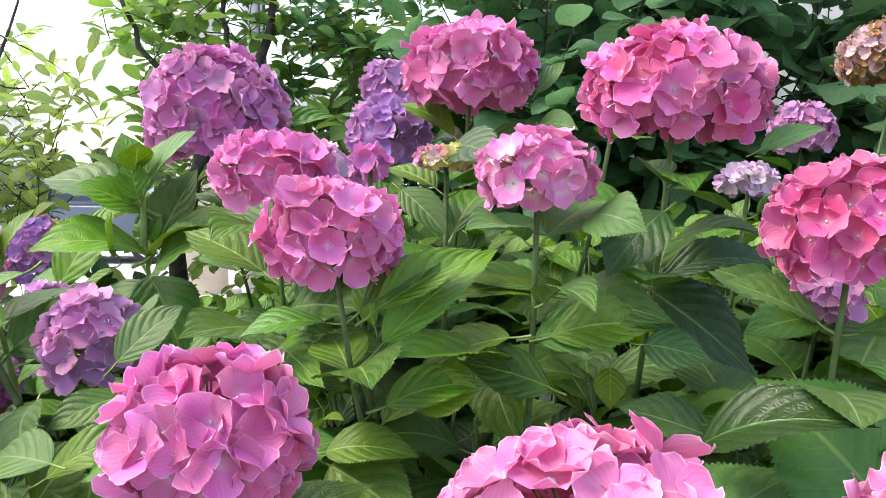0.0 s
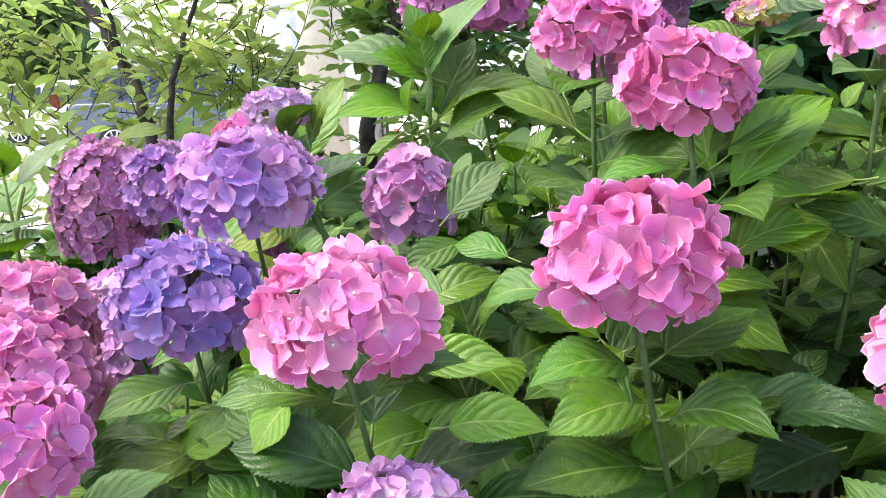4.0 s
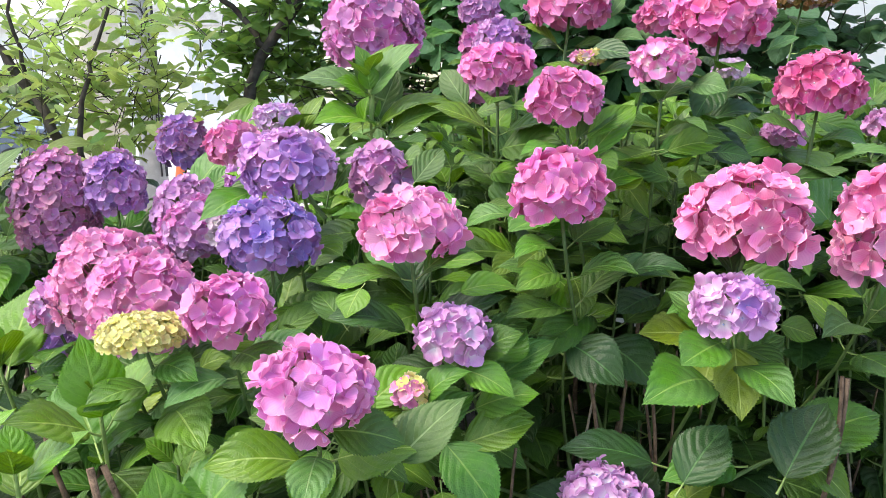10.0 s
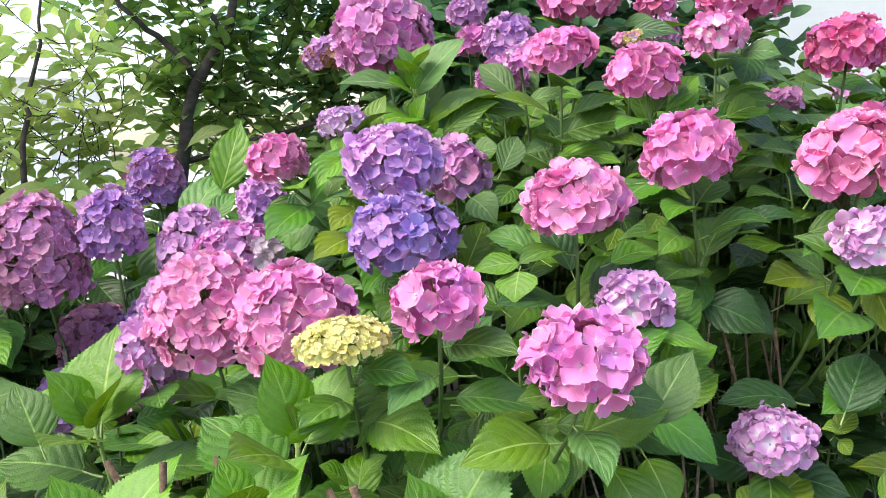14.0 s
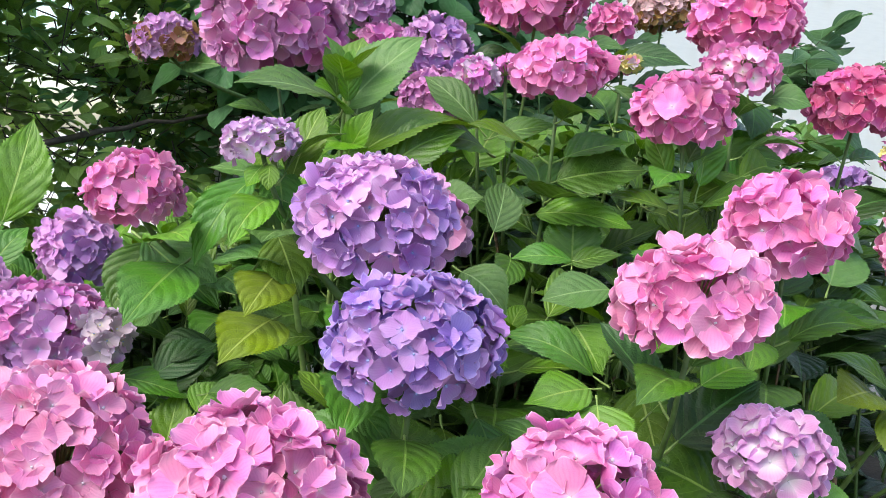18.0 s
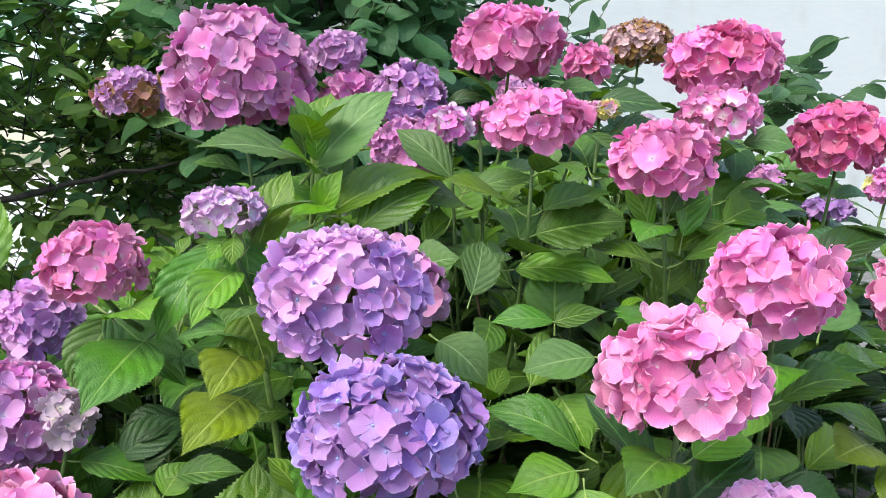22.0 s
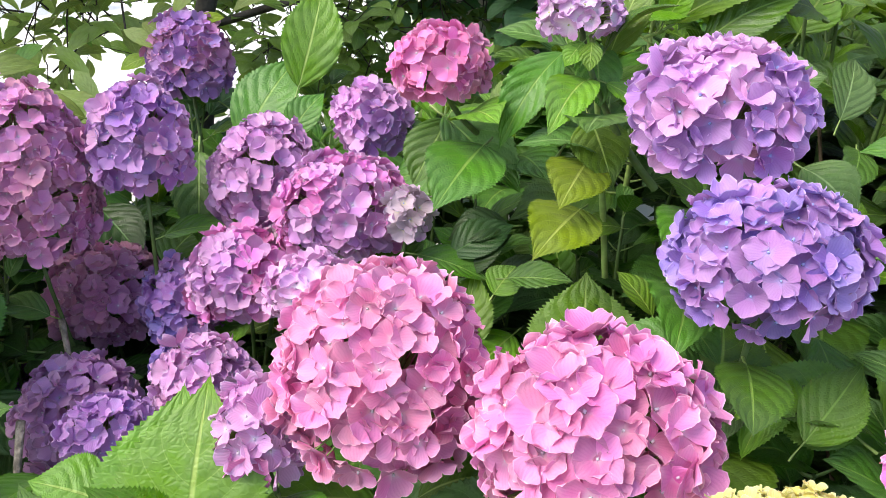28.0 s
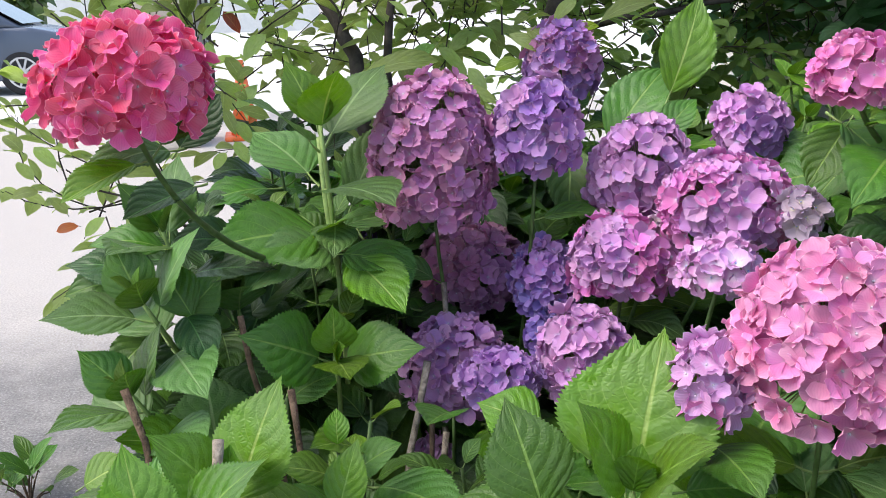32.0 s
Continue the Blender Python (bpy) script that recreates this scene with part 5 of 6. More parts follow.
red.leaf((-1.957, 1.913, 0.692), (-1.875, 1.829, 0.639), 1.05, "dark", (0.10, -0.69, 1.02))
red.leaf((-1.999, 1.511, 0.650), (-1.925, 1.515, 0.682), 1.14, "light", (0.15, -0.64, 1.11))
dusky.leaf((-1.252, 1.846, 0.435), (-1.386, 1.795, 0.381), 1.34, "dark", (-0.19, -0.63, 1.11))

# lime leaves on the stem of the pale lilac head
blue.leaf((-0.705, 1.270, 1.075), (-0.803, 1.200, 1.040), 0.90, "yellow", (-0.40, -0.65, 0.80), 8)
blue.leaf((-0.722, 1.262, 1.012), (-0.857, 1.180, 0.990), 0.80, "yellow", (-0.35, -0.60, 0.90), 8)
blue.leaf((-0.712, 1.262, 1.185), (-0.818, 1.200, 1.140), 0.80, "light", (-0.40, -0.60, 0.85))
blue.leaf((-0.690, 1.250, 1.180), (-0.640, 1.180, 1.120), 0.90, "light", (0.20, -0.60, 0.85))
blue.leaf((-0.785, 1.410, 1.085), (-0.919, 1.320, 1.030), 0.85, "mid", (-0.30, -0.60, 0.90), 8)
blue.stem((-0.640, 1.310, 0.880), (-0.696, 1.275, 1.240), 0.0052, 0.0040, "pale", (0.006, 0.004, 0))

# a tall fresh shoot
blue.leaf((-0.486, 1.380, 1.315), (-0.667, 1.424, 1.363), 0.85, "grey", (0.1, -0.5, 1), 2)
blue.leaf((-0.486, 1.380, 1.315), (-0.373, 1.303, 1.431), 0.95, "grey", (-0.6, -0.5, 0.6), 0)
blue.leaf((-0.486, 1.400, 1.335), (-0.507, 1.398, 1.417), 0.95, "grey", (0, -0.8, 0.5), 3)
blue.leaf((-0.486, 1.370, 1.325), (-0.495, 1.362, 1.392), 1.1, "young", (0, -0.8, 0.3), 3)
blue.leaf((-0.486, 1.380, 1.305), (-0.575, 1.335, 1.352), 1.0, "young", (0.2, -0.6, 0.8), 2)
blue.leaf((-0.475, 1.380, 1.235), (-0.635, 1.302, 1.255), 1.0, "light", (0, -0.4, 0.9), 1)
blue.leaf((-0.470, 1.370, 1.235), (-0.265, 1.278, 1.282), 0.9, "light", (0, -0.4, 0.9), 1)
blue.leaf((-0.470, 1.396, 1.245), (-0.406, 1.426, 1.375), 0.95, "grey", (-0.2, -0.9, 0.3), 6)
blue.leaf((-0.513, 1.343, 1.239), (-0.498, 1.288, 1.310), 0.9, "light", (-0.3, -0.6, 0.6), 6)
blue.leaf((-0.480, 1.390, 1.200), (-0.400, 1.300, 1.080), 1.0, "mid", (0.2, -0.6, 0.8), 5)
blue.leaf((-0.480, 1.390, 1.190), (-0.600, 1.360, 1.080), 1.0, "mid", (-0.2, -0.6, 0.8), 5)
blue.stem((-0.50, 1.44, 0.95), (-0.486, 1.38, 1.335), 0.0048, 0.0036, "pale", (0.006, 0.004, 0))

blue.whorl(-0.488, 1.366, 1.372, 0.085, 0.6, (0.0, -0.3, 1), ("young", "young", "light"), 3, (-0.486, 1.38, 1.25))

# cut and bare stubs
red.stem((-1.824, 1.396, 0.050), (-1.948, 1.633, 0.740), 0.0076, 0.0067, "wood", (0.006, 0.004, 0), "stub")
red.stem((-1.914, 1.131, 0.168), (-1.790, 1.298, 0.808), 0.0081, 0.0070, "grey", (0.006, 0.004, 0), "stub")
red.stem((-1.659, 1.413, 0.050), (-1.691, 1.621, 0.712), 0.0072, 0.0063, "wood", (0.006, 0.004, 0), "stub")
red.stem((-1.659, 1.534, 0.098), (-1.765, 1.769, 0.794), 0.0068, 0.0059, "wood", (0.006, 0.004, 0), "stub")
red.stem((-1.625, 1.512, 0.050), (-1.452, 1.675, 0.711), 0.0076, 0.0067, "grey", (0.006, 0.004, 0), "stub")
red.stem((-1.491, 1.536, 0.050), (-1.443, 1.692, 0.597), 0.0059, 0.0052, "wood", (0.006, 0.004, 0), "stub")
red.stem((-1.491, 1.483, 0.050), (-1.430, 1.634, 0.592), 0.0068, 0.0059, "grey", (0.006, 0.004, 0), "stub")
dusky.stem((-1.419, 1.752, 0.110), (-1.362, 1.937, 0.762), 0.0068, 0.0059, "grey", (0.006, 0.004, 0), "stub")
blue.stem((-1.101, 0.768, 0.084), (-1.322, 0.961, 0.749), 0.0076, 0.0067, "wood", (0.006, 0.004, 0), "stub")
blue.stem((-0.975, 0.392, 0.120), (-1.030, 0.515, 0.773), 0.0068, 0.0059, "wood", (0.006, 0.004, 0), "stub")
blue.stem((-1.058, 0.648, 0.133), (-1.166, 0.790, 0.766), 0.0068, 0.0059, "wood", (0.006, 0.004, 0), "stub")
rose.stem((-0.167, 1.227, 0.383), (-0.184, 1.330, 1.099), 0.0043, 0.0037, "wood", (0.006, 0.004, 0), "stub")
rose.stem((-0.055, 1.117, 0.389), (-0.023, 1.171, 1.096), 0.0051, 0.0044, "wood", (0.006, 0.004, 0), "stub")
rose.stem((-0.144, 0.864, 0.172), (0.073, 1.025, 0.777), 0.0051, 0.0044, "wood", (0.006, 0.004, 0), "stub")
blue.stem((-1.200, 1.148, 0.084), (-1.185, 1.373, 0.717), 0.0068, 0.0059, "wood", (0.006, 0.004, 0), "stub")

# green stems of standing shoots and bare twigs in the depth
red.stem((-1.581, 1.870, 0.839), (-1.595, 1.943, 1.070), 0.0069, 0.0060, "pale", name="stem")
rose.stem((-0.149, 0.710, 0.286), (-0.146, 0.755, 0.751), 0.0046, 0.0040, "wood", name="twig")
rose.stem((-0.095, 0.754, 0.286), (-0.053, 0.791, 0.743), 0.0034, 0.0030, "wood", name="twig")
rose.stem((-0.056, 0.700, 0.303), (-0.028, 0.733, 0.732), 0.0040, 0.0035, "wood", name="twig")
rose.stem((-0.138, 0.771, 0.335), (-0.174, 0.801, 0.703), 0.0029, 0.0025, "wood", name="twig")
rose.stem((0.008, 0.746, 0.326), (-0.021, 0.778, 0.706), 0.0034, 0.0030, "wood", name="twig")
rose.stem((-0.330, 0.684, 0.273), (-0.313, 0.707, 0.643), 0.0034, 0.0030, "wood", name="twig")
rose.stem((0.075, 0.600, 0.582), (0.198, 0.590, 0.624), 0.0046, 0.0040, "green", name="stem")
rose.stem((0.160, 0.532, 0.400), (0.266, 0.543, 0.779), 0.0057, 0.0050, "wood", name="twig")
rose.stem((0.210, 0.543, 0.491), (0.256, 0.545, 0.784), 0.0046, 0.0040, "wood", name="twig")
blue.stem((-1.245, 0.731, 0.318), (-1.246, 0.777, 0.785), 0.0069, 0.0060, "wood", name="twig")
blue.stem((-0.975, 0.592, 0.348), (-1.036, 0.629, 0.728), 0.0069, 0.0060, "wood", name="twig")


# fresh shoots that stand out in front
rose.whorl(-0.118, 1.190, 1.075, 0.085, 0.8, (-0.2, -0.35, 1), ("mid", "mid", "mid"), 3)
blue.whorl(-1.050, 0.710, 0.790, 0.160, 0.5, (0.1, -0.35, 1))
red.whorl(-1.330, 1.110, 0.775, 0.165, 0.9, (-0.05, -0.3, 1))
blue.whorl(-1.167, 0.612, 0.738, 0.105, 0.2, (0.1, -0.2, 1), ("yellow", "young", "young", "light"))
blue.whorl(-0.806, 0.622, 0.657, 0.145, 0.8, (0.0, -0.3, 1), ("light", "mid", "mid", "mid"))
blue.whorl(-0.927, 0.520, 0.640, 0.165, 0.3, (0.1, -0.4, 1), ("young", "light", "mid", "mid"))
red.whorl(-1.372, 0.760, 0.690, 0.165, 0.4, (0.0, -0.4, 1), ("young", "young", "light", "mid"))
red.whorl(-1.600, 1.100, 0.590, 0.165, 0.7, (0.0, -0.3, 1), ("young", "young", "light", "mid"))
red.whorl(-1.598, 1.870, 1.105, 0.165, 0.6, (0.0, -0.2, 1), ("light", "light", "grey", "grey"), 5, (-1.575, 1.86, 0.55))
red.leaf((-1.592, 1.845, 0.880), (-1.735, 1.780, 0.895), 0.95, "grey", (-0.10, -0.50, 0.95), 8)
red.leaf((-1.572, 1.840, 0.870), (-1.450, 1.770, 0.850), 0.95, "mid", (0.10, -0.50, 0.95), 8)
red.leaf((-1.585, 1.830, 0.930), (-1.600, 1.720, 0.900), 0.95, "grey", (0.00, -0.60, 0.90), 8)
red.whorl(-1.608, 1.730, 0.715, 0.150, 0.0, (0.05, -0.8, 0.6), ("young", "light", "mid"), 3, (-1.60, 1.85, 0.45))
red.whorl(-1.785, 1.300, 0.725, 0.160, 1.1, (0.0, -0.35, 1), ("young", "young", "light", "mid"))
red.whorl(-1.921, 1.750, 0.841, 0.140, 0.3, (-0.35, -0.3, 1), ("light", "mid", "grey", "grey"))
red.whorl(-1.890, 1.880, 0.930, 0.140, 1.2, (-0.15, -0.3, 1), ("mid", "mid", "grey", "dark"))
red.whorl(-1.950, 1.700, 0.700, 0.130, 0.7, (-0.4, -0.2, 1), ("light", "mid", "mid", "grey"))
red.whorl(-1.770, 1.880, 0.770, 0.150, 0.2, (0.0, -0.4, 1), ("mid", "grey", "grey", "dark"))
red.whorl(-1.874, 1.220, 0.720, 0.150, 0.2, (-0.1, -0.3, 1), ("young", "light", "mid", "mid"))

# ---- filling shoots within the shrubs ----
def canopy(x, y):
    """Height of the shrubs' leafy top over a place in the bed."""
    tops = ((-1.9, 1.5, 0.95), (-1.5, 1.2, 0.62), (-1.2, 0.9, 0.55), (-0.9, 0.5, 0.52), (-0.6, 0.45, 0.46), (-0.2, 0.5, 0.40), (0.1, 0.5, 0.42), (0.5, 0.5, 0.50),
            (-0.5, 0.8, 0.86), (-0.1, 0.8, 0.96), (0.35, 0.8, 1.04), (-0.75, 1.15, 0.96), (-0.2, 1.1, 1.14), (0.2, 1.1, 1.20), (0.6, 1.2, 1.15), (1.1, 1.3, 1.10),
            (-0.4, 1.6, 1.22), (0.0, 1.6, 1.32), (0.5, 1.7, 1.28), (-0.9, 1.7, 0.92), (-1.3, 1.8, 0.75), (-1.3, 2.3, 0.9), (-0.7, 2.2, 1.05), (-0.1, 2.2, 1.25), (0.7, 2.3, 1.25), (1.4, 1.8, 1.1))
    s = w = 0.0
    for a, b, c in tops:
        k = 1 / ((a - x) ** 2 + (b - y) ** 2 + 0.01) ** 1.5
        s, w = s + k * c, w + k
    return s / w


for i in range(24):
    x, y = rng.uniform(-0.75, 0.75), rng.uniform(0.82, 1.35)
    lean = rng.normal(0, 0.10, 2)
    rose.stem((x, y, 0.03), (x + lean[0], y - 0.05 + lean[1], rng.uniform(0.5, 0.86)), rng.uniform(0.003, 0.0055), 0.0022, "wood" if i % 3 else "grey", name="twig")
for s in (rose, blue, mauve, dusky, red):
    s.leaf_out()
for i in range(330):
    for _ in range(30):
        x, y = rng.uniform(-1.72, 1.25), rng.uniform(0.42, 2.35)
        if y > (0.86 if x > -0.5 else 0.62) + max(0.0, -0.85 - x) * 0.8:
            break
    top = canopy(x, y)
    z = top - abs(rng.normal(0.06, 0.16))
    if z < 0.2:
        continue
    owner = min((rose, blue, mauve, dusky, red), key=lambda s: (s.foot[0] - x) ** 2 + (s.foot[1] - y) ** 2)
    # Deep and low shoots get the dark leaf: shade put into their colour.
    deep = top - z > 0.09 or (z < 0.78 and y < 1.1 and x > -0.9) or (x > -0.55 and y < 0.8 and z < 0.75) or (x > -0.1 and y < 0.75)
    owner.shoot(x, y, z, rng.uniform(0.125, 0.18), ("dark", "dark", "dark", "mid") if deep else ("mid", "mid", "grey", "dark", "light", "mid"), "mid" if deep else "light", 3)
# Inner shoots, their shade put into the colour by the dark leaf.
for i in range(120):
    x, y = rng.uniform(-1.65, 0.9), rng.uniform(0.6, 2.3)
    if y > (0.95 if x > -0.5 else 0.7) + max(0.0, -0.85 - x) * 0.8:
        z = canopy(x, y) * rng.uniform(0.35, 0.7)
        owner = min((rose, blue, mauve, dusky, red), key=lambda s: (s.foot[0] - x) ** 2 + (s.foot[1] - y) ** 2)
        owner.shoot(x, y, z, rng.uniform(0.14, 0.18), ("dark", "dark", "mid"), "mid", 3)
# Backing shoots in mostly dark leaves, which paint in the shade behind.
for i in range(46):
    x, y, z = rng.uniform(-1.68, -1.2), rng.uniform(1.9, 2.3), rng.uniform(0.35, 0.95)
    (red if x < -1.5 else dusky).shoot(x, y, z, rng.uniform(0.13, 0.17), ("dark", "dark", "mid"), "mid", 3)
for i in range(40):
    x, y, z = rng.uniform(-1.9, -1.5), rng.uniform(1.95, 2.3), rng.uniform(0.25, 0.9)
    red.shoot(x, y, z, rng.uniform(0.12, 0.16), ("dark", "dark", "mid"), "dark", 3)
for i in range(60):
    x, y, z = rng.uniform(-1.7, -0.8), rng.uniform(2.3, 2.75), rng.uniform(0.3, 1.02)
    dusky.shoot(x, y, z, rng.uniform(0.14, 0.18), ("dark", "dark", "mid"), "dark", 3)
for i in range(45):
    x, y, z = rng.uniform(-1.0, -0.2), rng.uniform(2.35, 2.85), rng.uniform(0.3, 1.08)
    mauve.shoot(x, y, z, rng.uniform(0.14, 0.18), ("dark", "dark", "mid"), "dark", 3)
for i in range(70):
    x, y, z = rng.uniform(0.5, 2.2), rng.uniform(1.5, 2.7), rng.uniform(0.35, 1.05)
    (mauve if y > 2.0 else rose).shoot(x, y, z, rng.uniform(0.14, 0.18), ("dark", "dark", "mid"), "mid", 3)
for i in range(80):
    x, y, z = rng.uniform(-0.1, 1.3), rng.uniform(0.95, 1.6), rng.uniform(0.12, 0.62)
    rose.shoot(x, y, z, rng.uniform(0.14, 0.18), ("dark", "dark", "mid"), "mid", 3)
for i in range(40):
    x, y, z = rng.uniform(0.45, 1.25), rng.uniform(1.2, 1.75), rng.uniform(0.95, 1.30)
    rose.shoot(x, y, z, rng.uniform(0.14, 0.18), ("dark", "mid", "mid", "grey"), "mid", 3)
for s in (rose, blue, mauve, dusky, red):
    s.done()


# ---- trees and the shrubs behind ----
def leafy_twig(pieces, wood, a, b, count, size, shapes, droop=0.1):
    """A thin twig with leaves on alternate sides."""
    line = bend(a, b, rng.normal(0, 0.03, 3), 6)
    v, f = tube_arrays(line, np.linspace(0.0024, 0.001, 6), 4)
    wood.append((v, f, np.zeros((len(v), 2)), np.zeros(len(f), int)))
    d = line[-1] - line[0]
    d /= np.linalg.norm(d) + 1e-9
    s = np.cross(d, (0, 0, 1))
    s /= np.linalg.norm(s) + 1e-9
    for k in range(count):
        u = 0.12 + 0.88 * k / max(1, count - 1)
        i = u * 5
        p = line[int(i)] + (line[min(int(i) + 1, 5)] - line[int(i)]) * (i - int(i))
        way = d * rng.uniform(0.3, 0.8) + s * (1 if k % 2 else -1) * rng.uniform(0.5, 1.0) + np.array((0, 0, rng.uniform(-0.35, 0.45) - droop))
        if k == count - 1:
            way = d + np.array((0, 0, -droop))
        way /= np.linalg.norm(way)
        ln = size * rng.uniform(0.7, 1.25)
        up = np.array((rng.normal(0, 0.5), rng.normal(-0.3, 0.5), 1.0))
        pieces.append(moved(shapes[int(rng.integers(len(shapes)))], frame_of(way, up, ln * rng.uniform(0.85, 1.2), ln, ln, p + way * 0.08 * ln)))


def tree(label, category, name, foot, trunks, crowns, leaf_kinds, size, shapes, twig_len, per_twig, droop=0.1):
    """trunks: lines of (places, radii); crowns: (centre, radii, number of twigs)."""
    root = thing(name, pose(*foot), label, category)
    for pts, radii in trunks:
        pts = np.array(pts, float)
        t = np.linspace(0, len(pts) - 1, 4 * len(pts))
        fine = np.stack([np.interp(t, np.arange(len(pts)), pts[:, i]) for i in range(3)], 1)
        fine[1:-1] += rng.normal(0, 0.006, fine[1:-1].shape)
        v, f = tube_arrays(fine, np.interp(t, np.arange(len(pts)), radii), 8)
        hang(new("trunk" if radii[0] > 0.02 else "limb", raw_mesh("trunk", v, f, mats=(STEM["bark"],))), root)
    wood = []
    for (centre, radii, twigs), kind in zip(crowns, leaf_kinds):
        pieces = []
        centre, radii = np.array(centre), np.array(radii)
        for _ in range(twigs):
            d = rng.normal(0, 1, 3)
            d /= np.linalg.norm(d)
            p = centre + d * radii * rng.uniform(0.15, 1.0) ** 0.5
            way = d * 0.7 + rng.normal(0, 0.45, 3) + np.array((0, 0, 0.25))
            way /= np.linalg.norm(way)
            leafy_twig(pieces, wood, p - way * twig_len * 0.5, p + way * twig_len * rng.uniform(0.3, 0.7), per_twig, size, shapes, droop)
        V, F, U, I = joined(pieces)
        hang(tagged(new("crown", raw_mesh("crown", V, F, U, (LEAF[kind], STEM["green"]), I)), kind="stuff"), root)
    V, F, U, I = joined(wood)
    hang(tagged(new("twig_mass", raw_mesh("twig_mass", V, F, U, (STEM["bark"],), I)), kind="stuff"), root)
    return root


def branch_leaf(base, tip, width, kind, up):
    base, tip = np.array(base), np.array(tip)
    ln = float(np.linalg.norm(tip - base))
    v, f, u, i = moved(SMALL_LEAVES[int(rng.integers(4))], frame_of(tip - base, up, ln * width, ln, ln, base))
    hang(new("leaf", raw_mesh("leaf", v, f, u, (LEAF[kind], STEM["green"]), i)), young)


young = tree("slender young tree with dark trunks and sparse fresh leaves", "tree", "young_tree", (-1.38, 2.42, 0.03),
     [(((-1.38, 2.42, 0.03), (-1.42, 2.38, 0.7), (-1.46, 2.41, 1.19), (-1.55, 2.49, 1.35), (-1.67, 2.56, 1.54), (-1.86, 2.66, 1.73), (-2.05, 2.75, 2.15)), (0.024, 0.021, 0.018, 0.018, 0.016, 0.013, 0.005)),
      (((-1.36, 2.44, 0.03), (-1.37, 2.4, 0.9), (-1.39, 2.39, 1.26), (-1.32, 2.43, 1.46), (-1.2, 2.5, 1.9)), (0.013, 0.012, 0.010, 0.008, 0.003)),
      (((-1.55, 2.49, 1.35), (-1.57, 2.4, 1.65), (-1.53, 2.4, 2.0)), (0.008, 0.006, 0.003)),
      (((-1.40, 2.4, 0.9), (-1.75, 2.45, 1.05), (-2.1, 2.55, 1.1)), (0.008, 0.006, 0.002)),
      (((-1.39, 2.4, 0.6), (-1.8, 2.4, 0.75), (-2.15, 2.45, 0.95)), (0.007, 0.005, 0.002))],
     [((-1.6, 2.55, 1.55), (0.5, 0.4, 0.42), 66), ((-1.8, 2.55, 1.22), (0.6, 0.35, 0.3), 30), ((-2.05, 2.5, 0.9), (0.25, 0.2, 0.22), 12), ((-1.22, 2.52, 1.38), (0.28, 0.2, 0.26), 30)],
     ("tree_light", "tree_light", "tree_light", "tree_light"), 0.075, FINE_LEAVES, 0.34, 10)

# a low branch that reaches over the shrubs
branch_leaf((-1.524, 2.543, 1.116), (-1.443, 2.563, 1.202), 0.60, "tree_light", (0.02, -0.75, 0.83))
branch_leaf((-1.476, 2.470, 1.125), (-1.311, 2.438, 1.175), 0.60, "tree_light", (0.00, -0.75, 0.82))
branch_leaf((-1.439, 2.534, 1.197), (-1.343, 2.540, 1.265), 0.70, "tree_light", (-0.01, -0.75, 0.80))
branch_leaf((-1.324, 2.384, 1.087), (-1.351, 2.451, 1.177), 0.70, "tree_light", (-0.05, -0.74, 0.84))
branch_leaf((-1.235, 2.176, 1.073), (-1.372, 2.240, 1.107), 0.60, "tree_light", (-0.09, -0.74, 0.86))
branch_leaf((-1.297, 2.243, 1.124), (-1.236, 2.121, 1.041), 0.60, "tree_light", (-0.07, -0.74, 0.83))
branch_leaf((-1.134, 2.437, 1.243), (-1.233, 2.413, 1.188), 0.72, "tree_light", (-0.12, -0.74, 0.78))
branch_leaf((-1.039, 2.360, 1.202), (-1.134, 2.430, 1.255), 0.64, "tree_light", (-0.16, -0.73, 0.80))
branch_leaf((-1.202, 2.344, 1.129), (-1.255, 2.417, 1.202), 0.63, "tree_light", (-0.10, -0.74, 0.83))
branch_leaf((-1.078, 2.314, 1.170), (-1.143, 2.314, 1.151), 1.08, "yellow", (-0.14, -0.73, 0.81))
branch_leaf((-1.350, 2.560, 1.214), (-1.398, 2.618, 1.279), 0.77, "tree", (-0.04, -0.75, 0.79))
branch_leaf((-1.220, 2.536, 1.258), (-1.177, 2.451, 1.194), 0.67, "tree", (-0.08, -0.74, 0.78))
branch_leaf((-1.476, 2.199, 1.159), (-1.312, 2.170, 1.191), 0.60, "tree_light", (-0.10, -0.74, 0.82))
branch_leaf((-1.343, 2.124, 1.124), (-1.221, 2.029, 1.082), 0.60, "tree_light", (-0.15, -0.73, 0.83))
branch_leaf((-1.296, 2.110, 1.142), (-1.216, 2.044, 1.104), 0.62, "tree_light", (-0.17, -0.73, 0.82))
branch_leaf((-1.141, 2.209, 1.238), (-1.081, 2.152, 1.196), 0.78, "tree_light", (-0.22, -0.72, 0.78))
branch_leaf((-1.104, 2.202, 1.249), (-1.055, 2.151, 1.207), 0.89, "tree_light", (-0.23, -0.71, 0.78))
branch_leaf((-1.045, 2.181, 1.260), (-0.991, 2.188, 1.307), 0.84, "tree_light", (-0.26, -0.70, 0.77))
branch_leaf((-1.022, 2.173, 1.235), (-0.950, 2.153, 1.252), 0.69, "yellow", (-0.26, -0.70, 0.78))
branch_leaf((-0.906, 2.258, 1.254), (-0.769, 2.250, 1.302), 0.60, "tree_light", (-0.29, -0.69, 0.78))
branch_leaf((-1.351, 2.332, 1.176), (-1.284, 2.327, 1.212), 1.00, "tree", (-0.13, -0.74, 0.80))
branch_leaf((-1.219, 2.121, 1.113), (-1.248, 2.153, 1.172), 0.92, "tree_light", (-0.20, -0.72, 0.83))
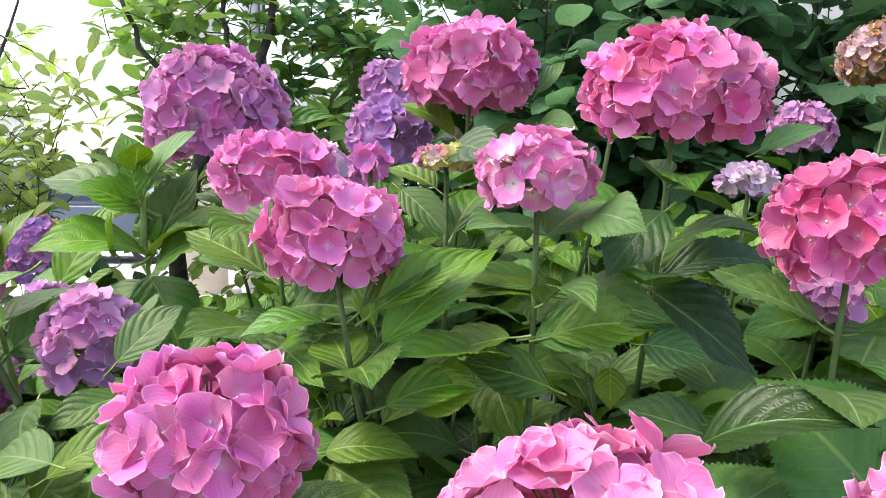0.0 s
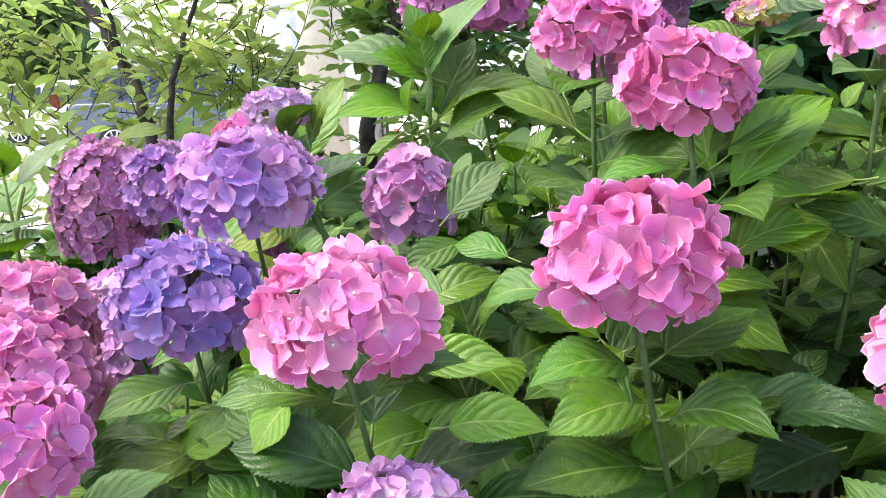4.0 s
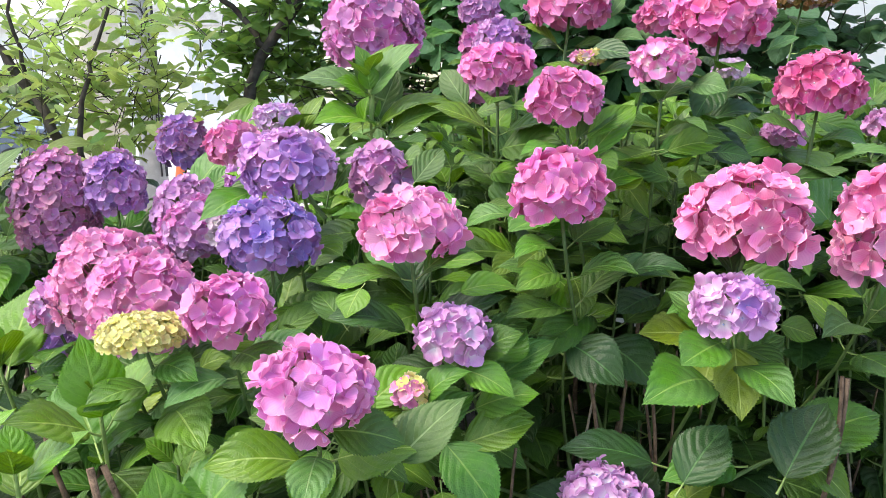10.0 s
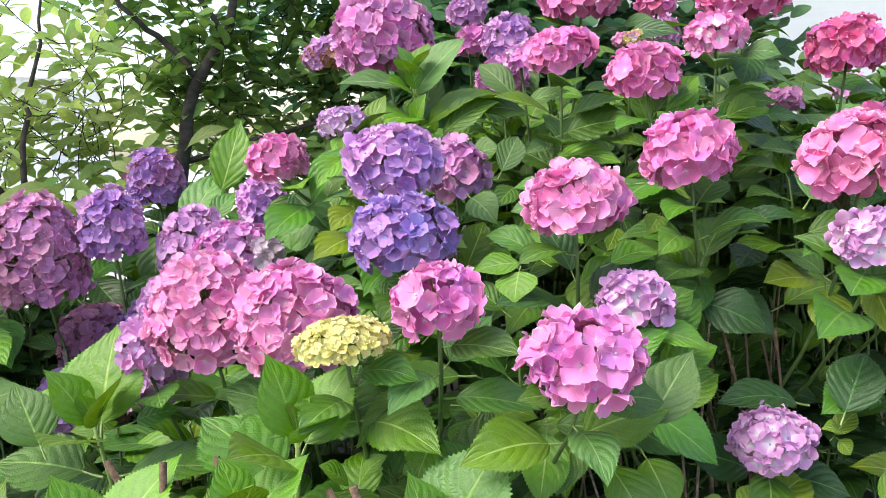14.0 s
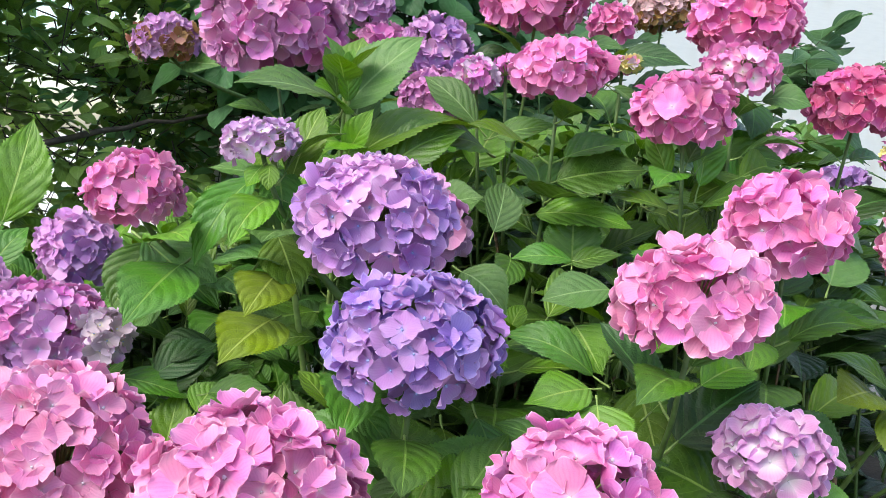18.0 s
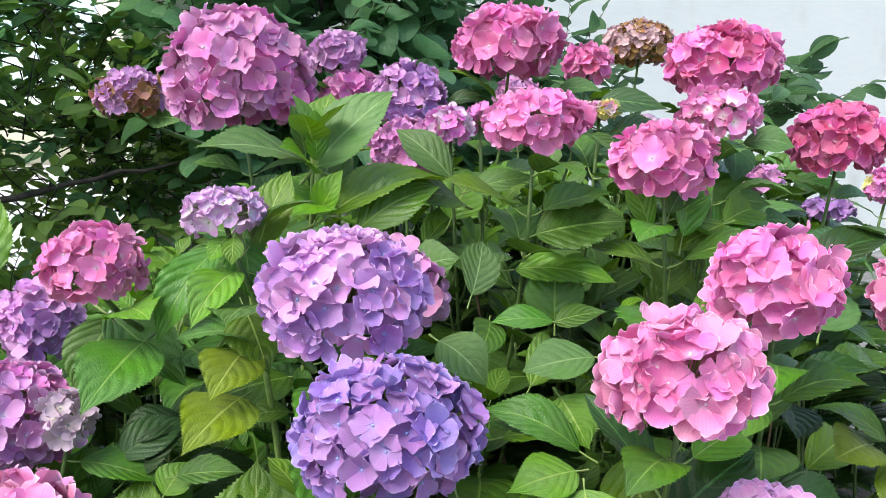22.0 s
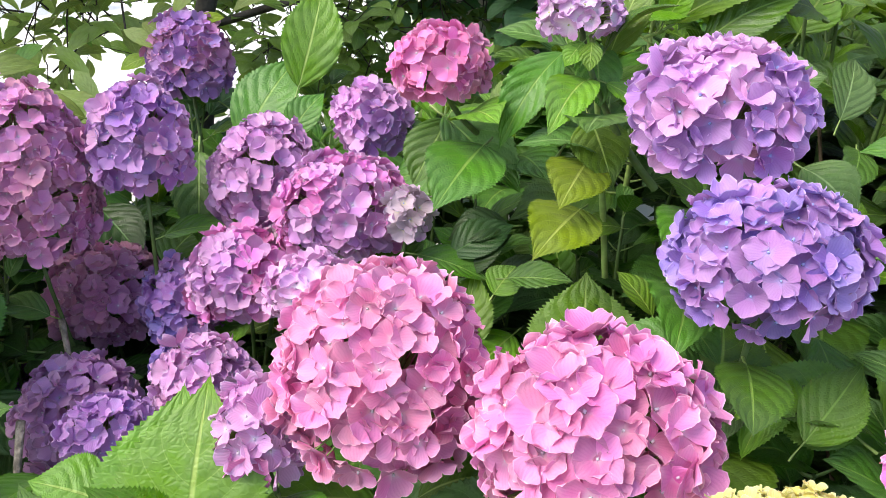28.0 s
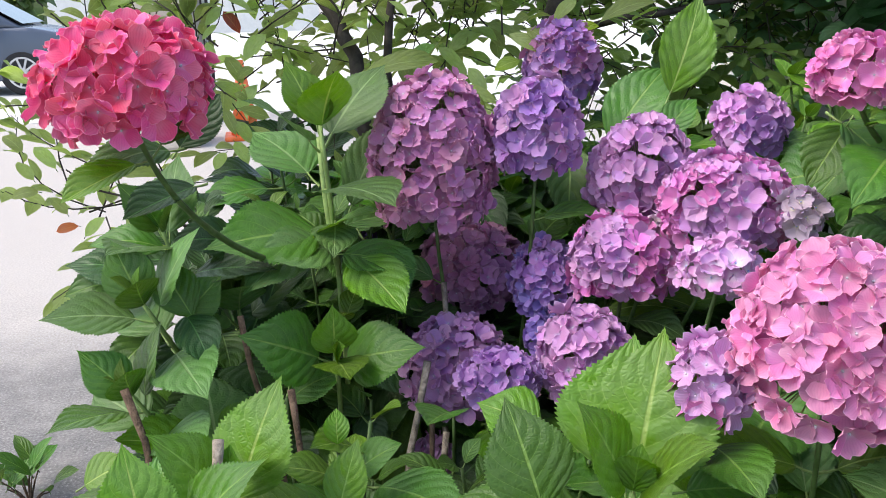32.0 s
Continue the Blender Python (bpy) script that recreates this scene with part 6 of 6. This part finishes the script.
branch_leaf((-1.753, 2.319, 1.028), (-1.777, 2.352, 1.089), 0.85, "tree_light", (0.01, -0.74, 0.86))
branch_leaf((-1.746, 2.333, 1.077), (-1.697, 2.350, 1.137), 0.89, "tree_light", (0.01, -0.74, 0.84))
branch_leaf((-1.728, 2.348, 1.138), (-1.761, 2.383, 1.200), 0.90, "tree_light", (0.00, -0.75, 0.82))
branch_leaf((-1.722, 2.361, 1.188), (-1.668, 2.377, 1.248), 0.86, "tree_light", (0.00, -0.75, 0.80))
branch_leaf((-1.725, 2.381, 1.249), (-1.758, 2.407, 1.299), 0.95, "rust", (0.00, -0.75, 0.78))
branch_leaf((-1.723, 2.321, 1.052), (-1.689, 2.324, 1.088), 1.07, "rust", (0.00, -0.74, 0.85))
branch_leaf((-1.758, 2.326, 1.014), (-1.731, 2.284, 0.968), 0.91, "tree_light", (0.01, -0.74, 0.86))
branch_leaf((-1.721, 2.307, 1.008), (-1.748, 2.332, 1.058), 1.01, "tree_light", (0.00, -0.74, 0.87))
branch_leaf((-1.700, 2.358, 1.174), (-1.740, 2.346, 1.152), 1.20, "tree_light", (-0.01, -0.75, 0.81))
branch_leaf((-1.777, 2.269, 0.999), (-1.804, 2.250, 0.966), 1.20, "tree_light", (0.02, -0.74, 0.87))
branch_leaf((-1.719, 2.336, 1.101), (-1.749, 2.344, 1.121), 1.20, "tree_light", (-0.00, -0.75, 0.83))
branch_leaf((-2.120, 2.252, 0.887), (-2.152, 2.270, 0.923), 1.14, "tree_light", (0.15, -0.72, 0.91))
branch_leaf((-2.088, 2.231, 0.840), (-2.043, 2.234, 0.879), 0.98, "tree_light", (0.14, -0.71, 0.93))
branch_leaf((-2.099, 2.244, 0.862), (-2.145, 2.239, 0.855), 1.20, "rust", (0.14, -0.72, 0.92))
branch_leaf((-2.185, 2.289, 0.959), (-2.218, 2.306, 0.995), 1.20, "tree_light", (0.17, -0.72, 0.88))
branch_leaf((-2.177, 2.284, 0.934), (-2.233, 2.278, 0.927), 1.17, "tree_light", (0.17, -0.72, 0.89))
branch_leaf((-2.204, 2.311, 1.018), (-2.242, 2.329, 1.054), 1.20, "tree_light", (0.18, -0.72, 0.86))
branch_leaf((-2.136, 2.284, 0.981), (-2.180, 2.312, 1.028), 0.95, "tree_light", (0.15, -0.72, 0.88))


tree("dense small-leaved tree with a forked dark trunk", "tree", "leafy_tree", (-0.93, 2.85, 0.03),
     [(((-0.93, 2.85, 0.03), (-0.9, 2.8, 0.8), (-0.85, 2.78, 1.25), (-0.74, 2.78, 1.51), (-0.59, 2.76, 1.68), (-0.5, 2.85, 2.1)), (0.04, 0.034, 0.027, 0.023, 0.018, 0.008)),
      (((-0.74, 2.78, 1.51), (-0.83, 2.8, 1.64), (-0.97, 2.8, 1.78), (-1.1, 2.85, 2.1)), (0.014, 0.012, 0.009, 0.005)),
      (((-0.62, 2.76, 1.64), (-0.7, 2.82, 1.86), (-0.72, 2.9, 2.2)), (0.012, 0.009, 0.005)),
      (((-0.85, 2.78, 1.2), (-0.4, 2.75, 1.28), (0.0, 2.7, 1.33)), (0.012, 0.009, 0.004))],
     [((-0.62, 3.02, 1.85), (0.52, 0.24, 0.6), 120), ((-0.4, 2.96, 1.3), (0.7, 0.28, 0.45), 150), ((0.15, 2.98, 1.75), (0.7, 0.22, 0.8), 190)],
     ("tree", "tree", "tree_dark"), 0.078, SMALL_LEAVES, 0.32, 11)

tree("broad-leaved shrub with dull dark green heart-shaped leaves", "shrub", "broadleaf_shrub", (0.8, 2.75, 0.03),
     [(((0.8, 2.75, 0.03), (0.75, 2.7, 0.8), (0.6, 2.7, 1.5), (0.5, 2.7, 2.1)), (0.022, 0.018, 0.012, 0.005)),
      (((0.82, 2.76, 0.03), (1.0, 2.7, 0.9), (1.2, 2.65, 1.6)), (0.018, 0.013, 0.005)),
      (((0.8, 2.75, 0.03), (0.3, 2.6, 1.0), (0.1, 2.5, 1.7)), (0.016, 0.012, 0.005))],
     [((0.45, 2.6, 1.7), (0.6, 0.25, 0.65), 130), ((1.05, 2.6, 1.6), (0.5, 0.25, 0.55), 110), ((1.5, 2.45, 1.35), (0.35, 0.2, 0.4), 34), ((1.75, 1.6, 1.40), (0.16, 0.12, 0.08), 7)],
     ("broad", "broad", "broad", "broad"), 0.115, BROAD_LEAVES, 0.36, 8, 0.35)


# ---- a seedling in the asphalt ----
seedling = thing("weed", pose(-2.40, 2.6, 0), "small weed with narrow green leaves growing from the asphalt", "plant")
for k in range(13):
    a, h = k * 2.4, rng.uniform(0.02, 0.12)
    base = np.array((-2.40 + rng.uniform(-0.06, 0.06), 2.6 + rng.uniform(-0.05, 0.05), h))
    tip = base + np.array((math.cos(a) * 0.07, math.sin(a) * 0.07, rng.uniform(0.03, 0.1)))
    v, f, u, i = moved(SMALL_LEAVES[k % 4], frame_of(tip - base, (0, -0.5, 1), 0.08, 0.12, 0.12, base))
    hang(new("leaf", raw_mesh("leaf", v, f, u, (LEAF["mid"], STEM["green"]), i)), seedling)
    v, f = tube_arrays(bend((-2.40, 2.6, -0.01), base, (0, 0, 0.01), 4), (0.003, 0.003, 0.002, 0.002), 4)
    hang(new("stem", raw_mesh("stem", v, f, mats=(STEM["wood"],))), seedling)


# ---- the street beyond ----
PAINT_DARK = Nodes("car_paint_dark").end((0.085, 0.105, 0.145), 0.24, 0.0, 0.6)
PAINT_WHITE = Nodes("car_paint_white").end((0.78, 0.78, 0.77), 0.25, 0.0, 0.5)
CAR_GLASS = Nodes("car_glass").end((0.02, 0.025, 0.03), 0.05, 0.0, 0.8)
RUBBER = plain_material("rubber", (0.025, 0.025, 0.027), 0.85, 30.0, 0.2)
ALLOY = plain_material("alloy", (0.62, 0.63, 0.65), 0.3, 20.0, 0.1, 0.9, 0.0)
CONCRETE = plain_material("pillar_cream_render", (0.62, 0.57, 0.48), 0.85, 5.0, 0.12)
STEEL = plain_material("pole_grey_steel", (0.42, 0.44, 0.46), 0.5, 8.0, 0.15, 0.3)
ORANGE = plain_material("cone_orange", (0.85, 0.16, 0.03), 0.5, 8.0, 0.1)
HEDGE = leaf_material("hedge_leaf", (0.085, 0.160, 0.040), (0.12, 0.22, 0.06), 0.5, 0.3, 4.0)
RENDER_WHITE = plain_material("house_white_render", (0.74, 0.73, 0.70), 0.85, 2.0, 0.08)
ROOF = plain_material("house_roof_grey", (0.52, 0.50, 0.48), 0.8, 4.0, 0.2)


def prism(bm, profile, y0, y1, taper=None):
    """A side profile in x and z, given depth in y; taper narrows the top."""
    lo = [bm.verts.new((x, y0 + (taper(z) if taper else 0), z)) for x, z in profile]
    hi = [bm.verts.new((x, y1 - (taper(z) if taper else 0), z)) for x, z in profile]
    bm.faces.new(lo[::-1]), bm.faces.new(hi)
    for i in range(len(profile)):
        j = (i + 1) % len(profile)
        bm.faces.new((lo[i], lo[j], hi[j], hi[i]))
    return bm


def wheel(parent, x, y, r=0.34, w=0.22):
    bm = bmesh.new()
    bmesh.ops.create_cone(bm, cap_ends=True, segments=28, radius1=r, radius2=r, depth=w, matrix=Matrix.Translation((x, y, r)) @ Matrix.Rotation(math.pi / 2, 4, "X"))
    bmesh.ops.bevel(bm, geom=[e for e in bm.edges if e.is_manifold and e.calc_face_angle(0) > 1], offset=0.035, segments=2, affect="EDGES")
    tyre = part("wheel", bm, RUBBER, parent)
    rim = bmesh.new()
    side = -1
    yy = y + side * (w / 2 + 0.004)
    bmesh.ops.create_cone(rim, cap_ends=True, segments=24, radius1=r * 0.24, radius2=r * 0.18, depth=0.03, matrix=Matrix.Translation((x, yy, r)) @ Matrix.Rotation(math.pi / 2, 4, "X"))
    for k in range(10):
        a = k * math.tau / 10
        c, s = math.cos(a), math.sin(a)
        m = Matrix.Translation((x + c * r * 0.42, yy, r + s * r * 0.42)) @ Matrix.Rotation(-a, 4, "Y") @ Matrix.Diagonal((r * 0.52, 0.02, r * 0.085, 1))
        bmesh.ops.create_cube(rim, size=1.0, matrix=m)
    outer = [Matrix.Rotation(k * math.tau / 28, 4, "Y") @ Vector((r * 0.68, 0, 0)) for k in range(28)]
    inner = [p * 0.88 for p in outer]
    vo = [rim.verts.new((x + p.x, yy, r + p.z)) for p in outer]
    vi = [rim.verts.new((x + p.x, yy, r + p.z)) for p in inner]
    for k in range(28):
        q = (k + 1) % 28
        rim.faces.new((vo[k], vo[q], vi[q], vi[k]))
    part("rim", rim, ALLOY, tyre, "ten-spoke alloy rim")
    return tyre


def car(x, y, label, paint, high=1.68, turn=0.0, white=False):
    """A parked estate car; x is its front axle, its nose towards +x."""
    root = thing("car", pose(x - 1.3, y, 0), label, "car")
    k = high / 1.68
    body = [(-3.55, 0.30), (-3.62, 0.62), (-3.55, 0.98), (-3.30, 1.02), (0.15, 0.98), (0.62, 0.88), (0.84, 0.70), (0.86, 0.34), (0.42, 0.22), (-3.2, 0.22)]
    bm = prism(bmesh.new(), [(x + a, z * (0.5 + 0.5 * k)) for a, z in body], y - 0.0, y + 1.78)
    bmesh.ops.bevel(bm, geom=list(bm.edges), offset=0.07, segments=3, affect="EDGES", profile=0.6)
    shell = part("body", bm, paint, root, smooth=True)
    cab = [(-3.45, 0.98), (-3.22, 1.46), (-2.95, 1.62), (-1.55, 1.68), (-0.95, 1.60), (0.05, 0.97)]
    bm = prism(bmesh.new(), [(x + a, z * k if z > 1 else z * (0.5 + 0.5 * k)) for a, z in cab], y + 0.05, y + 1.73, lambda z: 0.24 * max(0, z - 1.0))
    bmesh.ops.bevel(bm, geom=list(bm.edges), offset=0.06, segments=3, affect="EDGES", profile=0.6)
    part("cabin", bm, paint, root, smooth=True)
    for pts in (((-3.12, 1.06), (-3.02, 1.42), (-2.1, 1.52), (-2.1, 1.06)), ((-2.02, 1.06), (-2.02, 1.53), (-1.2, 1.54), (-0.85, 1.42), (-0.30, 1.06))):
        bm = bmesh.new()
        vs = [bm.verts.new((x + a, y + 0.05 + 0.24 * max(0, z * k - 1.0) - 0.012, z * k)) for a, z in pts]
        bm.faces.new(vs)
        g = bmesh.ops.extrude_face_region(bm, geom=list(bm.faces))
        bmesh.ops.translate(bm, vec=(0, 0.03, 0), verts=[v for v in g["geom"] if isinstance(v, bmesh.types.BMVert)])
        part("window", bm, CAR_GLASS, root, "dark tinted glass")
    bm = bmesh.new()
    vs = [bm.verts.new(p) for p in ((x - 0.87, y + 0.22, 1.575 * k), (x - 0.87, y + 1.56, 1.575 * k), (x + 0.06, y + 1.62, 1.02 * k), (x + 0.06, y + 0.14, 1.02 * k))]
    bm.faces.new(vs)
    part("windscreen", bm, CAR_GLASS, root, "dark windscreen")
    part("door_mirror", box(bmesh.new(), x - 0.42, y - 0.16, 1.0 * k, x - 0.28, y + 0.03, 1.14 * k, 0.03), paint, root)
    part("headlight", box(bmesh.new(), x + 0.56, y - 0.012, 0.66, x + 0.80, y + 0.2, 0.80, 0.03), ALLOY, root)
    part("door_handle", box(bmesh.new(), x - 1.95, y - 0.03, 0.9, x - 1.78, y + 0.0, 0.93, 0.01), ALLOY, root)
    for wx in (0.0, -2.68):
        for wy in (0.10, 1.66):
            wheel(root, x + wx, y + wy)
    return root


car(-4.95, 14.4, "dark blue estate car parked across the yard", PAINT_DARK, 1.72)
car(-9.6, 19.0, "white car parked farther along the street", PAINT_WHITE, 1.5)

pillar = thing("gate_pillar", pose(-2.5, 8.9, 0), "tall cream rendered pillar beside the yard", "pillar")
bm = bmesh.new()
bmesh.ops.create_cone(bm, cap_ends=True, segments=32, radius1=0.25, radius2=0.23, depth=5.0, matrix=Matrix.Translation((-2.5, 8.9, 2.5)))
part("shaft", bm, CONCRETE, pillar, smooth=True)
part("foot", box(bmesh.new(), -2.82, 8.58, 0, -2.18, 9.22, 0.22, 0.02), CONCRETE, pillar)

pole = thing("utility_pole", pose(-2.24, 10.4, 0), "grey steel utility pole with black cables clipped on", "pole")
bm = bmesh.new()
bmesh.ops.create_cone(bm, cap_ends=True, segments=24, radius1=0.17, radius2=0.13, depth=7.0, matrix=Matrix.Translation((-2.24, 10.4, 3.5)))
part("shaft", bm, STEEL, pole, smooth=True)
for dx, r in ((0.17, 0.018), (0.11, 0.012)):
    v, f = tube_arrays(np.array([(-2.24 + dx, 10.24, 0.4), (-2.24 + dx * 0.95, 10.23, 2.0), (-2.24 + dx * 0.9, 10.24, 6.5)]), (r, r, r), 6)
    hang(new("cable", raw_mesh("cable", v, f, mats=(RUBBER,))), pole)
ring = np.array([(-2.3 + 0.14 * math.cos(a), 10.2, 2.25 + 0.2 * math.sin(a)) for a in np.linspace(0, 6.3, 18)])
v, f = tube_arrays(ring, np.full(18, 0.012), 5)
hang(new("cable_loop", raw_mesh("cable_loop", v, f, mats=(RUBBER,))), pole)

cone = thing("traffic_cone", pose(-1.77, 9.03, 0), "orange traffic cone standing on the asphalt", "cone")
bm = bmesh.new()
bmesh.ops.create_cone(bm, cap_ends=True, segments=24, radius1=0.14, radius2=0.03, depth=0.72, matrix=Matrix.Translation((-1.77, 9.03, 0.40)))
part("body", bm, ORANGE, cone, smooth=True)
part("base", box(bmesh.new(), -1.97, 8.83, 0.0, -1.57, 9.23, 0.045, 0.015), ORANGE, cone)


def hedge(name, label, x0, x1, y, deep, high, count, size):
    root = thing(name, pose((x0 + x1) / 2, y, 0), label, "hedge")
    pieces = []
    for _ in range(count):
        u = rng.uniform(0, 1)
        p = np.array((rng.uniform(x0, x1), y + deep * (rng.uniform(0, 1) ** 2 - 0.2), 0.0))
        p[2] = high * (0.8 + 0.3 * noise.noise(Vector((p[0] * 0.6, y, 0)))) * u ** 0.7
        way = rng.normal(0, 1, 3)
        way /= np.linalg.norm(way)
        s = size * rng.uniform(0.6, 1.3)
        pieces.append(moved(SMALL_LEAVES[int(rng.integers(4))], frame_of(way, (rng.normal(0, 0.6), -0.8, 0.8), s * 1.4, s, s, p)))
    V, F, U, I = joined(pieces)
    hang(tagged(new("foliage", raw_mesh("foliage", V, F, U, (HEDGE, STEM["wood"]), I)), kind="stuff"), root)
    part("core", box(bmesh.new(), x0 + 0.2, y + 0.2 * deep, 0, x1 - 0.2, y + deep, high * 0.62, 0.1), HEDGE, root)
    return root


hedge("hedge", "overgrown pale green hedge across the street", -26.0, -6.5, 24.0, 1.5, 2.2, 2600, 0.5)
hedge("ivy_screen", "tall ivy-covered screen beside the street", -14.6, -11.8, 21.5, 0.9, 5.0, 1500, 0.42)


PALE_PANE = Nodes("pane_pale_curtained").end((0.50, 0.52, 0.54), 0.12, 0.0, 0.6)


def house(x0, x1, y, high, label, rows, cols):
    root = thing("house", pose((x0 + x1) / 2, y, 0), label, "house")
    part("wall", box(bmesh.new(), x0, y, 0, x1, y + 8, high), RENDER_WHITE, root)
    bm = bmesh.new()
    prism(bm, [(x0 - 0.4, high), ((x0 + x1) / 2, high + 0.9), (x1 + 0.4, high)], y - 0.4, y + 8.4)
    part("roof", bm, ROOF, root)
    for r in range(rows):
        for c in range(cols):
            cx = x0 + (c + 0.5) * (x1 - x0) / cols
            z = 0.9 + r * 1.75
            win = part("window", box(bmesh.new(), cx - 0.65, y - 0.05, z, cx + 0.65, y - 0.003, z + 1.2), RENDER_WHITE, root)
            for sx in (-1, 1):
                part("pane", box(bmesh.new(), cx + sx * 0.31 - 0.27, y - 0.065, z + 0.06, cx + sx * 0.31 + 0.27, y - 0.052, z + 1.14), PALE_PANE, win)
    return root


house(-33, -19, 33, 4.4, "white rendered house beyond the hedge", 2, 4)
house(-12, 1.5, 38, 4.4, "pale two-storey house across the street", 2, 4)
